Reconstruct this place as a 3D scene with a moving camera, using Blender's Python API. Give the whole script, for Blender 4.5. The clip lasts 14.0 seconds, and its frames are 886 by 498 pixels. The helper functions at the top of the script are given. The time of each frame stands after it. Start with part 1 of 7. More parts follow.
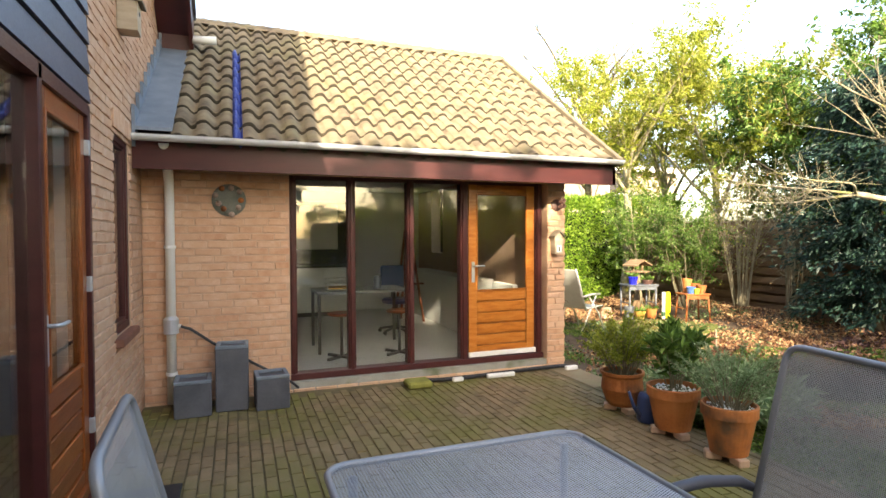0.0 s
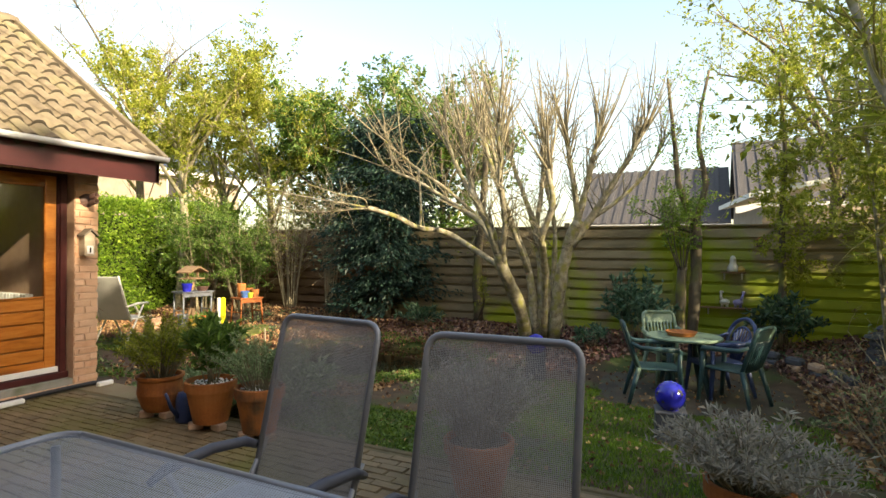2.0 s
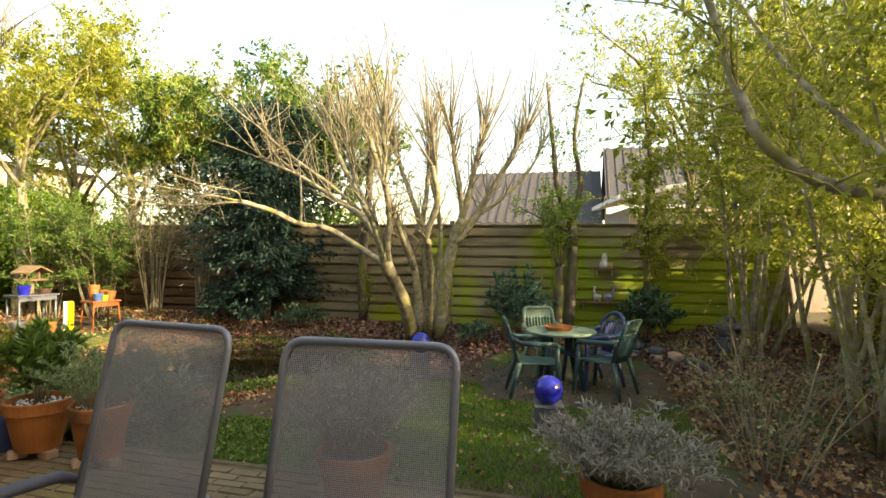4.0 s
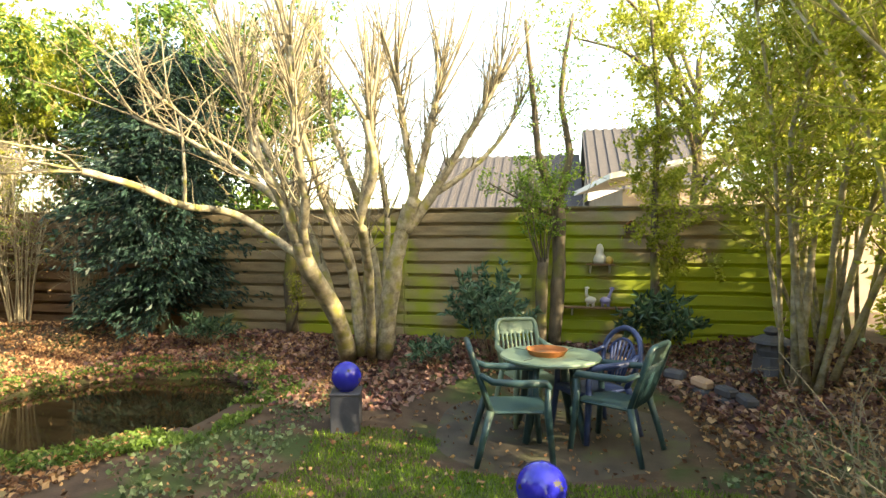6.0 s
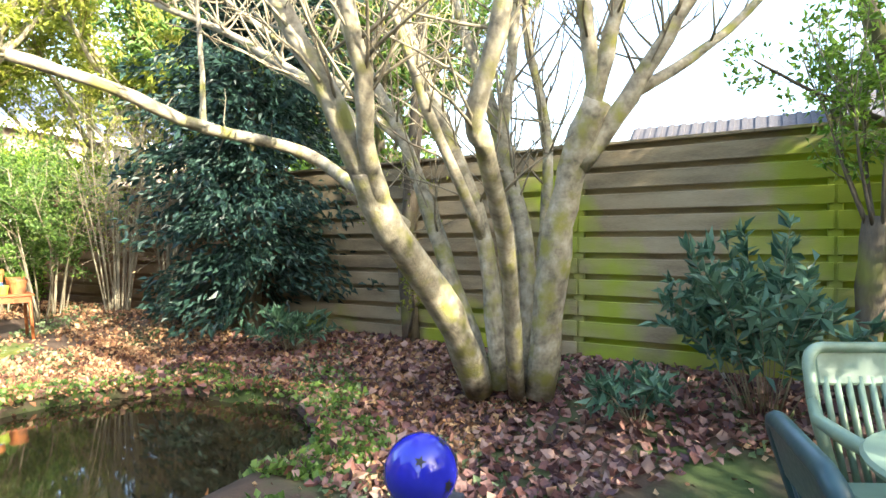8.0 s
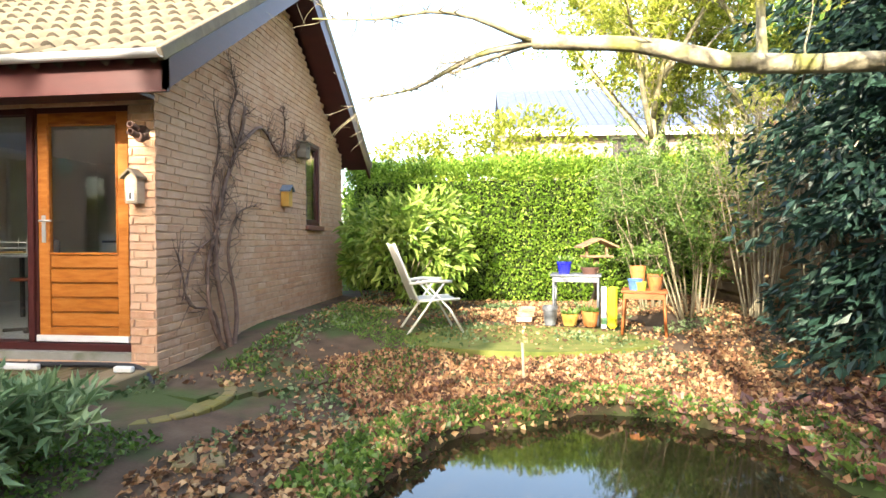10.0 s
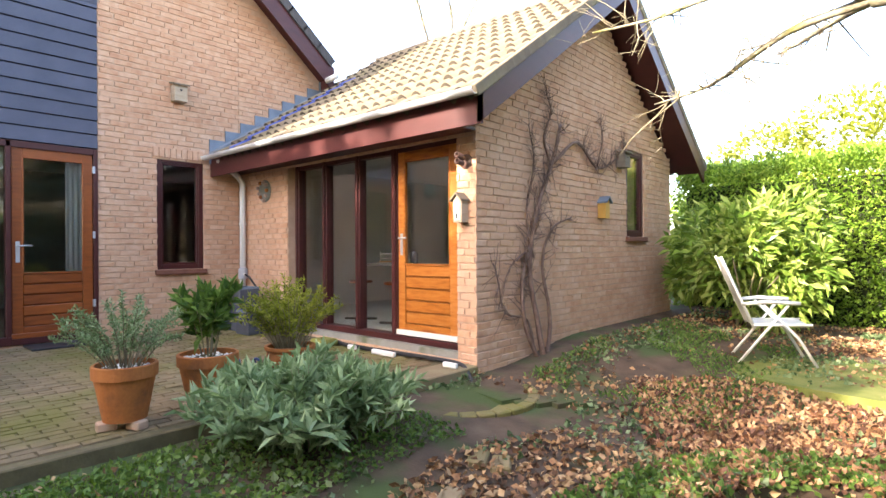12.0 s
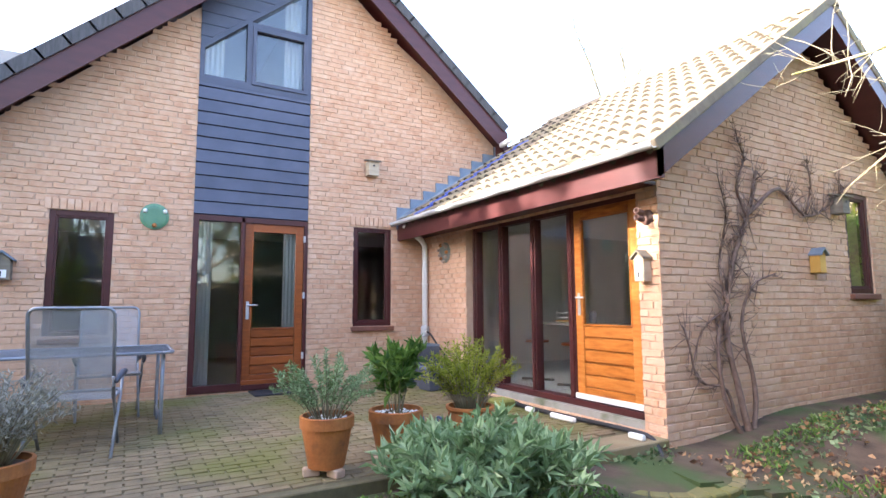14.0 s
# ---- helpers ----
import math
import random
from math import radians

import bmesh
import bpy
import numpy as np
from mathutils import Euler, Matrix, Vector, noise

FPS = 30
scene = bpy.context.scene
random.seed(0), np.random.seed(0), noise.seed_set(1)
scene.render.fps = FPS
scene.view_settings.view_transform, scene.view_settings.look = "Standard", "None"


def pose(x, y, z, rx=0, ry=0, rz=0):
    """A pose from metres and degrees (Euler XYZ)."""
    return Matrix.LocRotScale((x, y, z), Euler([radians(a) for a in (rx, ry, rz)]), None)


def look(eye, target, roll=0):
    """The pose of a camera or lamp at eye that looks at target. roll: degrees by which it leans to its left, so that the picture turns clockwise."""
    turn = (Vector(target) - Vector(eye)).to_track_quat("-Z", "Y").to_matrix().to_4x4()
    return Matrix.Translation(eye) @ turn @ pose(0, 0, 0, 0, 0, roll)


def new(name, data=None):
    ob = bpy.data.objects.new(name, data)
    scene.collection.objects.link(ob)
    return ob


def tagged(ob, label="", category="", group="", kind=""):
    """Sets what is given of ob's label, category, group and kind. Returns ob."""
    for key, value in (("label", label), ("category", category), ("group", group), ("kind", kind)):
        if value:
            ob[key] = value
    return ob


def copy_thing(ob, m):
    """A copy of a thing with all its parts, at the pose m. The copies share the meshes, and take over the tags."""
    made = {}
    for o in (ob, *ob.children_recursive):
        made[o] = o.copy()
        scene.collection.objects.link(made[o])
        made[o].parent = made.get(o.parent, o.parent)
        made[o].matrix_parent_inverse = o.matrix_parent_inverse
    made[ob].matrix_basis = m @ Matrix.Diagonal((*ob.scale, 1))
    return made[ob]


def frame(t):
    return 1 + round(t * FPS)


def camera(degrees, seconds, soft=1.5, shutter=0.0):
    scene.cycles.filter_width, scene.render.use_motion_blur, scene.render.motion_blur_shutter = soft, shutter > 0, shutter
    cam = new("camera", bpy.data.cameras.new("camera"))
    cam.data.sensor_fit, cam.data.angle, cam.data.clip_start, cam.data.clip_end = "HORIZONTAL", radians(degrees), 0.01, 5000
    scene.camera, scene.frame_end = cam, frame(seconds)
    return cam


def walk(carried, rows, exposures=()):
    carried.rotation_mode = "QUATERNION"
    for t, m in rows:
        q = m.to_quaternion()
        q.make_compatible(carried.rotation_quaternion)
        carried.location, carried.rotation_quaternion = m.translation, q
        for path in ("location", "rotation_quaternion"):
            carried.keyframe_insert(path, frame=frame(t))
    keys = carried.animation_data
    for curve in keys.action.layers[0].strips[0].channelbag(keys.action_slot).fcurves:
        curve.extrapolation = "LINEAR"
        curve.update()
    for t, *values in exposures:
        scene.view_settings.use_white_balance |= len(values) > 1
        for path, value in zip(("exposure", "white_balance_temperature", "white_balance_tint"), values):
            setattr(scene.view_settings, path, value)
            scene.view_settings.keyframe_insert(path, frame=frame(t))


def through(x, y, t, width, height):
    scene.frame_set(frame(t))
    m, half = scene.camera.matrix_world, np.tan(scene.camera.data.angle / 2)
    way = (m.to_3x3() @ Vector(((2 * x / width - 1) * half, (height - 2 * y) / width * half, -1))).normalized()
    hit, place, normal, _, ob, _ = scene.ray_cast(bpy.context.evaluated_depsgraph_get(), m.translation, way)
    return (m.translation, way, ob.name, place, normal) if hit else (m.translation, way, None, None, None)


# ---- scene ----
cam = camera(78.1, 14.0)
PATH = [
    (0, look((0.816, -5.650, 1.563), (1.522, -3.779, 1.514), -0.2)),
    (0.5, look((0.879, -5.706, 1.512), (1.718, -3.891, 1.473), -0.3)),
    (1, look((0.921, -5.776, 1.476), (1.989, -4.085, 1.452), -0.1)),
    (1.5, look((0.929, -5.824, 1.444), (2.452, -4.527, 1.436), 0.2)),
    (2, look((0.891, -5.887, 1.440), (2.687, -5.008, 1.439), 0.4)),
    (2.5, look((0.877, -5.911, 1.432), (2.733, -5.164, 1.435), 0.3)),
    (3, look((0.881, -5.932, 1.426), (2.778, -5.297, 1.430), 0.2)),
    (3.2, look((0.885, -5.937, 1.420), (2.794, -5.338, 1.427), 0.4)),
    (5.3, look((2.273, -5.756, 1.435), (4.224, -5.319, 1.408), -0.0)),
    (5.5, look((2.549, -5.759, 1.426), (4.499, -5.317, 1.401), -0.2)),
    (6, look((3.331, -5.644, 1.394), (5.289, -5.240, 1.365), 0.1)),
    (6.5, look((4.083, -5.512, 1.303), (6.047, -5.137, 1.290), -0.0)),
    (7, look((4.794, -5.373, 1.137), (6.760, -5.004, 1.109), 0.2)),
    (7.5, look((5.471, -5.222, 1.045), (7.398, -4.688, 1.021), 0.1)),
    (8, look((6.208, -4.896, 1.017), (7.934, -3.886, 0.994), -0.0)),
    (8.5, look((6.752, -4.630, 1.004), (8.107, -3.158, 0.978), -0.2)),
    (9, look((7.173, -4.447, 0.992), (8.004, -2.628, 0.964), -0.1)),
    (9.2, look((7.239, -4.400, 0.996), (7.821, -2.487, 0.964), -0.1)),
    (11.3, look((7.680, -4.003, 1.084), (6.619, -2.308, 1.053), -0.3)),
    (11.5, look((7.701, -4.018, 1.081), (6.540, -2.389, 1.057), -0.3)),
    (12, look((7.727, -4.018, 1.094), (6.387, -2.533, 1.092), -0.3)),
    (12.5, look((7.718, -4.035, 1.127), (6.276, -2.650, 1.149), -0.3)),
    (13, look((7.716, -4.035, 1.140), (6.164, -2.775, 1.215), -0.4)),
    (13.5, look((7.727, -4.064, 1.144), (6.082, -2.935, 1.281), -0.4)),
    (14, look((7.735, -4.053, 1.139), (6.010, -3.061, 1.343), -0.3)),
]
walk(cam, PATH, [(0, 2.56, 7600, 8), (1, 2.35, 7700, 8), (2, 1.85, 8200, 7), (3, 1.95, 8900, 7), (5.5, 2.58, 9500, 7), (6.5, 2.95, 8200, 7), (7.5, 3.2, 7000, 8), (8, 3.15, 6500, 9), (9, 2.88, 6700, 7), (11.3, 2.96, 7100, 13), (12.5, 3.2, 6700, 17), (14, 3.36, 6200, 17)])

# ---- sky and sun ----
SUN_AZ, SUN_EL = 195.5, 25.0  # compass-like: where the sun stands, degrees from +y towards +x
world = bpy.data.worlds.new("winter_sky")
scene.world = world
world.use_nodes = True
wn = world.node_tree.nodes
sky = wn.new("ShaderNodeTexSky")
sky.sky_type = "NISHITA"
sky.sun_disc = False
sky.sun_elevation, sky.sun_rotation = radians(SUN_EL), radians(SUN_AZ)
sky.air_density, sky.dust_density = 1.0, 2.5
wn["Background"].inputs["Strength"].default_value = 0.15
world.node_tree.links.new(sky.outputs["Color"], wn["Background"].inputs["Color"])
sun_data = bpy.data.lights.new("sun", "SUN")
sun_data.energy, sun_data.angle, sun_data.color = 2.5, radians(0.6), (1.0, 0.92, 0.78)
sun = new("sun", sun_data)
sun_at = Vector((math.sin(radians(SUN_AZ)) * math.cos(radians(SUN_EL)), math.cos(radians(SUN_AZ)) * math.cos(radians(SUN_EL)), math.sin(radians(SUN_EL))))
sun.matrix_world = look(sun_at * 60, (0, 0, 0))
# ---- materials ----
MATS = {}


def material(name, colours, scale=8.0, rough=0.7, metal=0.0, bump=0.3, fine=60.0, per_object=0.0, per_island=0.0, stretch=(1, 1, 1), spec=0.4, detail=6.0, stain=None, stain_scale=1.2, stain_at=(0.5, 0.62), coat=0.0):
    """A noise-mixed surface: broad tone, fine grain, relief, and a different shade for each piece."""
    m = bpy.data.materials.new(name)
    m.use_nodes = True
    t, n = m.node_tree, m.node_tree.nodes
    b = n["Principled BSDF"]
    b.inputs["Roughness"].default_value, b.inputs["Metallic"].default_value = rough, metal
    b.inputs["Specular IOR Level"].default_value = spec
    b.inputs["Coat Weight"].default_value = coat
    co = n.new("ShaderNodeTexCoord")
    mp = n.new("ShaderNodeMapping")
    mp.inputs["Scale"].default_value = stretch
    t.links.new(co.outputs["Object"], mp.inputs["Vector"])
    vec = mp.outputs["Vector"]
    oi = n.new("ShaderNodeObjectInfo")
    geo = n.new("ShaderNodeNewGeometry")
    if per_object:
        sh = n.new("ShaderNodeVectorMath")
        sh.operation = "MULTIPLY_ADD"
        t.links.new(oi.outputs["Random"], sh.inputs[0])
        sh.inputs[1].default_value = (31, 17, 23)
        t.links.new(vec, sh.inputs[2])
        vec = sh.outputs["Vector"]
    broad = n.new("ShaderNodeTexNoise")
    broad.inputs["Scale"].default_value, broad.inputs["Detail"].default_value = scale, detail
    t.links.new(vec, broad.inputs["Vector"])
    fine_n = n.new("ShaderNodeTexNoise")
    fine_n.inputs["Scale"].default_value, fine_n.inputs["Detail"].default_value = fine, 4
    t.links.new(vec, fine_n.inputs["Vector"])
    mixv = n.new("ShaderNodeMath")
    mixv.operation = "MULTIPLY_ADD"
    mixv.inputs[1].default_value = 0.35
    t.links.new(fine_n.outputs["Fac"], mixv.inputs[0])
    t.links.new(broad.outputs["Fac"], mixv.inputs[2])
    last = mixv.outputs[0]
    for amount, out in ((per_object, oi.outputs["Random"]), (per_island, geo.outputs["Random Per Island"])):
        if amount:
            a = n.new("ShaderNodeMath")
            a.operation = "MULTIPLY_ADD"
            a.inputs[1].default_value = amount
            t.links.new(out, a.inputs[0])
            s = n.new("ShaderNodeMath")
            s.operation = "SUBTRACT"
            s.inputs[1].default_value = amount / 2
            t.links.new(last, s.inputs[0])
            t.links.new(s.outputs[0], a.inputs[2])
            last = a.outputs[0]
    ramp = n.new("ShaderNodeValToRGB")
    e = ramp.color_ramp.elements
    lo, hi = 0.38, 0.98
    while len(e) < len(colours):
        e.new(0.5)
    for i, c in enumerate(colours):
        e[i].position = lo + (hi - lo) * i / max(1, len(colours) - 1)
        e[i].color = (*c, 1)
    t.links.new(last, ramp.inputs["Fac"])
    colour = ramp.outputs["Color"]
    if stain:
        sn = n.new("ShaderNodeTexNoise")
        sn.inputs["Scale"].default_value, sn.inputs["Detail"].default_value = stain_scale, 7
        t.links.new(geo.outputs["Position"], sn.inputs["Vector"])
        sr = n.new("ShaderNodeMapRange")
        sr.inputs["From Min"].default_value, sr.inputs["From Max"].default_value = stain_at
        t.links.new(sn.outputs["Fac"], sr.inputs["Value"])
        mx = n.new("ShaderNodeMix")
        mx.data_type = "RGBA"
        t.links.new(sr.outputs["Result"], mx.inputs["Factor"])
        t.links.new(colour, mx.inputs["A"])
        mx.inputs["B"].default_value = (*stain, 1)
        colour = mx.outputs["Result"]
    t.links.new(colour, b.inputs["Base Color"])
    rv = n.new("ShaderNodeMapRange")
    rv.inputs["To Min"].default_value, rv.inputs["To Max"].default_value = max(0.03, rough - 0.12), min(1, rough + 0.12)
    t.links.new(fine_n.outputs["Fac"], rv.inputs["Value"])
    t.links.new(rv.outputs["Result"], b.inputs["Roughness"])
    if bump:
        bp = n.new("ShaderNodeBump")
        bp.inputs["Strength"].default_value, bp.inputs["Distance"].default_value = bump, 0.01
        t.links.new(mixv.outputs[0], bp.inputs["Height"])
        t.links.new(bp.outputs["Normal"], b.inputs["Normal"])
    MATS[name] = m
    return m


def leaf_material(name, colours, rough=0.45, through=0.35):
    m = material(name, colours, scale=3.0, rough=rough, per_island=0.7, bump=0.15, fine=40)
    t, n = m.node_tree, m.node_tree.nodes
    b, out = n["Principled BSDF"], n["Material Output"]
    tr = n.new("ShaderNodeBsdfTranslucent")
    src = b.inputs["Base Color"].links[0].from_socket
    t.links.new(src, tr.inputs["Color"])
    mx = n.new("ShaderNodeMixShader")
    mx.inputs[0].default_value = through
    t.links.new(b.outputs[0], mx.inputs[1])
    t.links.new(tr.outputs[0], mx.inputs[2])
    t.links.new(mx.outputs[0], out.inputs["Surface"])
    return m


def glass_material(name, tint=(0.97, 0.985, 0.98), gloss=0.02):
    m = bpy.data.materials.new(name)
    m.use_nodes = True
    t, n = m.node_tree, m.node_tree.nodes
    n.remove(n["Principled BSDF"])
    out = n["Material Output"]
    tr, gl, mx, fr = n.new("ShaderNodeBsdfTransparent"), n.new("ShaderNodeBsdfGlossy"), n.new("ShaderNodeMixShader"), n.new("ShaderNodeLayerWeight")
    tr.inputs["Color"].default_value = (*tint, 1)
    gl.inputs["Roughness"].default_value = gloss
    fr.inputs["Blend"].default_value = 0.5
    pw = n.new("ShaderNodeMath")
    pw.operation = "POWER"
    pw.inputs[1].default_value = 3.0
    t.links.new(fr.outputs["Facing"], pw.inputs[0])
    mul = n.new("ShaderNodeMath")
    mul.operation = "MULTIPLY_ADD"
    mul.inputs[1].default_value, mul.inputs[2].default_value = 0.75, 0.07
    t.links.new(pw.outputs[0], mul.inputs[0])
    t.links.new(mul.outputs[0], mx.inputs[0])
    t.links.new(tr.outputs[0], mx.inputs[1])
    t.links.new(gl.outputs[0], mx.inputs[2])
    t.links.new(mx.outputs[0], out.inputs["Surface"])
    MATS[name] = m
    return m


brick_mat = material("yellow_brick", [(0.50, 0.27, 0.16), (0.57, 0.335, 0.21), (0.61, 0.385, 0.255), (0.66, 0.45, 0.32)], scale=9, rough=0.85, bump=0.6, per_object=0.24, per_island=0.24, fine=55, stain=(0.58, 0.38, 0.26), stain_scale=0.7, stain_at=(0.5, 0.75))
concrete_mat = material("grey_concrete", [(0.24, 0.23, 0.20), (0.36, 0.35, 0.31)], scale=6, rough=0.9, bump=0.5, fine=90, stain=(0.12, 0.13, 0.07), stain_scale=3.0, stain_at=(0.52, 0.7))
mortar_mat = material("mortar", [(0.46, 0.30, 0.20), (0.57, 0.39, 0.275)], scale=14, rough=0.95, bump=0.5, fine=120)
paver_mat = material("clay_paver", [(0.135, 0.095, 0.052), (0.19, 0.135, 0.072), (0.235, 0.17, 0.095), (0.245, 0.195, 0.11)], scale=5, rough=0.75, bump=0.6, per_object=0.26, per_island=0.26, fine=80, stain=(0.15, 0.135, 0.035), stain_scale=1.1, stain_at=(0.44, 0.66))
joint_mat = material("mossy_joint_sand", [(0.09, 0.072, 0.038), (0.16, 0.128, 0.065)], scale=12, rough=0.95, bump=0.6)
sill_mat = material("red_brown_sill_tile", [(0.15, 0.06, 0.04), (0.24, 0.10, 0.065)], scale=7, rough=0.7, bump=0.4, fine=60)
maroon_mat = material("maroon_painted_wood", [(0.048, 0.011, 0.011), (0.075, 0.017, 0.016)], scale=3, rough=0.4, bump=0.08, fine=40, stretch=(1, 1, 4))
orange_wood_mat = material("varnished_orange_wood", [(0.22, 0.06, 0.01), (0.42, 0.135, 0.02), (0.52, 0.2, 0.045)], scale=3.5, rough=0.35, bump=0.1, fine=24, stretch=(1.5, 1.5, 9), per_object=0.35, coat=0.3)
red_wood_mat = material("varnished_red_wood", [(0.16, 0.036, 0.009), (0.30, 0.078, 0.017)], scale=3.5, rough=0.35, bump=0.1, fine=24, stretch=(1.5, 1.5, 9), per_object=0.3, coat=0.3)
slate_board_mat = material("slate_blue_boards", [(0.05, 0.055, 0.085), (0.085, 0.09, 0.13)], scale=3, rough=0.5, bump=0.08, per_object=0.2)
tile_mat = material("concrete_roof_tile", [(0.11, 0.085, 0.06), (0.165, 0.13, 0.09), (0.21, 0.17, 0.115), (0.25, 0.21, 0.14)], scale=6, rough=0.9, bump=0.5, per_object=0.16, per_island=0.16, fine=70, stain=(0.24, 0.22, 0.11), stain_scale=1.6, stain_at=(0.5, 0.8))
# near-black lip colour draws the shadow line under each tile row, with edge dirt
tile_lip_mat = material("tile_lip_shadow_line", [(0.025, 0.02, 0.014), (0.06, 0.048, 0.03)], scale=9, rough=0.95, bump=0.5)
vine_mat = material("grey_brown_vine", [(0.10, 0.055, 0.04), (0.19, 0.115, 0.085), (0.29, 0.19, 0.145)], scale=12, rough=0.95, bump=1.0, fine=50)
blue_tile_mat = material("blue_plastic_tile", [(0.02, 0.04, 0.20), (0.05, 0.08, 0.32)], rough=0.3, bump=0.05)
zinc_mat = material("weathered_zinc", [(0.45, 0.47, 0.5), (0.6, 0.62, 0.65)], scale=4, rough=0.45, metal=0.6, bump=0.15)
gutter_mat = material("pale_zinc_gutter", [(0.55, 0.57, 0.6), (0.7, 0.72, 0.75)], scale=4, rough=0.5, metal=0.1, bump=0.1)
lead_mat = material("lead_flashing", [(0.13, 0.16, 0.20), (0.24, 0.28, 0.33)], scale=5, rough=0.6, metal=0.2, bump=0.3)
white_mat = material("white_paint", [(0.68, 0.67, 0.63), (0.8, 0.79, 0.76)], scale=2, rough=0.45, bump=0.06)
pipe_mat = material("grey_white_pvc", [(0.7, 0.7, 0.68), (0.8, 0.8, 0.78)], scale=2, rough=0.4, bump=0.05)
glass_mat = glass_material("window_glass")
black_mat = material("black_rubber", [(0.015, 0.015, 0.017), (0.03, 0.03, 0.034)], rough=0.6, bump=0.1)
soil_mat = material("soil", [(0.035, 0.022, 0.014), (0.085, 0.055, 0.035), (0.12, 0.085, 0.055)], scale=5, rough=0.95, bump=1.0, fine=50, stain=(0.05, 0.075, 0.02), stain_scale=1.3, stain_at=(0.5, 0.62))
wood_fence_mat = material("weathered_fence_board", [(0.18, 0.14, 0.085), (0.31, 0.25, 0.15), (0.40, 0.33, 0.21)], scale=2.5, rough=0.85, bump=0.4, fine=40, stretch=(4, 0.8, 4), per_object=0.25, stain=(0.31, 0.37, 0.035), stain_scale=0.5, stain_at=(0.51, 0.58))
fence_brown_mat = material("brown_fence_board", [(0.10, 0.055, 0.03), (0.19, 0.11, 0.06), (0.24, 0.15, 0.085)], scale=2.5, rough=0.85, bump=0.4, fine=40, stretch=(4, 0.8, 4), per_object=0.25)
bark_mat = material("mossy_pale_bark", [(0.07, 0.06, 0.045), (0.30, 0.265, 0.18), (0.52, 0.47, 0.36)], scale=11, rough=0.85, bump=1.0, fine=45, stain=(0.25, 0.24, 0.06), stain_scale=7.0, stain_at=(0.50, 0.68))
dark_bark_mat = material("dark_bark", [(0.05, 0.04, 0.028), (0.13, 0.105, 0.07), (0.2, 0.17, 0.11)], scale=8, rough=0.9, bump=0.8, fine=45, stretch=(2, 2, 0.6), stain=(0.2, 0.2, 0.045), stain_scale=2.5, stain_at=(0.52, 0.68))
twig_mat = material("grey_brown_twig", [(0.17, 0.14, 0.09), (0.33, 0.29, 0.19)], scale=5, rough=0.85, bump=0.3, per_island=0.4)
yellow_twig_mat = material("yellow_green_twig", [(0.24, 0.21, 0.06), (0.46, 0.41, 0.14)], scale=5, rough=0.8, bump=0.3, per_island=0.5)
terracotta_mat = material("terracotta", [(0.25, 0.075, 0.02), (0.42, 0.145, 0.04), (0.48, 0.19, 0.06)], scale=4, rough=0.7, bump=0.3, per_object=0.2, stain=(0.10, 0.055, 0.03), stain_scale=4.0, stain_at=(0.52, 0.7))
slate_mat = material("slate_planter", [(0.055, 0.058, 0.07), (0.11, 0.115, 0.135)], scale=5, rough=0.65, bump=0.35, per_object=0.2)
cobalt_mat = material("cobalt_glaze", [(0.012, 0.016, 0.30), (0.025, 0.03, 0.50)], scale=3, rough=0.12, bump=0.03, coat=0.6)
mesh_mat = material("grey_woven_mesh", [(0.36, 0.38, 0.42), (0.48, 0.50, 0.55)], scale=6, rough=0.6, bump=0.1)
frame_grey_mat = material("grey_coated_tube", [(0.2, 0.21, 0.23), (0.29, 0.3, 0.33)], scale=4, rough=0.4, metal=0.3, bump=0.05)
arm_mat = material("blue_grey_armrest", [(0.05, 0.055, 0.075), (0.085, 0.09, 0.115)], scale=4, rough=0.45, bump=0.05)
green_plastic_mat = material("dark_green_plastic", [(0.02, 0.055, 0.062), (0.04, 0.09, 0.095)], scale=4, rough=0.35, bump=0.08, per_object=0.3, stain=(0.08, 0.12, 0.09), stain_scale=5.0, stain_at=(0.55, 0.7))
pale_green_plastic_mat = material("pale_green_plastic", [(0.17, 0.25, 0.17), (0.27, 0.36, 0.26)], scale=4, rough=0.4, bump=0.08, stain=(0.12, 0.16, 0.09), stain_scale=4.0, stain_at=(0.55, 0.75))
blue_plastic_mat = material("blue_plastic", [(0.03, 0.05, 0.13), (0.055, 0.085, 0.2)], scale=4, rough=0.4, bump=0.08)
water_mat = bpy.data.materials.new("pond_water")
water_mat.use_nodes = True
_b = water_mat.node_tree.nodes["Principled BSDF"]
_b.inputs["Base Color"].default_value = (0.022, 0.017, 0.008, 1)
_b.inputs["Roughness"].default_value = 0.04
_b.inputs["Specular IOR Level"].default_value = 0.9
_w = water_mat.node_tree.nodes.new("ShaderNodeTexNoise")
_w.inputs["Scale"].default_value = 3.0
_bp = water_mat.node_tree.nodes.new("ShaderNodeBump")
_bp.inputs["Strength"].default_value, _bp.inputs["Distance"].default_value = 0.05, 0.01
water_mat.node_tree.links.new(_w.outputs["Fac"], _bp.inputs["Height"])
water_mat.node_tree.links.new(_bp.outputs["Normal"], _b.inputs["Normal"])
dead_leaf_mat = material("dead_leaves", [(0.10, 0.05, 0.028), (0.21, 0.105, 0.05), (0.33, 0.175, 0.08), (0.44, 0.29, 0.15)], scale=3, rough=0.8, bump=0.2, per_island=0.9)
orange_leaf_mat = material("orange_dead_leaves", [(0.11, 0.05, 0.03), (0.24, 0.11, 0.055), (0.36, 0.18, 0.085), (0.46, 0.30, 0.16)], scale=3, rough=0.75, bump=0.2, per_island=0.9)
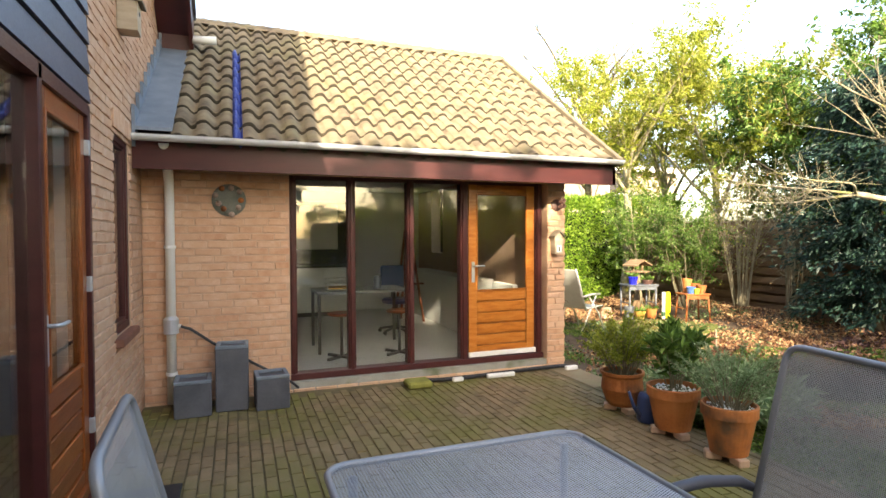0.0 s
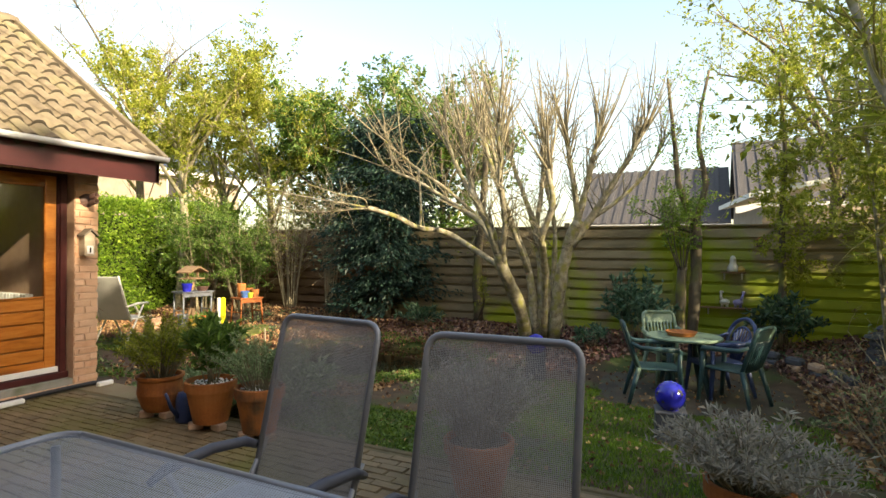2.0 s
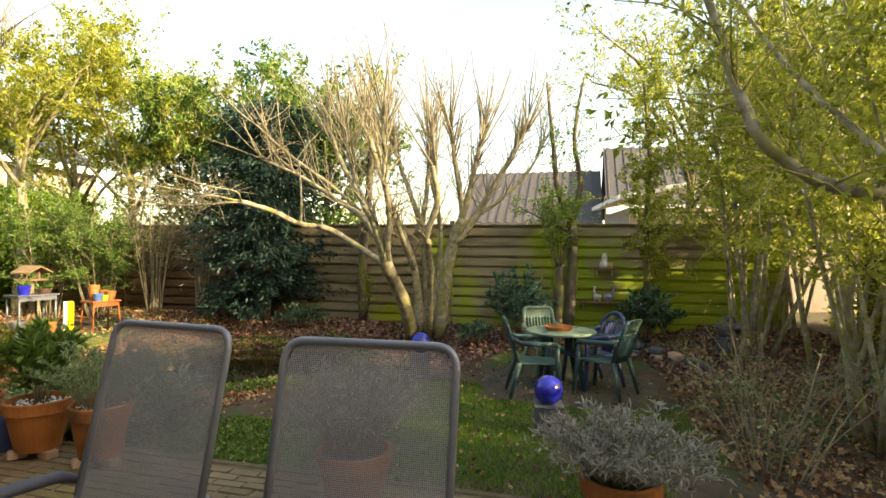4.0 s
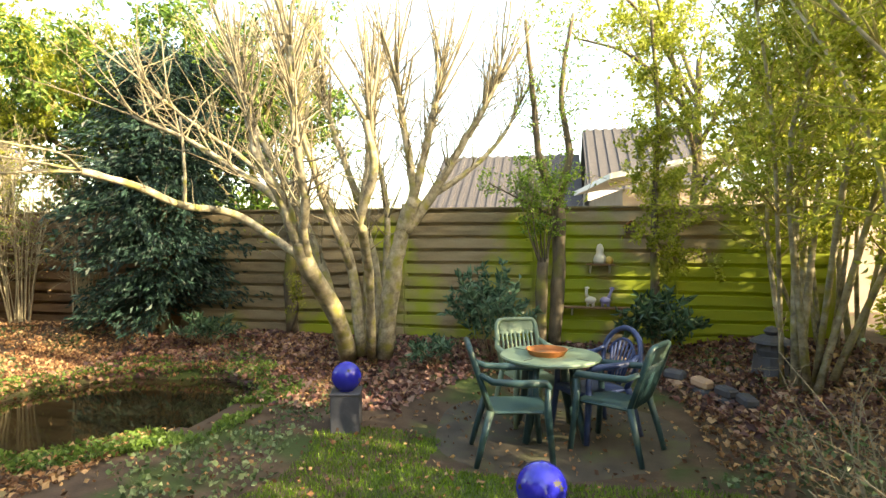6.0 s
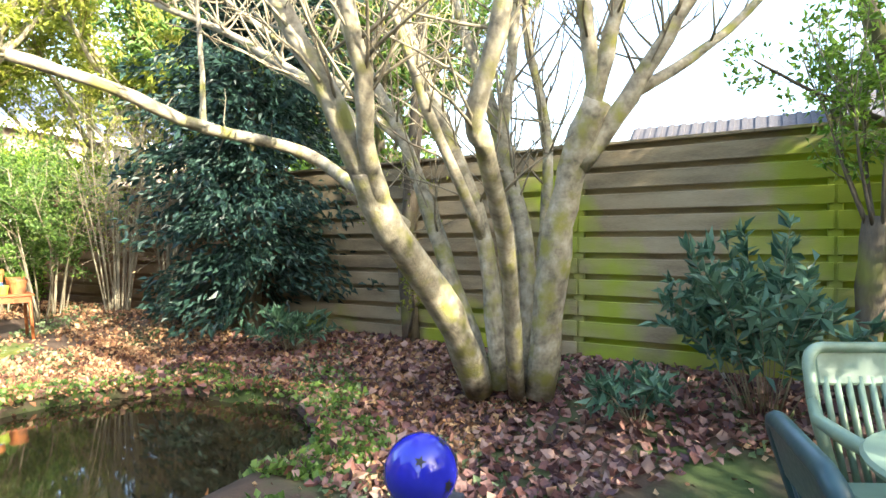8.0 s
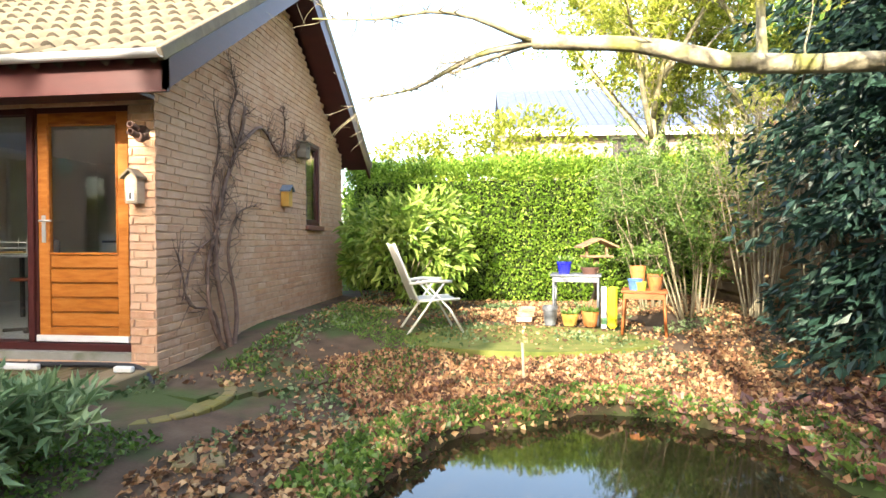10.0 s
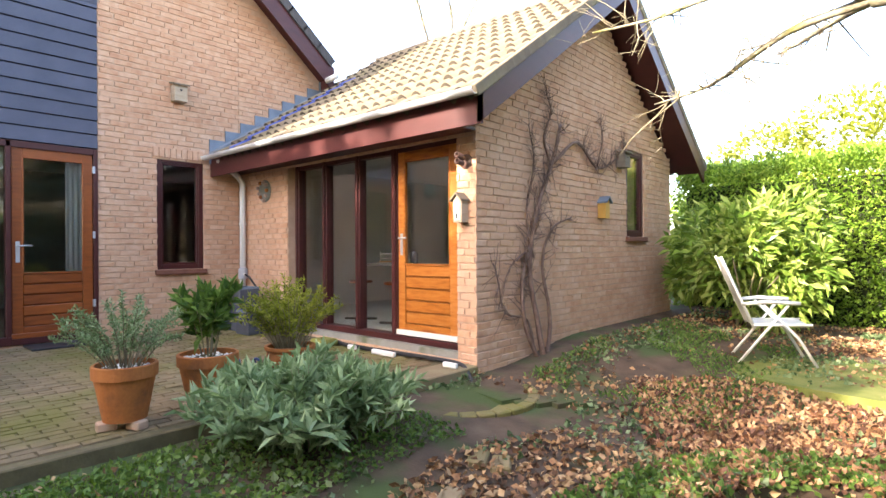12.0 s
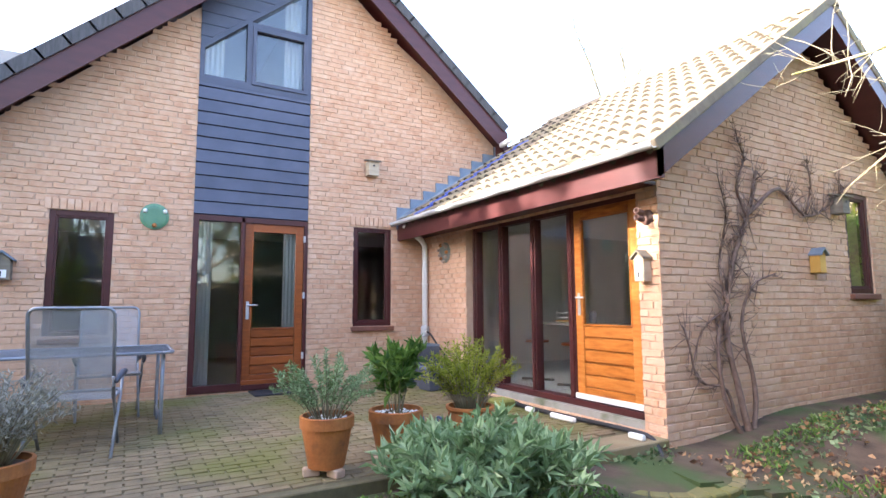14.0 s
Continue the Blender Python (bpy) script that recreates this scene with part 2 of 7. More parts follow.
purple_leaf_mat = material("dark_wet_leaves", [(0.08, 0.04, 0.042), (0.19, 0.080, 0.060), (0.33, 0.21, 0.16)], scale=3, rough=0.6, bump=0.2, per_island=0.9)
hedge_mat = leaf_material("bright_hedge_leaf", [(0.09, 0.18, 0.016), (0.21, 0.36, 0.04), (0.35, 0.49, 0.08)], through=0.42)
laurel_mat = leaf_material("laurel_leaf", [(0.10, 0.19, 0.025), (0.25, 0.38, 0.06), (0.44, 0.53, 0.15)], rough=0.35, through=0.42)
conifer_mat = leaf_material("dark_conifer_leaf", [(0.01, 0.028, 0.02), (0.022, 0.056, 0.038), (0.04, 0.085, 0.06)], through=0.15)
privet_mat = leaf_material("privet_leaf", [(0.05, 0.11, 0.018), (0.11, 0.2, 0.035), (0.18, 0.28, 0.06)])
yellow_leaf_mat = leaf_material("yellow_green_leaf", [(0.17, 0.21, 0.02), (0.33, 0.37, 0.05), (0.47, 0.49, 0.10)], through=0.62)
dark_leaf_mat = leaf_material("rhododendron_leaf", [(0.02, 0.055, 0.03), (0.05, 0.11, 0.06), (0.1, 0.18, 0.1)], through=0.15, rough=0.35)
sage_mat = leaf_material("sage_leaf", [(0.14, 0.22, 0.09), (0.26, 0.37, 0.18), (0.40, 0.50, 0.29)], rough=0.7)
lavender_mat = leaf_material("silvery_lavender_leaf", [(0.26, 0.25, 0.22), (0.38, 0.37, 0.32), (0.50, 0.48, 0.42)], rough=0.8)
grass_mat = leaf_material("lawn_grass", [(0.07, 0.14, 0.012), (0.14, 0.26, 0.02), (0.22, 0.35, 0.035)])
teal_leaf_mat = leaf_material("teal_shrub_leaf", [(0.04, 0.10, 0.06), (0.10, 0.20, 0.12), (0.18, 0.30, 0.19)], rough=0.4, through=0.25)
ivy_mat = leaf_material("ground_ivy_leaf", [(0.05, 0.09, 0.03), (0.13, 0.2, 0.08), (0.26, 0.33, 0.17)], rough=0.5)
# ---- building helpers ----


def mesh_of(name, bm, mat, smooth=False):
    me = bpy.data.meshes.new(name)
    bm.to_mesh(me)
    bm.free()
    for mm in mat if isinstance(mat, (list, tuple)) else [mat]:
        me.materials.append(mm)
    if smooth:
        me.polygons.foreach_set("use_smooth", [True] * len(me.polygons))
    return me


def thing(name, label, category, at=None, group="", kind=""):
    """An Empty at the base of a thing; its parts are placed in its own space."""
    ob = new(name)
    ob.empty_display_size = 0.1
    if at is not None:
        ob.matrix_world = at if isinstance(at, Matrix) else Matrix.Translation(at)
    return tagged(ob, label, category, group, kind)


def part(name, bm, mat, parent=None, label="", smooth=False, at=None):
    ob = new(name, mesh_of(name, bm, mat, smooth))
    ob.parent = parent
    if at is not None:
        ob.matrix_basis = at if isinstance(at, Matrix) else Matrix.Translation(at)
    return tagged(ob, label)


def single(name, bm, mat, label, category, at=None, group="", kind="", smooth=False):
    ob = new(name, mesh_of(name, bm, mat, smooth))
    if at is not None:
        ob.matrix_world = at if isinstance(at, Matrix) else Matrix.Translation(at)
    return tagged(ob, label, category, group, kind)


def piece(name, me, parent, m):
    ob = new(name, me)
    ob.parent = parent
    ob.matrix_basis = m
    return ob


def raw(name, verts, faces, mat, smooth=False):
    me = bpy.data.meshes.new(name)
    me.from_pydata([tuple(v) for v in verts], [], [tuple(f) for f in faces])
    me.materials.append(mat)
    if smooth:
        me.polygons.foreach_set("use_smooth", [True] * len(me.polygons))
    me.update()
    return me


def box(bm, x0, x1, y0, y1, z0, z1, bevel=0.0, m=None):
    r = bmesh.ops.create_cube(bm, size=1)
    mat = Matrix.LocRotScale(((x0 + x1) / 2, (y0 + y1) / 2, (z0 + z1) / 2), None, (abs(x1 - x0), abs(y1 - y0), abs(z1 - z0)))
    bmesh.ops.transform(bm, matrix=(m @ mat if m is not None else mat), verts=r["verts"])
    if bevel:
        es = {e for v in r["verts"] for e in v.link_edges}
        bmesh.ops.bevel(bm, geom=list(es), offset=bevel, segments=1, affect="EDGES")
    return bm


def boxed(*a, **k):
    return box(bmesh.new(), *a, **k)


def prism(bm, pts, axis, a, b):
    """A flat outline pushed from a to b along an axis. pts are the other two coordinates in xyz order."""
    def at(p, v):
        return {"x": (v, p[0], p[1]), "y": (p[0], v, p[1]), "z": (p[0], p[1], v)}[axis]
    lo = [bm.verts.new(at(p, a)) for p in pts]
    hi = [bm.verts.new(at(p, b)) for p in pts]
    bm.faces.new(lo)
    bm.faces.new(hi[::-1])
    for i in range(len(pts)):
        j = (i + 1) % len(pts)
        bm.faces.new((lo[j], lo[i], hi[i], hi[j]))
    bmesh.ops.recalc_face_normals(bm, faces=bm.faces[:])
    return bm


def lathe(bm, profile, n=24, m=None):
    """Turns a profile of (radius, height) round the z axis."""
    rings = []
    for r, z in profile:
        rings.append([bm.verts.new((r * math.cos(2 * math.pi * i / n), r * math.sin(2 * math.pi * i / n), z)) for i in range(n)] if r > 1e-5 else [bm.verts.new((0, 0, z))])
    for a, b in zip(rings, rings[1:]):
        for i in range(n):
            j = (i + 1) % n
            if len(a) == 1 and len(b) == 1:
                continue
            if len(a) == 1:
                bm.faces.new((a[0], b[j], b[i]))
            elif len(b) == 1:
                bm.faces.new((a[i], a[j], b[0]))
            else:
                bm.faces.new((a[i], a[j], b[j], b[i]))
    if m is not None:
        bmesh.ops.transform(bm, matrix=m, verts=[v for r in rings for v in r])
    bmesh.ops.recalc_face_normals(bm, faces=bm.faces[:])
    return bm


def tube_data(points, radii, n=6):
    """Verts and faces of a tapered tube along points."""
    pts = [Vector(p) for p in points]
    verts, faces = [], []
    prev = None
    for i, p in enumerate(pts):
        d = (pts[min(i + 1, len(pts) - 1)] - pts[max(i - 1, 0)]).normalized()
        if prev is None:
            prev = d.orthogonal().normalized()
        u = (prev - d * prev.dot(d))
        u = u.normalized() if u.length > 1e-6 else d.orthogonal().normalized()
        prev = u
        w = d.cross(u)
        r = radii[i] if isinstance(radii, (list, tuple)) else radii
        for k in range(n):
            a = 2 * math.pi * k / n
            verts.append(p + (u * math.cos(a) + w * math.sin(a)) * r)
    for i in range(len(pts) - 1):
        for k in range(n):
            j = (k + 1) % n
            faces.append((i * n + k, i * n + j, (i + 1) * n + j, (i + 1) * n + k))
    faces.append(tuple(range(n))[::-1])
    faces.append(tuple((len(pts) - 1) * n + k for k in range(n)))
    return verts, faces


def tube(bm, points, radii, n=8):
    vs, fs = tube_data(points, radii, n)
    bv = [bm.verts.new(v) for v in vs]
    for f in fs:
        bm.faces.new([bv[i] for i in f])
    return bm


def rounded_path(corners, r, steps=5):
    """Points along corners with each inner corner rounded."""
    c = [Vector(p) for p in corners]
    out = [c[0]]
    for a, b, d in zip(c, c[1:], c[2:]):
        u, w = (a - b).normalized(), (d - b).normalized()
        k = min(r, (a - b).length / 2, (d - b).length / 2)
        p, q = b + u * k, b + w * k
        for i in range(steps + 1):
            s = i / steps
            out.append(p * (1 - s) ** 2 + b * 2 * s * (1 - s) + q * s * s)
    return out + [c[-1]]


class Soup:
    """Verts and faces gathered for one mesh."""

    def __init__(self):
        self.v, self.f = [], []

    def add(self, vs, fs):
        o = len(self.v)
        self.v.extend(vs)
        self.f.extend(tuple(i + o for i in f) for f in fs)

    def leaf(self, p, d, size, width=0.5, fold=0.15):
        """A pointed leaf with a crease, growing along d from p."""
        d = d.normalized()
        s = d.cross(Vector((random.uniform(-1, 1), random.uniform(-1, 1), random.uniform(-0.4, 1)))).normalized()
        nn = s.cross(d)
        m = p + d * size * 0.45
        w = size * width * 0.5
        self.add([p, m + s * w + nn * size * fold, p + d * size - nn * size * 0.08, m - s * w + nn * size * fold], [(0, 1, 2), (0, 2, 3)])

    def mesh(self, name, mat, smooth=False):
        return raw(name, self.v, self.f, mat, smooth)


def rnd_dir(up=0.0):
    while True:
        v = Vector((random.uniform(-1, 1), random.uniform(-1, 1), random.uniform(-1, 1)))
        if 0.05 < v.length < 1:
            v.normalize()
            v.z += up
            return v.normalized()


def ground_z(x, y):
    """Height of the garden: a lawn below the terrace, beds that rise to the fence and hedge."""
    def s(a, b, v):
        k = max(0.0, min(1.0, (v - a) / (b - a)))
        return k * k * (3 - 2 * k)
    z = -0.09 - 0.18 * s(4.7, 6.5, x)
    z += 0.26 * s(9.0, 10.6, x)
    z += 0.16 * s(0.3, 2.0, y) * (1 - s(10, 11, x))
    z += 0.14 * s(-6.9, -8.0, y) * s(6.0, 8.0, x)
    z -= 0.07 * s(1.5, 0.9, math.hypot(x - 8.4, y + 5.65))
    k = math.hypot((x - 8.1) / 1.30, (y + 1.27) / 1.28) + 0.07 * math.sin(3 * math.atan2(y + 1.27, x - 8.1) + 1) + 0.04 * math.sin(7 * math.atan2(y + 1.27, x - 8.1))
    z += 0.03 * s(1.6, 1.15, k)
    z -= 0.45 * s(1.0, 0.94, k)
    z += 0.03 * noise.noise(Vector((x * 0.9, y * 0.9, 3))) * s(4.5, 5.2, x)
    return z
# ---- ground ----
EDGE_X = 4.22  # outer edge of the terrace


def build_ground():
    xs = sorted({-400, -120, -40, -12, 3.9, 4.1, 4.25, *[4.35 + 0.08 * i for i in range(92)], 12, 13, 15, 20, 40, 120, 400})
    ys = sorted({-400, -120, -40, -20, -14, -12, -11, *[-10 + 0.1 * i for i in range(170)], 8, 10, 14, 20, 40, 120, 400})
    vs = [(x, y, ground_z(x, y) if x > 4.2 else -0.17) for y in ys for x in xs]
    n = len(xs)
    fs = [(j * n + i, j * n + i + 1, (j + 1) * n + i + 1, (j + 1) * n + i) for j in range(len(ys) - 1) for i in range(n - 1)]
    tagged(new("ground", raw("ground", vs, fs, soil_mat, True)), "dark garden soil with moss patches", "ground", kind="structure")
    bm = bmesh.new()
    bmesh.ops.create_circle(bm, cap_ends=True, segments=48, radius=1.62, matrix=Matrix.Translation((8.1, -1.27, -0.315)))
    single("pond_water", bm, water_mat, "still dark brown pond water mirroring the sky", "pond", kind="structure")


build_ground()

# ---- house walls: a backing of mortar with bricks proud of it ----
BH, BL, BT = 0.0715, 0.222, 0.012  # course height, brick pitch, bed joint


def wall_slab(name, bm, label):
    return single(name, bm, mortar_mat, label, "wall", kind="structure")


def main_top(y):
    return 6.55 - (0.824 if y > -1.88 else 0.915) * abs(y + 1.88)


def annex_top(y):
    return 2.46 + 0.68 * (2.53 - abs(y - 2.53))


# openings as (y0, y1, z0, z1) on the main facade
MAIN_OPEN = [(-3.36, -1.85, 0.0, 9.0), (-1.155, -0.53, 0.83, 2.34), (-4.895, -4.245, 0.78, 2.28)]
ANNEX_FRONT_OPEN = [(1.31, 4.28, 0.0, 2.20)]
GABLE_OPEN = [(3.38, 3.98, 1.25, 2.48)]

# main facade at x = 0
bm = bmesh.new()
for y0, y1, zs in ((-7.2, -4.895, None), (-4.895, -4.245, (0.78, 2.28)), (-4.245, -3.36, None), (-1.85, -1.155, None), (-1.155, -0.53, (0.83, 2.34)), (-0.53, 5.2, None)):
    if zs is None:
        prism(bm, [(y0, -0.3), (y1, -0.3), (y1, max(1.7, main_top(y1))), (y0, max(1.4, main_top(y0)))], "x", -0.3, -0.012)
    else:
        prism(bm, [(y0, -0.3), (y1, -0.3), (y1, zs[0]), (y0, zs[0])], "x", -0.3, -0.012)
        prism(bm, [(y0, zs[1]), (y1, zs[1]), (y1, main_top(y1)), (y0, main_top(y0))], "x", -0.3, -0.012)
wall_west = wall_slab("wall_west", bm, "sandy yellow brick gable wall of the main house")
# annex front at y = 0
bm = bmesh.new()
box(bm, 0.0, 1.31, 0.012, 0.30, -0.3, 2.46)
box(bm, 4.28, 4.508, 0.012, 0.30, -0.3, 2.46)
box(bm, 1.31, 4.28, 0.012, 0.30, 2.20, 2.46)
wall_south = wall_slab("wall_south", bm, "sandy yellow brick front wall of the annex")
# annex gable at x = 4.52
bm = bmesh.new()
for y0, y1, w in ((0.30, 3.38, 0), (3.38, 3.98, 1), (3.98, 5.06, 0)):
    if not w:
        pts = [(y0, -0.3), (y1, -0.3), (y1, annex_top(y1))] + ([(2.53, annex_top(2.53))] if y0 < 2.53 < y1 else []) + [(y0, annex_top(y0))]
        prism(bm, pts, "x", 4.22, 4.508)
    else:
        box(bm, 4.22, 4.508, y0, y1, -0.3, 1.25)
        prism(bm, [(y0, 2.48), (y1, 2.48), (y1, annex_top(y1)), (y0, annex_top(y0))], "x", 4.22, 4.508)
wall_east = wall_slab("wall_east", bm, "pale sandy brick gable wall of the annex in shade")
# plain closing walls of the two interiors
bm = bmesh.new()
box(bm, 0.0, 4.22, 4.76, 5.06, -0.3, 2.46)
box(bm, 0.0, 0.1, 0.30, 4.76, -0.3, 2.45)
inner = single("wall_inner", bm, white_mat, "plain white plaster inner walls of the annex", "wall", kind="structure")
bm = boxed(0.1, 4.22, 0.26, 4.76, -0.1, 0.14)
floor_mat = material("pale_grey_floor", [(0.42, 0.42, 0.40), (0.52, 0.52, 0.50)], scale=2, rough=0.3, bump=0.04)
single("floor_annex", bm, floor_mat, "pale grey smooth studio floor", "floor", kind="structure")
bm = boxed(0.1, 4.22, 0.30, 4.76, 2.40, 2.46)
single("ceiling_annex", bm, white_mat, "white ceiling of the studio", "ceiling", kind="structure")
bm = bmesh.new()
box(bm, -5.2, -5.0, -7.0, 5.2, -0.3, 6.0)
box(bm, -5.0, -0.3, -7.2, -7.0, -0.3, 3.0)
box(bm, -5.0, -0.3, 5.0, 5.2, -0.3, 3.0)
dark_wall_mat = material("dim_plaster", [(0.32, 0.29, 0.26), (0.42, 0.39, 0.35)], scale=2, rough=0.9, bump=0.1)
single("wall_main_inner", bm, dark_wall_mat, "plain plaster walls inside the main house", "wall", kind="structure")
single("floor_main", boxed(-5.0, -0.02, -7.0, 5.0, -0.1, 0.03), material("brown_floor", [(0.12, 0.07, 0.04), (0.2, 0.12, 0.07)], scale=3, rough=0.4), "brown floor of the main house", "floor", kind="structure")
single("ceiling_main", boxed(-5.0, -0.3, -7.0, 5.0, 2.60, 2.75), white_mat, "white ceiling of the main house", "ceiling", kind="structure")
single("ceiling_upper", prism(bmesh.new(), [(-6.9, 2.1), (-1.8, 6.3), (3.2, 2.1), (3.2, 2.0), (-1.8, 6.2), (-6.9, 2.0)], "x", -5.0, -0.3), white_mat, "sloping attic ceiling", "ceiling", kind="structure")

# ---- roofs ----
bm = bmesh.new()
prism(bm, [(-0.36, 2.34), (2.53, 4.32), (5.42, 2.34), (5.42, 2.44), (2.53, 4.42), (-0.36, 2.44)], "x", 0.0, 4.88)
roof_annex = single("roof_annex", bm, maroon_mat, "roof of the annex with weathered interlocking tiles", "roof", kind="structure")
bm = bmesh.new()
prism(bm, [(-7.2, 1.81), (-1.88, 6.68), (1.48, 3.90), (1.48, 4.05), (-1.88, 6.83), (-7.2, 1.96)], "x", -5.4, 0.33)
roof_main = single("roof_main", bm, maroon_mat, "steep tiled roof of the main house", "roof", kind="structure")


def bargeboard(name, x0, x1, pts, label):
    single(name, prism(bmesh.new(), pts, "x", x0, x1), maroon_mat, label, "bargeboard", kind="structure")


bargeboard("trim_barge_south", 4.88, 4.92, [(-0.43, 2.15), (2.53, 4.18), (2.53, 4.46), (-0.43, 2.43)], "maroon painted bargeboard of the annex")
bargeboard("trim_barge_north", 4.88, 4.92, [(2.53, 4.18), (5.49, 2.15), (5.49, 2.43), (2.53, 4.46)], "maroon painted bargeboard of the annex")
bargeboard("trim_barge_right", 0.33, 0.37, [(-1.88, 6.45), (1.48, 3.68), (1.48, 4.07), (-1.88, 6.85)], "maroon bargeboard of the main gable")
bargeboard("trim_barge_left", 0.33, 0.37, [(-7.2, 1.58), (-1.88, 6.45), (-1.88, 6.85), (-7.2, 1.98)], "maroon bargeboard of the main gable")
single("trim_barge_end", boxed(-0.2, 0.33, 1.46, 1.50, 3.68, 4.02), maroon_mat, "maroon board closing the eave of the main roof", "trim", kind="structure")
# soffits under the overhangs
single("soffit_annex_gable", prism(bmesh.new(), [(-0.36, 2.30), (2.53, 4.275), (5.42, 2.30), (5.42, 2.335), (2.53, 4.315), (-0.36, 2.335)], "x", 4.52, 4.875), maroon_mat, "maroon boarded soffit under the gable overhang", "soffit", kind="structure")
single("fascia_south", boxed(0.0, 4.92, -0.43, -0.395, 2.14, 2.42), maroon_mat, "deep maroon fascia board below the gutter", "fascia", kind="structure")
single("soffit_south", boxed(0.0, 4.52, -0.395, 0.0, 2.20, 2.23), maroon_mat, "maroon soffit over the glazed front", "soffit", kind="structure")
bm = bmesh.new()
gp = [(-0.53 + 0.052 * math.cos(a), 2.41 - 0.052 * math.sin(a)) for a in [math.pi * i / 8 for i in range(9)]]
gp2 = [(-0.53 + 0.045 * math.cos(a), 2.41 - 0.045 * math.sin(a)) for a in [math.pi * i / 8 for i in range(8, -1, -1)]]
prism(bm, gp + gp2, "x", 0.02, 4.94)
for x in (1.3, 2.55, 3.8):
    box(bm, x, x + 0.03, -0.584, -0.43, 2.401, 2.413)
single("gutter", bm, gutter_mat, "grey zinc half-round gutter along the eave", "gutter", kind="structure")
# stepped lead flashing where the annex roof meets the main wall
bm = bmesh.new()
for i in range(9):
    y = -0.45 + 0.235 * i
    z = 2.42 + 0.66 * (y + 0.45)
    box(bm, 0.004, 0.03 + 0.002 * (i % 2), y, y + 0.26, z - 0.1, z + 0.25)
prism(bm, [(-0.45, 2.46), (1.60, 3.81), (1.60, 3.84), (-0.45, 2.49)], "x", 0.03, 0.31)
single("flashing", bm, lead_mat, "stepped grey lead flashing at the wall", "flashing", kind="structure")


# ---- glazing, doors and windows ----
def frame_ring(bm, horiz, u0, u1, z0, z1, w, d0, d1):
    """Four boards round an opening; horiz is the axis that runs along the wall."""
    for a0, a1, b0, b1 in ((u0, u0 + w, z0, z1), (u1 - w, u1, z0, z1), (u0 + w, u1 - w, z0, z0 + w), (u0 + w, u1 - w, z1 - w, z1)):
        if horiz == "x":
            box(bm, a0, a1, d0, d1, b0, b1, 0.004)
        else:
            box(bm, d0, d1, a0, a1, b0, b1, 0.004)
    return bm


def pane(parent, horiz, u0, u1, z0, z1, d):
    b = boxed(u0, u1, d, d + 0.006, z0, z1) if horiz == "x" else boxed(d, d + 0.006, u0, u1, z0, z1)
    p = part("pane", b, glass_mat, parent)
    p.visible_shadow = False
    return p


# glazed front of the annex
win = thing("window_1", "floor-to-ceiling glazing in maroon wooden frames", "window", (0, 0, 0), kind="structure")
bm = bmesh.new()
for x0, x1 in ((1.31, 1.39), (1.92, 2.00), (2.575, 2.655), (3.21, 3.31), (4.18, 4.28)):
    box(bm, x0, x1, 0.13, 0.24, 0.08, 2.20, 0.006)
    box(bm, x0 + 0.02, x1 - 0.02, 0.105, 0.13, 0.08, 2.20, 0.006)
box(bm, 1.31, 4.28, 0.14, 0.23, 2.15, 2.20)
part("window_frame", bm, maroon_mat, win)
bm = boxed(1.31, 4.28, 0.09, 0.25, 0.08, 0.145, 0.006)
part("window_sill", bm, maroon_mat, win)
box_bm = boxed(1.31, 4.28, 0.02, 0.28, -0.3, 0.08)
part("plinth", box_bm, concrete_mat, win, "grey concrete plinth under the glazing")
for x0, x1 in ((1.39, 1.92), (2.00, 2.575), (2.655, 3.21)):
    pane(win, "x", x0, x1, 0.145, 2.15, 0.185)


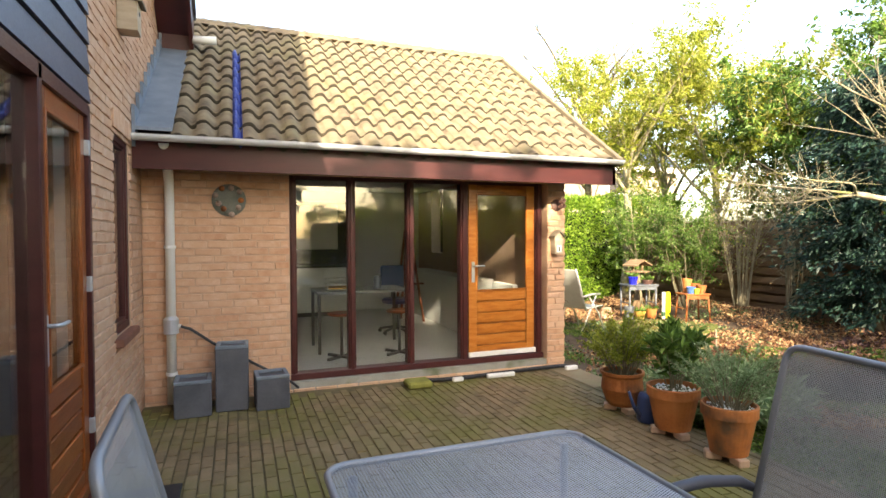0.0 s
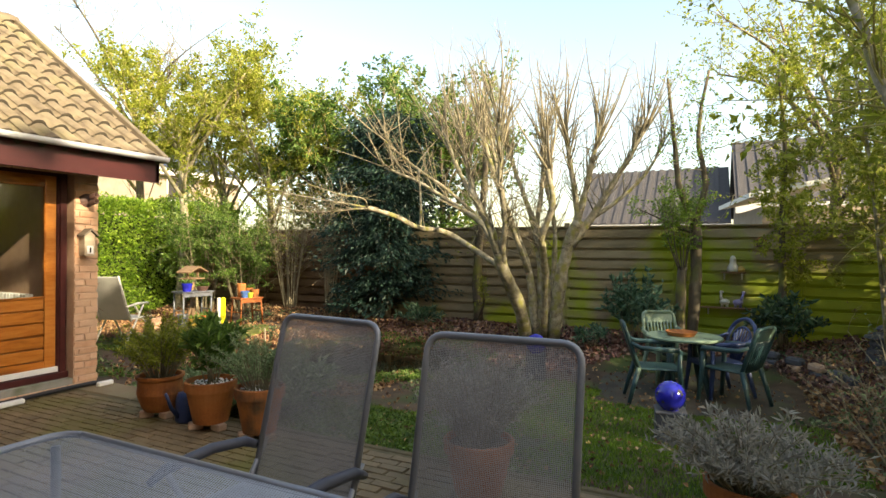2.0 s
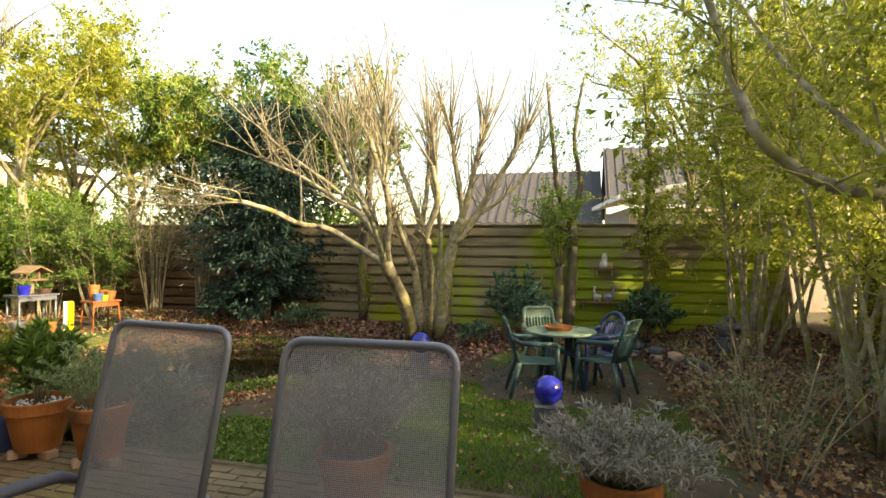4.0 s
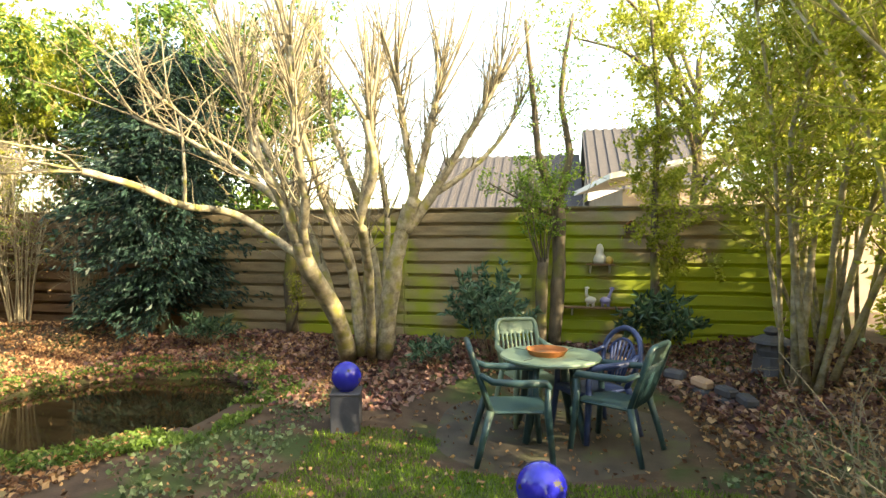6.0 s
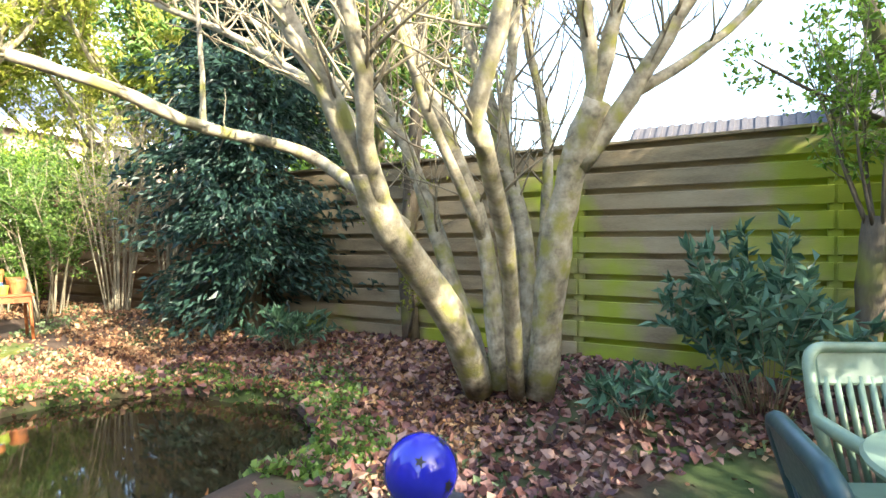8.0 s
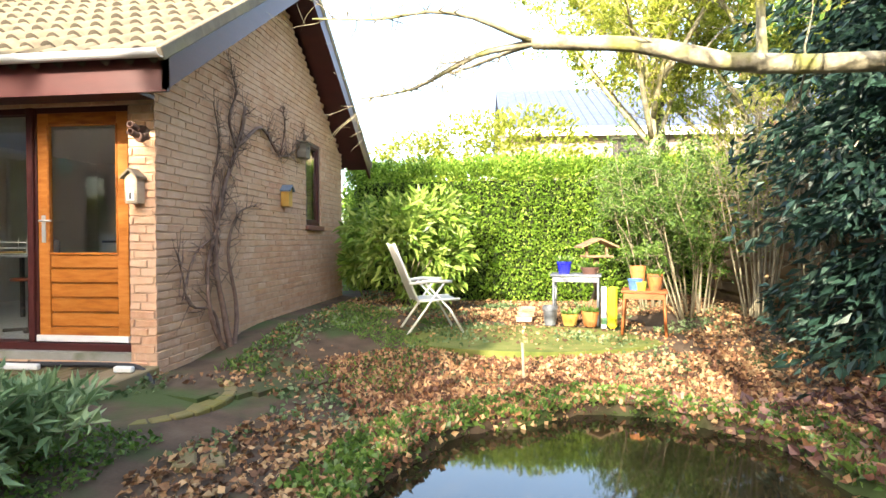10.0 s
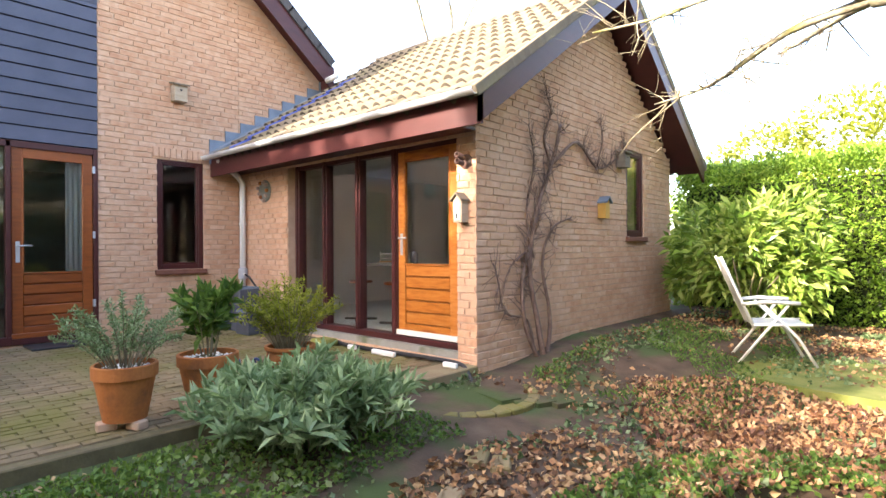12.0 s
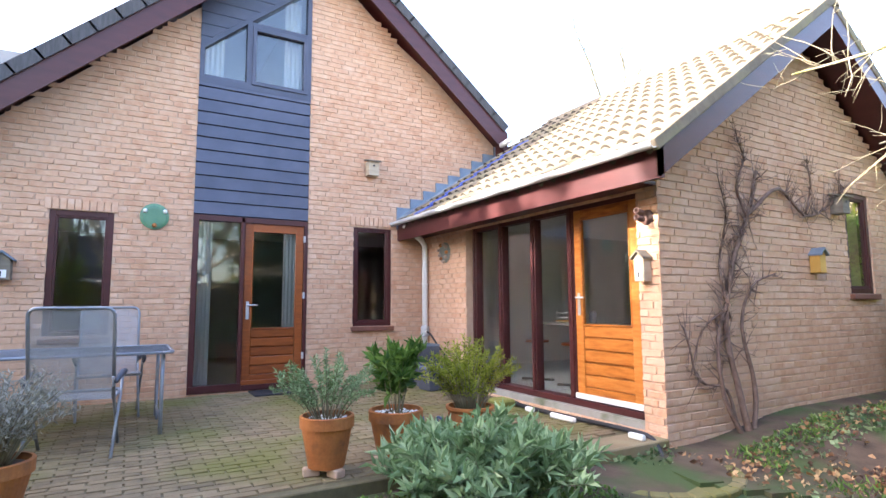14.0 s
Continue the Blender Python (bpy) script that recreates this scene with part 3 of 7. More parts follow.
def boarded_door(name, label, horiz, u0, u1, z0, z1, d, out, mat, handle_left, boards, panel_top, kick=True):
    """A half-glazed door with horizontal boards; out is the sign towards the garden."""
    door = thing(name, label, "door", (0, 0, 0), kind="structure")

    def bx(a0, a1, b0, b1, c0, c1, bev=0.004):
        lo, hi = sorted((d + out * c0, d + out * c1))
        return boxed(a0, a1, lo, hi, b0, b1, bev) if horiz == "x" else boxed(lo, hi, a0, a1, b0, b1, bev)
    st = 0.105
    for a0, a1 in ((u0, u0 + st), (u1 - st, u1)):
        part("stile", bx(a0, a1, z0, z1, 0, 0.045), mat, door)
    part("top_rail", bx(u0 + st, u1 - st, z1 - 0.11, z1, 0, 0.045), mat, door)
    part("bottom_rail", bx(u0 + st, u1 - st, z0, z0 + 0.12, 0, 0.045), mat, door)
    n = boards
    h = (panel_top - z0 - 0.12) / n
    for i in range(n):
        part("board", bx(u0 + st, u1 - st, z0 + 0.12 + i * h + 0.006, z0 + 0.12 + (i + 1) * h - 0.006, 0.004, 0.034 + 0.004 * (i % 2), 0.007), mat, door)
    part("backing", bx(u0 + st, u1 - st, z0 + 0.10, panel_top - 0.01, -0.01, 0.002, 0), mat, door)
    pane(door, horiz, u0 + st, u1 - st, panel_top, z1 - 0.11, d + out * 0.018)
    bead = bmesh.new()
    lo, hi = sorted((d + out * 0.03, d + out * 0.052))
    frame_ring(bead, horiz, u0 + st - 0.01, u1 - st + 0.01, panel_top - 0.005, z1 - 0.10, 0.018, lo, hi)
    part("glazing_bead", bead, mat, door)
    hx = u0 + 0.055 if handle_left else u1 - 0.055
    part("lock_plate", bx(hx - 0.02, hx + 0.02, z0 + 0.86, z0 + 1.10, 0.045, 0.052, 0.003), zinc_mat, door, "brushed steel lock plate")
    hb = bmesh.new()
    s = 1 if handle_left else -1
    pts = [(hx, 0.05), (hx, 0.095), (hx + s * 0.02, 0.105), (hx + s * 0.125, 0.105)]
    tube(hb, [((u, d + out * c, z0 + 1.05) if horiz == "x" else (d + out * c, u, z0 + 1.05)) for u, c in pts], 0.010, 8)
    part("door_handle", hb, zinc_mat, door, "brushed steel lever handle", smooth=True)
    if kick:
        part("weather_bar", bx(u0 - 0.01, u1 + 0.01, z0 - 0.005, z0 + 0.05, 0.045, 0.075), white_mat if mat == orange_wood_mat else mat, door, "sloping weather bar at the foot")
    return door


boarded_door("door_1", "half-glazed varnished orange wooden door, closed, annex", "x", 3.315, 4.175, 0.16, 2.15, 0.18, -1, orange_wood_mat, True, 5, 0.92)
door2 = boarded_door("door_2", "half-glazed red-brown wooden door in the main wall, closed", "y", -2.705, -1.905, 0.10, 2.27, -0.06, 1, red_wood_mat, True, 5, 0.83)
for z in (0.40, 1.24, 2.04):
    part("hinge", boxed(-0.02, 0.012, -1.91, -1.88, z, z + 0.09, 0.003), zinc_mat, door2, "steel hinge")
# frame and side light of the main door
win = thing("window_2", "tall maroon door frame with a side light and white curtain", "window", (0, 0, 0), kind="structure")
bm = bmesh.new()
for y0, y1 in ((-3.36, -3.29), (-2.76, -2.71), (-1.90, -1.85)):
    box(bm, -0.12, 0.008, y0, y1, 0.03, 2.34, 0.005)
box(bm, -0.12, 0.008, -3.29, -1.90, 2.27, 2.34)
box(bm, -0.12, 0.02, -3.36, -2.71, 0.03, 0.12)
box(bm, -0.12, 0.03, -2.71, -1.85, 0.03, 0.095)
part("window_frame", bm, maroon_mat, win)
pane(win, "y", -3.29, -2.76, 0.12, 2.27, -0.05)
# cladding boards over the door
clad = thing("cladding", "slate-blue painted horizontal timber cladding above the door", "cladding", (0, 0, 0), kind="structure")
bm = boxed(-0.28, -0.03, -3.36, -1.85, 2.34, 4.14)
prism(bm, [(-3.36, 4.62), (-1.85, 5.92), (-1.85, 6.62), (-3.36, 5.3)], "x", -0.28, -0.03)
part("backing", bm, slate_board_mat, clad)
z = 2.35
while z < 4.12:
    part("board", prism(bmesh.new(), [(-0.03, z), (0.012, z + 0.005), (-0.004, z + 0.166), (-0.03, z + 0.166)], "y", -3.36, -1.852), slate_board_mat, clad)
    z += 0.174
z = 4.62
while z < 6.42:
    y_l = -3.36 if z + 0.17 < 5.32 else -1.85 - (6.58 - z - 0.17) / 0.86
    if z < 5.82:
        lo_r, hi_r = -3.36 + (z - 4.67) / 0.85, min(-1.852, -3.36 + (z + 0.166 - 4.67) / 0.85)
        pts = [(-3.36, z), (max(-3.35, min(-1.852, lo_r)), z), (max(-3.34, hi_r), z + 0.166), (-3.36, z + 0.166)]
    else:
        pts = [(y_l, z), (-1.852, z), (-1.852, z + 0.166), (y_l + 0.05, z + 0.166)]
    if z > 5.32:
        pts[0], pts[3] = (-1.85 - (6.62 - z) / 0.86, z), (-1.85 - (6.62 - z - 0.166) / 0.86, z + 0.166)
    if pts[1][0] > pts[0][0] and pts[2][0] > pts[3][0]:
        part("board", prism(bmesh.new(), pts, "x", -0.03, 0.008), slate_board_mat, clad)
    z += 0.174
# upper window with a sloping head
win = thing("window_3", "upper window with sloping head in a blue-grey frame", "window", (0, 0, 0), kind="structure")
bm = bmesh.new()
box(bm, -0.10, 0.012, -3.36, -1.85, 4.14, 4.22)
box(bm, -0.10, 0.012, -3.36, -3.3, 4.22, 4.62)
box(bm, -0.10, 0.012, -1.91, -1.85, 4.22, 5.92)
box(bm, -0.10, 0.012, -2.76, -2.69, 4.22, 5.14)
box(bm, -0.10, 0.016, -2.69, -1.91, 5.07, 5.14)
prism(bm, [(-3.36, 4.58), (-1.85, 5.88), (-1.85, 5.96), (-3.36, 4.66)], "x", -0.10, 0.014)
part("window_frame", bm, slate_board_mat, win)
frame_ring(bm := bmesh.new(), "y", -2.69, -1.91, 4.22, 5.07, 0.055, -0.06, 0.03)
part("sash", bm, slate_board_mat, win)
bm = prism(bmesh.new(), [(-3.3, 4.22), (-2.76, 4.22), (-2.76, 5.1), (-3.3, 4.63)], "x", -0.06, -0.054)
prism(bm, [(-2.69, 5.14), (-1.91, 5.14), (-1.91, 5.82), (-2.69, 5.16)], "x", -0.06, -0.054)
p = part("pane", bm, glass_mat, win)
p.visible_shadow = False
pane(win, "y", -2.635, -1.965, 4.275, 5.015, -0.03)


def casement(name, label, horiz, u0, u1, z0, z1, d, out, sill=True):
    w = thing(name, label, "window", (0, 0, 0), kind="structure")
    lo, hi = sorted((d - out * 0.12, d - out * 0.02))
    part("window_frame", frame_ring(bmesh.new(), horiz, u0, u1, z0, z1, 0.065, lo, hi), maroon_mat, w)
    lo, hi = sorted((d - out * 0.09, d - out * 0.035))
    part("sash", frame_ring(bmesh.new(), horiz, u0 + 0.06, u1 - 0.06, z0 + 0.06, z1 - 0.06, 0.03, lo, hi), maroon_mat, w)
    pane(w, horiz, u0 + 0.085, u1 - 0.085, z0 + 0.085, z1 - 0.085, d - out * 0.06)
    if sill:
        lo, hi = sorted((d - out * 0.06, d + out * 0.05))
        b = boxed(u0 - 0.03, u1 + 0.03, lo, hi, z0 - 0.07, z0 - 0.004, 0.008) if horiz == "x" else boxed(lo, hi, u0 - 0.03, u1 + 0.03, z0 - 0.07, z0 - 0.004, 0.008)
        part("window_sill", b, sill_mat, w, "red-brown tiled sill")
    return w


casement("window_4", "narrow maroon casement window with brick sill", "y", -1.155, -0.53, 0.83, 2.34, 0.0, 1)
casement("window_5", "narrow maroon casement window mirroring the garden", "y", -4.895, -4.245, 0.78, 2.28, 0.0, 1)
casement("window_6", "narrow maroon window in the annex gable", "y", 3.38, 3.98, 1.25, 2.48, 4.52, 1)
# ---- fixtures on the house ----
bm = bmesh.new()
pipe = thing("downpipe", "pale grey plastic downpipe with a water diverter", "downpipe", (0.24, -0.07, 0))
part("pipe", tube(bmesh.new(), [(0, 0, 0.02), (0, 0, 2.05), (0, -0.06, 2.14), (0, -0.36, 2.36)], 0.042, 14), pipe_mat, pipe, smooth=True)
for z in (0.28, 1.45):
    part("clamp", lathe(bmesh.new(), [(0.043, z), (0.05, z), (0.05, z + 0.03), (0.043, z + 0.03)], 14), pipe_mat, pipe)
part("diverter", lathe(bmesh.new(), [(0.043, 0.66), (0.064, 0.67), (0.066, 0.80), (0.043, 0.83)], 16), zinc_mat, pipe, "grey diverter collar")
hose = thing("overflow_hose", "thin dark drain hose sloping along the wall", "hose", (0, 0, 0))
part("tubing", tube(bmesh.new(), [(0.30, -0.08, 0.74), (0.40, -0.06, 0.70), (0.58, -0.05, 0.56), (0.92, -0.05, 0.35), (1.30, -0.06, 0.12), (1.38, -0.08, 0.05)], 0.013, 8), black_mat, hose, smooth=True)
part("nozzle", tube(bmesh.new(), [(0.28, -0.08, 0.745), (0.32, -0.08, 0.73)], 0.02, 8), white_mat, hose, "pale plastic nozzle")
# black cable and hose at the foot of the door
hose = thing("ground_hose", "black hose with white couplings lying at the threshold", "hose", (0, 0, 0))
part("tubing", tube(bmesh.new(), rounded_path([(2.55, -0.16, 0.03), (2.9, -0.24, 0.025), (3.6, -0.20, 0.03), (4.2, -0.16, 0.03), (4.48, -0.14, 0.02), (4.62, -0.2, -0.1), (4.74, -0.35, -0.145)], 0.15), 0.022, 8), black_mat, hose, smooth=True)
for x, l in ((2.95, 0.12), (3.35, 0.34), (4.35, 0.16)):
    part("coupling", boxed(x, x + l, -0.30, -0.25, 0.002, 0.05, 0.01), white_mat, hose, "white plastic coupling")
single("mossy_block", boxed(2.42, 2.68, -0.42, -0.20, 0.002, 0.075, 0.02), material("moss_yellow", [(0.14, 0.14, 0.03), (0.26, 0.25, 0.06)], scale=9, rough=0.95, bump=0.8), "small moss-covered stone block by the threshold", "stone block")

# slate planters in the corner
planter_mat = slate_mat


def slate_planter(at, w, h):
    p = thing("slate_planter", "square dark slate-grey planter with pale dusty rim", "planter", pose(*at), group="planters in the corner")
    b = boxed(-w / 2, w / 2, -w / 2, w / 2, 0, h, 0.008)
    part("body", b, slate_mat, p)
    rim = frame = bmesh.new()
    t = 0.035
    for a0, a1, b0, b1 in ((-w / 2, w / 2, -w / 2, -w / 2 + t), (-w / 2, w / 2, w / 2 - t, w / 2), (-w / 2, -w / 2 + t, -w / 2 + t, w / 2 - t), (w / 2 - t, w / 2, -w / 2 + t, w / 2 - t)):
        box(rim, a0, a1, b0, b1, h + 0.001, h + 0.028, 0.004)
    part("rim", rim, lead_mat, p, "pale weathered rim")
    return p


slate_planter((0.44, -0.38, 0, 0, 0, 2), 0.30, 0.29)
slate_planter((0.765, -0.32, 0, 0, 0, -2), 0.275, 0.56)
slate_planter((1.10, -0.40, 0, 0, 0, 3), 0.29, 0.28)


def wall_disc(label, at, r, mat, knobs, knob_mat, rot):
    d = thing("wall_plaque", label, "plaque", at @ pose(0, 0, 0, *rot))
    part("disc", lathe(bmesh.new(), [(0, 0.035), (r * 0.6, 0.035), (r * 0.8, 0.03), (r, 0.015), (r, 0), (0, 0)], 28), mat, d, smooth=False)
    rr = random.Random(3)
    for i in range(knobs):
        a = 2 * math.pi * i / knobs
        k = r * rr.uniform(0.62, 0.95)
        part("relief_fruit", lathe(bmesh.new(), [(0, 0.028), (0.02, 0.022), (0.028, 0.0), (0.018, -0.02), (0, -0.024)], 10, pose(k * math.cos(a), k * math.sin(a), 0.04)), knob_mat if i % 3 else terracotta_mat, d, smooth=True)
    return d


grey_ceramic = material("grey_green_ceramic", [(0.10, 0.11, 0.09), (0.2, 0.2, 0.17)], scale=9, rough=0.5, bump=0.4)
pinkish = material("pink_grey_ceramic", [(0.25, 0.17, 0.14), (0.4, 0.3, 0.25)], scale=9, rough=0.5, bump=0.3)
green_ceramic = material("green_ceramic", [(0.07, 0.17, 0.10), (0.13, 0.26, 0.15)], scale=7, rough=0.4, bump=0.3)
wall_disc("round grey ceramic plaque with modelled fruit on the wall", pose(0.75, 0.0, 1.91), 0.155, grey_ceramic, 9, pinkish, (90, 0, 0))
wall_disc("round green ceramic plaque with small modelled birds", pose(0.0, -3.81, 2.27), 0.165, green_ceramic, 3, white_mat, (0, 90, 0))

pale_wood = material("pale_bare_wood", [(0.36, 0.28, 0.19), (0.52, 0.43, 0.32)], scale=4, rough=0.8, bump=0.2, stretch=(1, 1, 5))
grey_wood = material("weathered_grey_wood", [(0.13, 0.105, 0.075), (0.24, 0.2, 0.15)], scale=4, rough=0.85, bump=0.3, stretch=(1, 1, 5))
yellow_paint = material("ochre_paint", [(0.5, 0.27, 0.05), (0.62, 0.36, 0.09)], scale=5, rough=0.6, bump=0.2)


def nest_box(name, label, at, w, d, h, mat, roof_mat, pitched, hole=True, door=False):
    """A small box with its back at y = 0, facing -y."""
    b = thing(name, label, "birdhouse", at)
    part("body", boxed(-w / 2, w / 2, -d, 0, 0, h, 0.004), mat, b)
    if pitched:
        part("roof", prism(bmesh.new(), [(-w * 0.68, h - 0.012), (0, h + w * 0.5), (w * 0.68, h - 0.012), (w * 0.68, h + 0.008), (0, h + w * 0.5 + 0.02), (-w * 0.68, h + 0.008)], "y", -d - 0.03, 0.0), roof_mat, b)
        part("gable", prism(bmesh.new(), [(-w / 2, h), (w / 2, h), (0, h + w * 0.45)], "y", -d, -0.005), mat, b)
    else:
        part("roof", prism(bmesh.new(), [(-d - 0.035, h - 0.01), (0.0, h + 0.03), (0, h + 0.048), (-d - 0.035, h + 0.008)], "x", -w / 2 - 0.02, w / 2 + 0.02), roof_mat, b)
    if hole:
        part("entrance", lathe(bmesh.new(), [(0, 0.002), (0.016, 0.002), (0.016, -0.004), (0, -0.004)], 14, pose(0, -d - 0.001, h * 0.68, 90)), black_mat, b, "round dark entrance hole")
    if door:
        part("niche", boxed(-w * 0.3, w * 0.3, -d - 0.006, -d + 0.001, h * 0.1, h * 0.5, 0.002), white_mat, b, "white niche with a tiny door")
        part("slot", boxed(-0.008, 0.008, -d - 0.009, -d - 0.005, h * 0.16, h * 0.42), black_mat, b)
    return b


nest_box("nest_box", "pale wooden nest box with flat roof on the main wall", pose(0.0, -0.89, 3.11, 0, 0, 90), 0.17, 0.14, 0.22, pale_wood, grey_wood, False)
nest_box("insect_house", "small weathered wooden house with pitched roof by the door", pose(4.375, 0.0, 1.34, 0, 0, 0), 0.11, 0.10, 0.21, pale_wood, grey_wood, True, False, True)
nest_box("nest_box", "ochre nest box with grey pitched roof on the gable", pose(4.52, 2.55, 1.47, 0, 0, 90), 0.12, 0.11, 0.20, yellow_paint, lead_mat, True, False)
nest_box("nest_box", "weathered grey nest box behind vine twigs", pose(4.52, 3.10, 2.17, 0, 0, 90), 0.16, 0.14, 0.20, grey_wood, grey_wood, False)
nest_box("nest_box", "grey wooden nest box with slate roof on the main wall", pose(0.0, -5.28, 1.44, 0, 0, 90), 0.17, 0.14, 0.22, grey_wood, lead_mat, True, False, True)
vase = thing("wall_nest_pot", "brown terracotta nest pot with two spouts", "wall pot", pose(4.40, 0.0, 1.92))
brown_cer = material("dark_brown_ceramic", [(0.06, 0.03, 0.025), (0.14, 0.075, 0.06)], scale=6, rough=0.5, bump=0.2)
part("body", lathe(bmesh.new(), [(0, 0.0), (0.07, 0.0), (0.085, -0.03), (0.06, -0.07), (0.0, -0.085)], 18, pose(0, -0.005, 0, -90) @ pose(0, 0, 0, 180)), brown_cer, vase, smooth=True)
for dz in (0.035, -0.025):
    part("spout", lathe(bmesh.new(), [(0.026, 0), (0.03, 0.09), (0.022, 0.09), (0.018, 0.01)], 12, pose(0.01, -0.06, dz, 80)), brown_cer, vase, smooth=True)
mat_ob = single("door_mat", boxed(0.05, 0.48, -2.62, -1.90, 0.002, 0.022, 0.006), black_mat, "dark grey rubber mat at the main door", "doormat")

# ---- mesh-covered patio furniture ----
def woven(name):
    """Woven outdoor mesh: strands with see-through holes at their true size."""
    m = material(name, [(0.28, 0.28, 0.29), (0.42, 0.42, 0.43)], scale=5, rough=0.6, bump=0.1)
    t, n = m.node_tree, m.node_tree.nodes
    co = n.new("ShaderNodeTexCoord")
    outs = []
    for d, sc in (("X", 105.0), ("Y", 105.0)):
        w = n.new("ShaderNodeTexWave")
        w.bands_direction = d
        w.inputs["Scale"].default_value = sc / 2
        t.links.new(co.outputs["Object"], w.inputs["Vector"])
        outs.append(w.outputs["Fac"])
    mx = n.new("ShaderNodeMath")
    mx.operation = "MULTIPLY"
    t.links.new(outs[0], mx.inputs[0])
    t.links.new(outs[1], mx.inputs[1])
    rm = n.new("ShaderNodeMapRange")
    rm.inputs["From Min"].default_value, rm.inputs["From Max"].default_value = 0.07, 0.15
    rm.inputs["To Max"].default_value = 0.97
    t.links.new(mx.outputs[0], rm.inputs["Value"])
    tr, ms = n.new("ShaderNodeBsdfTransparent"), n.new("ShaderNodeMixShader")
    t.links.new(rm.outputs["Result"], ms.inputs[0])
    t.links.new(n["Principled BSDF"].outputs[0], ms.inputs[1])
    t.links.new(tr.outputs[0], ms.inputs[2])
    t.links.new(ms.outputs[0], n["Material Output"].inputs["Surface"])
    return m


woven_mat = woven("grey_woven_sling")
tx0, tx1, ty0, ty1 = 1.10, 2.15, -5.22, -3.67
table = thing("patio_table", "grey steel-mesh patio table with rounded corners", "table", ((tx0 + tx1) / 2, (ty0 + ty1) / 2, 0))
hw, hl = (tx1 - tx0) / 2, (ty1 - ty0) / 2
loop = []
for sx, sy, a0 in ((1, 1, 0), (-1, 1, 90), (-1, -1, 180), (1, -1, 270)):
    for k in range(7):
        a = radians(a0 + 15 * k)
        loop.append((sx * (hw - 0.09) + 0.09 * math.cos(a), sy * (hl - 0.09) + 0.09 * math.sin(a)))
bm = bmesh.new()
tube(bm, [(x, y, 0.725) for x, y in loop + loop[:1]], 0.014, 8)
part("rim", bm, frame_grey_mat, table, "grey tubular rim", smooth=True)
# expanded metal top: crossing strips with open diamonds
so = Soup()
n_long = 0
step, w, zt = 0.0098, 0.0080, 0.729
k = -hl - hw
while k < hl + hw:
    for sgn in (1, -1):
        seg = []
        x0, x1 = -hw + 0.012, hw - 0.012
        xs = [x0 + (x1 - x0) * i / 1 for i in range(2)]
        p0, p1 = (x0, k + sgn * 0.42 * (x0)), (x1, k + sgn * 0.42 * (x1))
        lo_y, hi_y = -hl + 0.012, hl - 0.012
        def cut(p, q):
            (ax, ay), (bx, by) = p, q
            t0, t1 = 0.0, 1.0
            dy = by - ay
            for bound, s in ((lo_y, 1), (hi_y, -1)):
                fa, fb = s * (ay - bound), s * (by - bound)
                if fa < 0 and fb < 0:
                    return None
                if fa < 0:
                    t0 = max(t0, fa / (fa - fb))
                if fb < 0:
                    t1 = min(t1, fa / (fa - fb))
            return ((ax + (bx - ax) * t0, ay + dy * t0), (ax + (bx - ax) * t1, ay + dy * t1)) if t1 > t0 else None
        c = cut(p0, p1)
        if c:
            (ax, ay), (bx, by) = c
            zz = zt + 0.0015 * sgn
            so.add([Vector((ax, ay - w / 2, zz)), Vector((bx, by - w / 2, zz)), Vector((bx, by + w / 2, zz - 0.002)), Vector((ax, ay + w / 2, zz - 0.002))], [(0, 1, 2, 3)])
    k += step
top = new("mesh_top", so.mesh("mesh_top", mesh_mat))
top.parent = table
for sx in (-1, 1):
    for sy in (-1, 1):
        x, y = sx * (hw - 0.09), sy * (hl - 0.08)
        part("leg", tube(bmesh.new(), [(x, y, 0.71), (x, y + sy * 0.0, 0.35), (x + sx * 0.05, y + sy * 0.0, 0.0)], 0.017, 8), frame_grey_mat, table, smooth=True)
        part("brace", tube(bmesh.new(), [(x, y, 0.40), (x - sx * 0.10, y, 0.08), (x - sx * 0.16, y, 0.0)], 0.012, 6), frame_grey_mat, table, smooth=True)
for sy in (-1, 1):
    part("crossbar", tube(bmesh.new(), [(-hw + 0.09, sy * (hl - 0.08), 0.12), (hw - 0.09, sy * (hl - 0.08), 0.12)], 0.012, 6), frame_grey_mat, table, smooth=True)


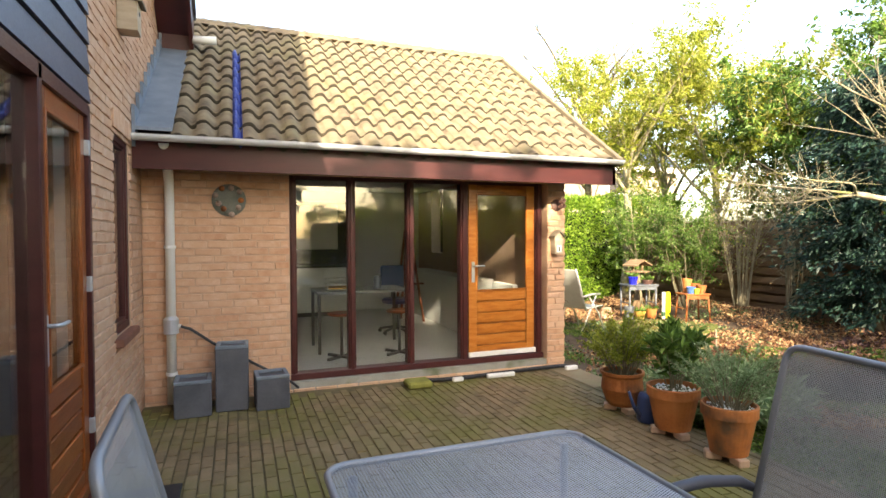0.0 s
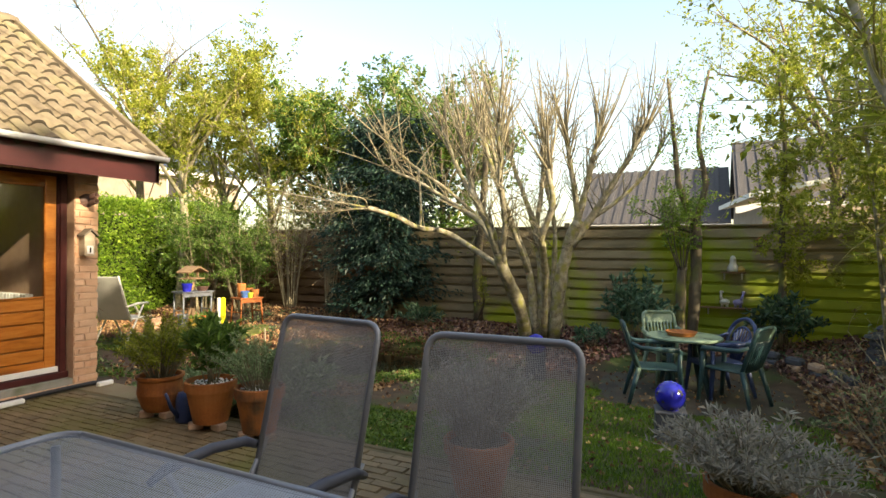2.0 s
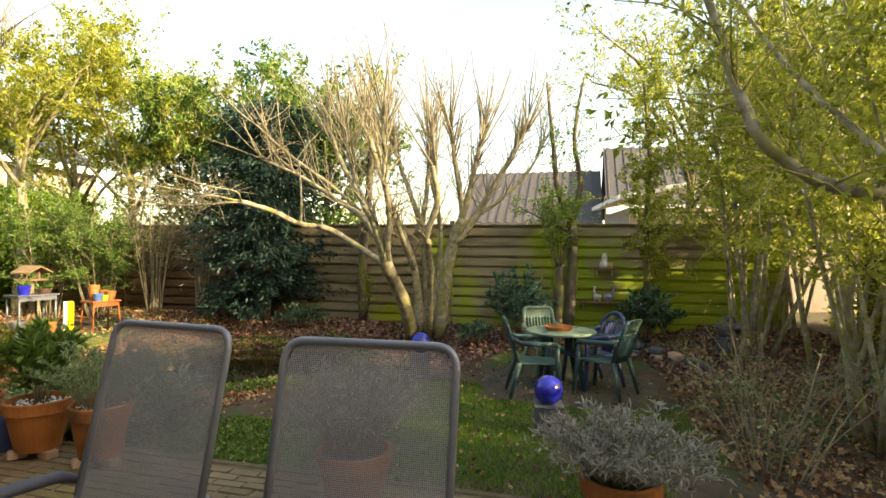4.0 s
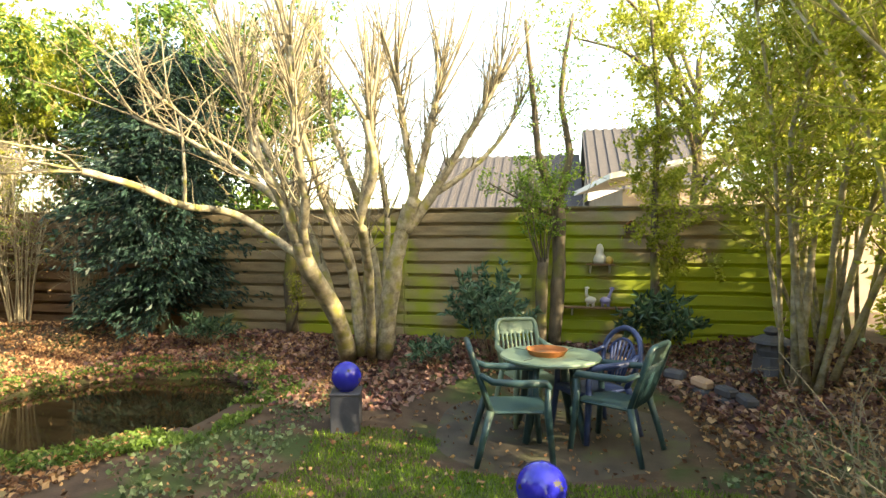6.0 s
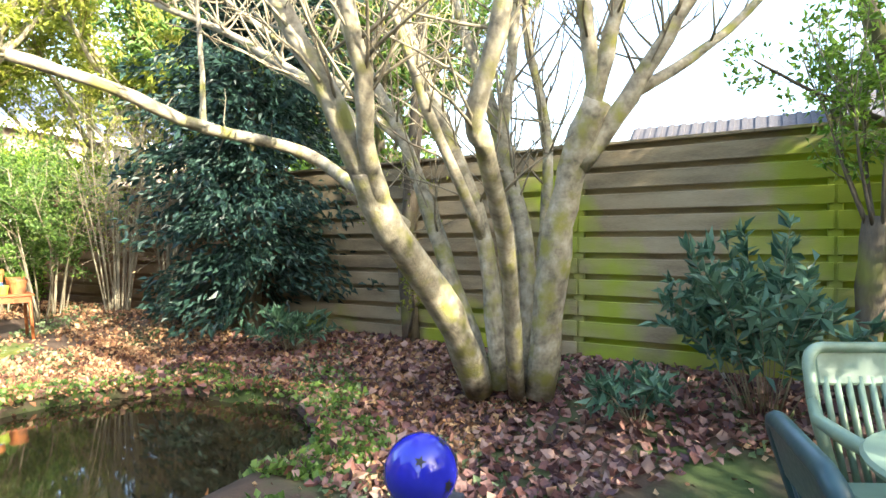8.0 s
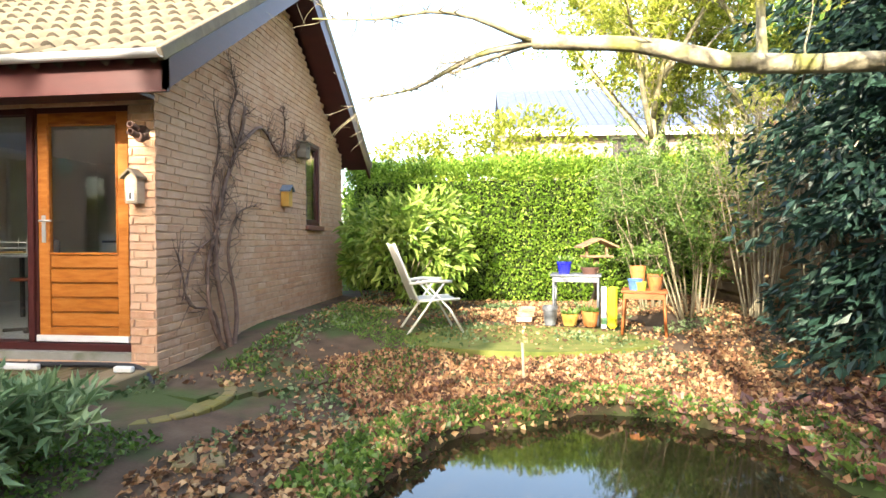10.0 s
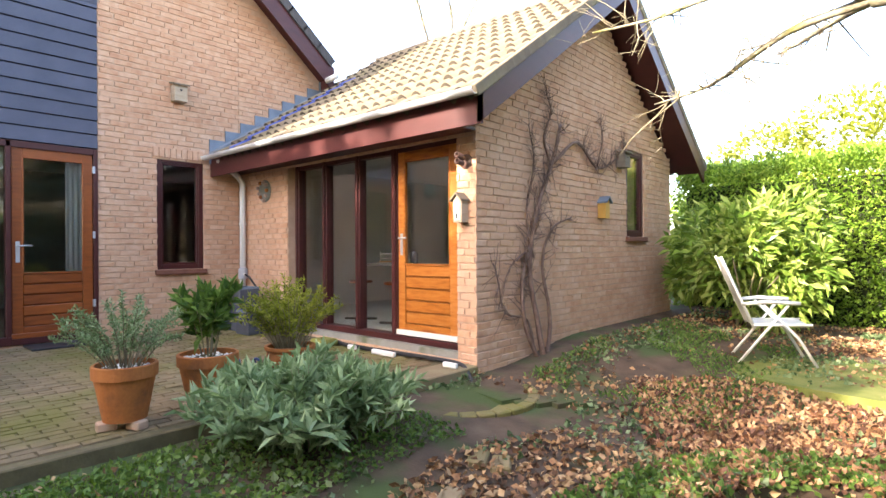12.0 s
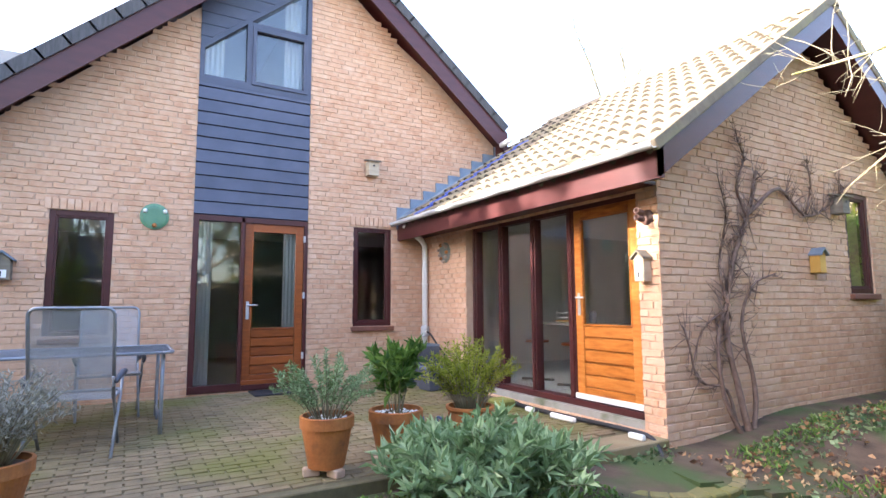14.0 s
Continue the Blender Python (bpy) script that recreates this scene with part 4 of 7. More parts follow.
def mesh_chair(at):
    """High-backed folding chair with a mesh sling; faces -x, its back at +x."""
    c = thing("patio_chair", "grey high-backed patio chair with woven mesh sling", "chair", at, group="chairs round the patio table")
    w = 0.275
    lp = rounded_path([(0.0, -w, 0.43), (0.175, -w, 1.13), (0.175, w, 1.13), (0.0, w, 0.43)], 0.07, 6)
    part("back_frame", tube(bmesh.new(), lp, 0.013, 8), frame_grey_mat, c, smooth=True)
    b = bmesh.new()
    ang = math.atan2(0.175, 0.70)
    length = 0.715
    outline = [(0.0, -w + 0.01), (0.0, w - 0.01), (length - 0.07, w - 0.01), (length - 0.02, w - 0.03), (length, w - 0.08), (length, -w + 0.08), (length - 0.02, -w + 0.03), (length - 0.07, -w + 0.01)]
    prism(b, outline, "z", -0.0012, 0.0012)
    part("back_sling", b, woven_mat, c, at=Matrix.Translation((0.0, 0, 0.43)) @ pose(0, 0, 0, 0, -math.degrees(math.pi / 2 - ang), 0))
    b = boxed(-0.44, 0.0, -w + 0.01, w - 0.01, 0.425, 0.428)
    part("seat_sling", b, woven_mat, c)
    part("seat_frame", tube(bmesh.new(), rounded_path([(0.0, -w, 0.43), (-0.45, -w, 0.44), (-0.45, w, 0.44), (0.0, w, 0.43)], 0.05), 0.013, 8), frame_grey_mat, c, smooth=True)
    for s in (-1, 1):
        part("armrest", tube(bmesh.new(), [(0.06, s * (w + 0.02), 0.56), (-0.02, s * (w + 0.035), 0.60), (-0.18, s * (w + 0.04), 0.615), (-0.38, s * (w + 0.03), 0.60), (-0.45, s * (w + 0.02), 0.57)], [0.016, 0.022, 0.024, 0.022, 0.015], 8), arm_mat, c, "dark blue-grey moulded armrest", smooth=True)
        part("front_leg", tube(bmesh.new(), [(-0.38, s * (w + 0.015), 0.58), (-0.30, s * (w + 0.015), 0.43), (0.12, s * (w + 0.015), 0.0)], 0.012, 8), frame_grey_mat, c, smooth=True)
        part("rear_leg", tube(bmesh.new(), [(0.07, s * w, 0.60), (-0.05, s * w, 0.40), (-0.40, s * w, 0.0)], 0.012, 8), frame_grey_mat, c, smooth=True)
    return c


ch = mesh_chair(pose(2.63, -4.39, 0, 0, 0, -6))
copy_thing(ch, pose(2.50, -5.25, 0, 0, 0, 3))
copy_thing(ch, pose(0.72, -4.20, 0, 0, 0, 183))


# ---- pots ----
def plant_pot(name, label, at, r, h, belly=False, pebbles=None, blocks=True, dark=False):
    p = thing(name, label, "plant pot", at, group="terracotta pots on the terrace edge")
    b0 = 0.055 if blocks else 0.0
    if belly:
        prof = [(0, b0), (r * 0.62, b0), (r * 0.78, b0 + h * 0.12), (r * 0.98, b0 + h * 0.5), (r * 0.93, b0 + h * 0.86), (r * 1.03, b0 + h * 0.93), (r * 1.03, b0 + h), (r * 0.90, b0 + h), (r * 0.86, b0 + h * 0.85), (0, b0 + h * 0.84)]
    else:
        prof = [(0, b0), (r * 0.66, b0), (r * 0.92, b0 + h * 0.76), (r * 0.99, b0 + h * 0.77), (r, b0 + h * 0.985), (r * 0.97, b0 + h), (r * 0.90, b0 + h), (r * 0.88, b0 + h * 0.88), (0, b0 + h * 0.87)]
    part("body", lathe(bmesh.new(), prof, 32), terracotta_mat, p, smooth=False)
    part("compost", lathe(bmesh.new(), [(0, b0 + h * 0.895), (r * 0.6, b0 + h * 0.89), (r * 0.875, b0 + h * 0.88)], 24), soil_mat, p)
    if pebbles is not None:
        so = Soup()
        for i in range(110):
            a, k = random.uniform(0, 6.28), r * 0.86 * math.sqrt(random.random())
            s = random.uniform(0.008, 0.015)
            c = Vector((k * math.cos(a), k * math.sin(a), b0 + h * 0.90))
            so.add([c + Vector((s, 0, 0)), c + Vector((0, s, 0)), c + Vector((-s, 0, 0)), c + Vector((0, -s, 0)), c + Vector((0, 0, s * 0.8))], [(0, 1, 4), (1, 2, 4), (2, 3, 4), (3, 0, 4)])
        pb = new("gravel", so.mesh("gravel", pebbles))
        pb.parent = p
        tagged(pb, "pale decorative pebbles", kind="stuff")
    if blocks:
        for a in (20, 140, 260):
            c, s = math.cos(radians(a)), math.sin(radians(a))
            part("block", boxed(-0.055, 0.055, -0.04, 0.04, 0, 0.055, 0.008, m=pose(r * 0.55 * c, r * 0.55 * s, 0, 0, 0, a)), mortar_mat, p, "mossy brick under the pot")
    return p


plant_pot("glazed_pot", "round-bellied orange glazed pot on small blocks", (4.02, -1.68, 0), 0.185, 0.30, belly=True)
plant_pot("plant_pot", "terracotta pot topped with white pebbles", (4.00, -2.31, 0), 0.20, 0.33, pebbles=white_mat)
plant_pot("plant_pot", "terracotta pot with dark stained foot and pebbles", (4.00, -2.83, 0), 0.185, 0.34, pebbles=white_mat)
plant_pot("plant_pot", "large terracotta pot with dry lavender", (3.90, -6.06, 0), 0.20, 0.33, blocks=False)
plant_pot("plant_pot", "large terracotta pot with withered lavender on the terrace", (3.90, -4.66, 0), 0.21, 0.32, blocks=False)
can = thing("watering_can", "dark blue-grey plastic watering can on the pavers", "watering can", (4.03, -2.0, 0))
part("body", lathe(bmesh.new(), [(0, 0), (0.085, 0), (0.095, 0.02), (0.085, 0.2), (0.07, 0.235), (0, 0.235)], 18), blue_plastic_mat, can, smooth=True)
part("spout", tube(bmesh.new(), [(-0.08, 0, 0.05), (-0.15, 0, 0.14), (-0.2, 0, 0.27)], [0.02, 0.015, 0.011], 8), blue_plastic_mat, can, smooth=True)
part("handle", tube(bmesh.new(), rounded_path([(0.05, 0, 0.22), (0.02, 0, 0.31), (0.12, 0, 0.30), (0.09, 0, 0.08)], 0.05), 0.011, 8), blue_plastic_mat, can, smooth=True)

# ---- plastic garden table and chairs ----
GT = Vector((8.27, -5.60))
gz = -0.315
gt = thing("garden_table", "round pale green plastic garden table, weathered", "table", (GT.x, GT.y, gz))
part("tabletop", lathe(bmesh.new(), [(0, 0.665), (0.37, 0.665), (0.435, 0.672), (0.445, 0.69), (0.435, 0.703), (0, 0.705)], 40), pale_green_plastic_mat, gt)
for i in range(4):
    a = radians(45 + 90 * i + 12)
    c, s = math.cos(a), math.sin(a)
    part("leg", tube(bmesh.new(), [(0.24 * c, 0.24 * s, 0.667), (0.27 * c, 0.27 * s, 0.3), (0.36 * c, 0.36 * s, 0.0)], [0.05, 0.042, 0.032], 10), green_plastic_mat, gt, smooth=True)
    part("slot", boxed(-0.06, 0.06, -0.006, 0.006, 0.7045, 0.7065, m=pose(0.33 * c, 0.33 * s, 0, 0, 0, math.degrees(a))), black_mat, gt)
dish = single("terracotta_dish", lathe(bmesh.new(), [(0, 0), (0.15, 0), (0.185, 0.05), (0.175, 0.052), (0.145, 0.012), (0, 0.012)], 32), terracotta_mat, "wide orange-red terracotta saucer on the garden table", "saucer", (GT.x - 0.02, GT.y + 0.03, gz + 0.7055))


def plastic_chair(at, mat, label, back="square"):
    """Moulded garden chair with slatted back; faces -x, back at +x."""
    c = thing("garden_chair", label, "chair", at, group="chairs round the garden table")
    part("seat", box(bmesh.new(), -0.44, 0.02, -0.21, 0.21, 0.39, 0.415, 0.012), mat, c)
    part("seat_edge", box(bmesh.new(), -0.455, -0.425, -0.215, 0.215, 0.35, 0.41, 0.012), mat, c)
    for s in (-1, 1):
        part("front_leg", tube(bmesh.new(), [(-0.42, s * 0.24, 0.63), (-0.42, s * 0.245, 0.40), (-0.46, s * 0.27, 0.0)], [0.022, 0.030, 0.024], 8), mat, c, smooth=True)
        part("rear_leg", tube(bmesh.new(), [(0.01, s * 0.21, 0.42), (0.07, s * 0.235, 0.2), (0.12, s * 0.25, 0.0)], [0.030, 0.027, 0.022], 8), mat, c, smooth=True)
        part("armrest", tube(bmesh.new(), [(0.09, s * 0.235, 0.70), (0.0, s * 0.27, 0.655), (-0.2, s * 0.285, 0.645), (-0.40, s * 0.265, 0.64), (-0.44, s * 0.24, 0.60)], [0.020, 0.026, 0.030, 0.030, 0.018], 8), mat, c, smooth=True)
    if back == "square":
        lp = rounded_path([(0.0, -0.20, 0.40), (0.10, -0.225, 0.68), (0.17, -0.21, 0.90), (0.17, 0.21, 0.90), (0.10, 0.225, 0.68), (0.0, 0.20, 0.40)], 0.07, 5)
    else:
        lp = [Vector((0.0, -0.19, 0.40)), Vector((0.08, -0.235, 0.6))] + [Vector((0.10 + 0.07 * math.sin(radians(a)), -0.25 * math.cos(radians(a)), 0.68 + 0.23 * math.sin(radians(a)))) for a in range(0, 181, 15)] + [Vector((0.08, 0.235, 0.6)), Vector((0.0, 0.19, 0.40))]
    part("back_frame", tube(bmesh.new(), lp, 0.024, 8), mat, c, smooth=True)
    if back == "square":
        part("top_rail", boxed(-0.012, 0.012, -0.19, 0.19, 0, 0.14, 0.008), mat, c, at=pose(0.132, 0, 0.755, 0, 17, 0))
        for i in range(8):
            y = -0.16 + 0.32 * i / 7
            part("slat", tube(bmesh.new(), [(0.02, y * 0.95, 0.41), (0.08, y, 0.60), (0.14, y, 0.79)], 0.013, 6), mat, c, smooth=True)
    else:
        part("inner_hoop", tube(bmesh.new(), [Vector((0.10 + 0.045 * math.sin(radians(a)), -0.17 * math.cos(radians(a)), 0.66 + 0.15 * math.sin(radians(a)))) for a in range(0, 181, 20)], 0.014, 6), mat, c, smooth=True)
        for i in range(7):
            a = radians(30 + 20 * i)
            part("slat", tube(bmesh.new(), [(0.02, -0.10 * math.cos(a), 0.42), (0.10 + 0.045 * math.sin(a), -0.17 * math.cos(a), 0.66 + 0.15 * math.sin(a))], 0.011, 6), mat, c, smooth=True)
    return c


plastic_chair(pose(8.84, -5.32, gz + 0.003, 0, 0, 28), pale_green_plastic_mat, "pale green plastic garden chair with slatted back", "square")
plastic_chair(pose(7.64, -5.13, gz + 0.003, 0, 0, 103), green_plastic_mat, "dark green plastic garden chair pulled up to the table", "square")
plastic_chair(pose(7.90, -6.30, gz + 0.003, 0, 0, -118), green_plastic_mat, "dark green plastic garden chair facing the table", "square")
plastic_chair(pose(8.49, -6.15, gz + 0.003, 0, 0, -58), blue_plastic_mat, "dark blue plastic garden chair with arched back", "arch")


# ---- glazed balls on pedestals ----
def garden_ball(at, r, w, h, label):
    p = thing("pedestal", "square slate-grey pedestal on the lawn", "pedestal", at, group="pedestals with glazed balls")
    part("body", boxed(-w / 2, w / 2, -w / 2, w / 2, 0, h, 0.008), slate_mat, p)
    part("cap", boxed(-w / 2 - 0.006, w / 2 + 0.006, -w / 2 - 0.006, w / 2 + 0.006, h + 0.001, h + 0.025, 0.006), slate_mat, p)
    b = thing("glazed_ball", label, "garden ball", at @ pose(0, 0, h + 0.022), group="cobalt glazed balls")
    bm = bmesh.new()
    bmesh.ops.create_uvsphere(bm, u_segments=32, v_segments=20, radius=r, matrix=Matrix.Translation((0, 0, r * 0.93)))
    part("ball", bm, cobalt_mat, b, smooth=True)
    part("foot", lathe(bmesh.new(), [(0, 0), (r * 0.5, 0), (r * 0.55, 0.02), (0, 0.02)], 20), cobalt_mat, b)
    for i in range(14):
        d = rnd_dir()
        d.z = d.z * 0.8
        d.normalize()
        q = d.to_track_quat("Z", "Y").to_matrix().to_4x4()
        bm = bmesh.new()
        vs = []
        for k in range(10):
            a = math.pi * k / 5
            rr = 0.022 if k % 2 == 0 else 0.009
            vs.append(bm.verts.new((rr * math.cos(a), rr * math.sin(a), 0)))
        bm.faces.new(vs)
        part("star", bm, black_mat, b, "small star-shaped opening", at=Matrix.Translation(Vector((0, 0, r * 0.93)) + d * (r + 0.0015)) @ q)
    return p


garden_ball(pose(7.84, -3.85, -0.26, 0, 0, 15), 0.132, 0.25, 0.32, "shiny cobalt-blue ceramic ball with star openings")
garden_ball(pose(6.08, -5.58, -0.27, 0, 0, 8), 0.130, 0.25, 0.29, "shiny cobalt-blue ceramic ball on its pedestal")

# ---- fence ----
FX = 10.95
fence = thing("fence", "horizontal board fence, green with algae in places", "fence", (0, 0, 0), kind="structure")
for i, y in enumerate([-9.0 + 1.83 * k for k in range(9)]):
    part("post", boxed(FX - 0.03, FX + 0.06, y - 0.045, y + 0.045, -0.1, 1.93, 0.006), wood_fence_mat if y < 0 else fence_brown_mat, fence)
    for k in range(10):
        z = 0.02 + 0.182 * k
        part("board", boxed(FX - 0.05, FX - 0.03, y + 0.01, y + 1.82, z, z + 0.132, 0.004), wood_fence_mat if y < -0.5 else fence_brown_mat, fence)
        part("board", boxed(FX + 0.028, FX + 0.046, y + 0.01, y + 1.82, z + 0.10, z + 0.215, 0.004), wood_fence_mat if y < -0.5 else fence_brown_mat, fence)
    if i < 9:
        part("capping", boxed(FX - 0.05, FX + 0.04, y - 0.0, y + 1.83, 1.845, 1.868), wood_fence_mat, fence)


def shelf(y0, y1, z):
    s = thing("wall_shelf", "small dark wooden shelf fixed to the fence", "shelf", (FX - 0.07, (y0 + y1) / 2, z))
    w = (y1 - y0) / 2
    part("board", boxed(-0.17, 0.0, -w, w, -0.02, 0.0, 0.003), fence_brown_mat, s)
    for y in (-w * 0.7, w * 0.7):
        part("bracket", prism(bmesh.new(), [(0.0, -0.02), (-0.12, -0.02), (0.0, -0.13)], "y", y - 0.012, y + 0.012), white_mat, s, "white bracket")
    return s


shelf(-6.40, -6.04, 1.10)
shelf(-6.62, -5.73, 0.53)
cream = material("cream_ceramic", [(0.6, 0.55, 0.45), (0.75, 0.72, 0.62)], scale=5, rough=0.35, bump=0.1)
lilac = material("lilac_ceramic", [(0.22, 0.2, 0.42), (0.4, 0.37, 0.58)], scale=5, rough=0.35, bump=0.1)
ochre = material("ochre_ceramic", [(0.45, 0.27, 0.05), (0.62, 0.42, 0.12)], scale=6, rough=0.4, bump=0.2)


def long_neck_bird(label, at, mat, lean):
    bm = bmesh.new()
    bmesh.ops.create_uvsphere(bm, u_segments=14, v_segments=10, radius=0.055, matrix=pose(0, 0, 0.085) @ Matrix.Diagonal((1.0, 1.35, 0.9, 1)))
    tube(bm, [(0, 0.03, 0.10), (0, 0.055 + lean * 0.2, 0.17), (0, 0.05 + lean, 0.235)], [0.028, 0.02, 0.018], 8)
    bmesh.ops.create_uvsphere(bm, u_segments=10, v_segments=8, radius=0.024, matrix=pose(0, 0.045 + lean * 1.2, 0.245) @ Matrix.Diagonal((0.8, 1.4, 0.8, 1)))
    for y in (-0.035, 0.035):
        tube(bm, [(0, y, 0.08), (0, y, 0.0)], 0.02, 8)
    single("bird_figurine", bm, mat, label, "figurine", at, smooth=True)


long_neck_bird("white ceramic long-necked bird on the fence shelf", pose(FX - 0.15, -6.10, 0.531), cream, 0.0)
long_neck_bird("lilac ceramic long-necked bird on the fence shelf", pose(FX - 0.15, -6.29, 0.531, 0, 0, 180), lilac, 0.03)
bm = bmesh.new()
lathe(bm, [(0, 0), (0.075, 0), (0.09, 0.04), (0.07, 0.1), (0.045, 0.14), (0.05, 0.19), (0.03, 0.25), (0, 0.265)], 16)
single("hen_figurine", bm, cream, "cream and ochre ceramic hen on the upper shelf", "figurine", (FX - 0.15, -6.215, 1.101), smooth=True)
bm = bmesh.new()
lathe(bm, [(0, 0), (0.05, 0), (0.06, 0.05), (0.03, 0.09), (0, 0.1)], 14)
single("chick_figurine", bm, ochre, "small ochre ceramic chick on the upper shelf", "figurine", (FX - 0.16, -6.33, 1.101), smooth=True)
nb = nest_box("nest_box", "small red-brown birdhouse hung on the fence", pose(FX - 0.065, -6.60, 1.50, 0, 0, -90), 0.12, 0.09, 0.09, brown_cer, terracotta_mat, True)
lan = thing("stone_lantern", "dark stone pagoda lantern in the bed", "garden lantern", (9.72, -7.90, ground_z(9.72, -7.90) - 0.01))
for nm, prof in (("base", [(0, 0), (0.19, 0), (0.17, 0.2), (0, 0.2)]), ("drum", [(0, 0.201), (0.13, 0.201), (0.15, 0.26), (0.13, 0.34), (0, 0.34)]), ("roof", [(0, 0.341), (0.21, 0.341), (0.19, 0.37), (0.09, 0.42), (0, 0.42)]), ("finial", [(0, 0.421), (0.05, 0.421), (0.08, 0.46), (0.05, 0.5), (0, 0.52)])):
    part(nm, lathe(bmesh.new(), prof, 16), slate_mat, lan)

# ---- seating corner by the hedge ----
L = thing("lounge_chair", "white folding lounge chair with pale woven seat", "chair", pose(6.35, 2.43, -0.085, 0, 0, 21))
seat_mat = material("pale_sling", [(0.42, 0.42, 0.38), (0.55, 0.55, 0.5)], scale=5, rough=0.7, bump=0.2)
part("backrest", boxed(-0.012, 0.012, -0.24, 0.24, 0.0, 0.72, 0.006), seat_mat, L, at=pose(-0.10, 0, 0.40, 0, -22, 0))
part("seat", boxed(-0.10, 0.40, -0.24, 0.24, 0.385, 0.41, 0.006), seat_mat, L)
for s in (-1, 1):
    y = s * 0.255
    part("back_rail", tube(bmesh.new(), [(-0.08, y, 0.36), (-0.38, y, 1.08)], 0.014, 8), white_mat, L, smooth=True)
    part("seat_rail", tube(bmesh.new(), [(-0.10, y, 0.39), (0.42, y, 0.41)], 0.013, 8), white_mat, L, smooth=True)
    part("rear_leg", tube(bmesh.new(), [(0.22, y, 0.60), (0.0, y, 0.30), (-0.22, y, 0.0)], 0.014, 8), white_mat, L, smooth=True)
    part("front_leg", tube(bmesh.new(), [(0.0, y, 0.60), (0.30, y, 0.28), (0.46, y, 0.0)], 0.014, 8), white_mat, L, smooth=True)
    part("armrest", tube(bmesh.new(), [(-0.20, y * 1.04, 0.60), (0.05, y * 1.06, 0.63), (0.32, y * 1.04, 0.62)], [0.018, 0.022, 0.018], 8), white_mat, L, smooth=True)

steel_mat = material("galvanised_steel", [(0.13, 0.14, 0.17), (0.24, 0.26, 0.29)], scale=7, rough=0.5, metal=0.5, bump=0.1)
yz = -0.075


def plant_stand(at, w, d, h, mat, label, splay=0.0):
    s = thing("plant_table", label, "table", at)
    part("top", boxed(-w / 2, w / 2, -d / 2, d / 2, h - 0.03, h, 0.005), mat, s)
    for sx in (-1, 1):
        for sy in (-1, 1):
            part("leg", tube(bmesh.new(), [(sx * (w / 2 - 0.04), sy * (d / 2 - 0.04), h - 0.03), (sx * (w / 2 - 0.04 + splay), sy * (d / 2 - 0.04 + splay), 0)], 0.017, 6), mat, s, smooth=True)
        part("crossbar", tube(bmesh.new(), [(sx * (w / 2 - 0.04 + splay * 0.5), -d / 2 + 0.04, h * 0.45), (sx * (w / 2 - 0.04 + splay * 0.5), d / 2 - 0.04, h * 0.45)], 0.011, 6), mat, s)
    part("rail", boxed(-w / 2 + 0.03, w / 2 - 0.03, -d / 2 + 0.02, -d / 2 + 0.035, h - 0.10, h - 0.035), mat, s)
    return s


plant_stand(pose(8.30, 3.15, yz, 0, 0, -10), 0.64, 0.42, 0.66, steel_mat, "grey metal plant table with a lattice top")
red_stain = material("red_stained_wood", [(0.25, 0.07, 0.02), (0.4, 0.13, 0.04)], scale=4, rough=0.6, bump=0.2, stretch=(1, 1, 5))
plant_stand(pose(9.00, 2.45, yz, 0, 0, -14), 0.50, 0.40, 0.52, red_stain, "small red-stained wooden plant stool", 0.03)


def small_pot(at, r, h, mat, label, plant=True):
    p = thing("flower_pot", label, "plant pot", at, group="small pots on the plant tables")
    part("body", lathe(bmesh.new(), [(0, 0), (r * 0.72, 0), (r * 0.93, h * 0.78), (r, h * 0.8), (r, h), (r * 0.88, h), (r * 0.84, h * 0.85), (0, h * 0.84)], 18), mat, p)
    if plant:
        so = Soup()
        for i in range(46):
            a = random.uniform(0, 6.28)
            b0 = Vector((r * 0.5 * math.cos(a), r * 0.5 * math.sin(a), h * 0.85))
            so.leaf(b0, Vector((math.cos(a) * 0.8, math.sin(a) * 0.8, random.uniform(0.4, 1.6))), random.uniform(0.05, 0.13), 0.4)
        o = new("foliage", so.mesh("foliage", privet_mat))
        o.parent = p
    return p


tz = yz + 0.66
small_pot(pose(8.14, 3.12, tz), 0.10, 0.16, cobalt_mat, "cobalt-blue glazed pot with a small plant")
small_pot(pose(8.46, 3.08, tz), 0.12, 0.09, brown_cer, "low brown bowl with small plants")
tz = yz + 0.52
lime = material("lime_glaze", [(0.3, 0.4, 0.04), (0.42, 0.52, 0.08)], scale=4, rough=0.3, bump=0.05)
skyblue = material("blue_glaze", [(0.05, 0.11, 0.32), (0.1, 0.2, 0.45)], scale=4, rough=0.25, bump=0.05)
small_pot(pose(8.88, 2.38, tz), 0.085, 0.13, skyblue, "blue glazed pot on the red stool", False)
small_pot(pose(8.93, 2.29, tz), 0.06, 0.10, lime, "lime-green pot on the red stool", False)
small_pot(pose(9.09, 2.33, tz), 0.09, 0.16, terracotta_mat, "terracotta pot on the red stool", False)
small_pot(pose(9.14, 2.53, tz), 0.09, 0.18, terracotta_mat, "terracotta pot with a sprig on the red stool")
small_pot(pose(8.95, 2.55, tz), 0.09, 0.27, terracotta_mat, "stacked terracotta pot on the red stool", False)
small_pot(pose(8.20, 2.98, yz), 0.11, 0.15, ochre, "ochre glazed pot under the metal table")
small_pot(pose(8.45, 2.95, yz), 0.11, 0.19, terracotta_mat, "terracotta pot under the metal table")
small_pot(pose(7.95, 3.0, yz), 0.10, 0.25, steel_mat, "galvanised metal pail beside the table", False)
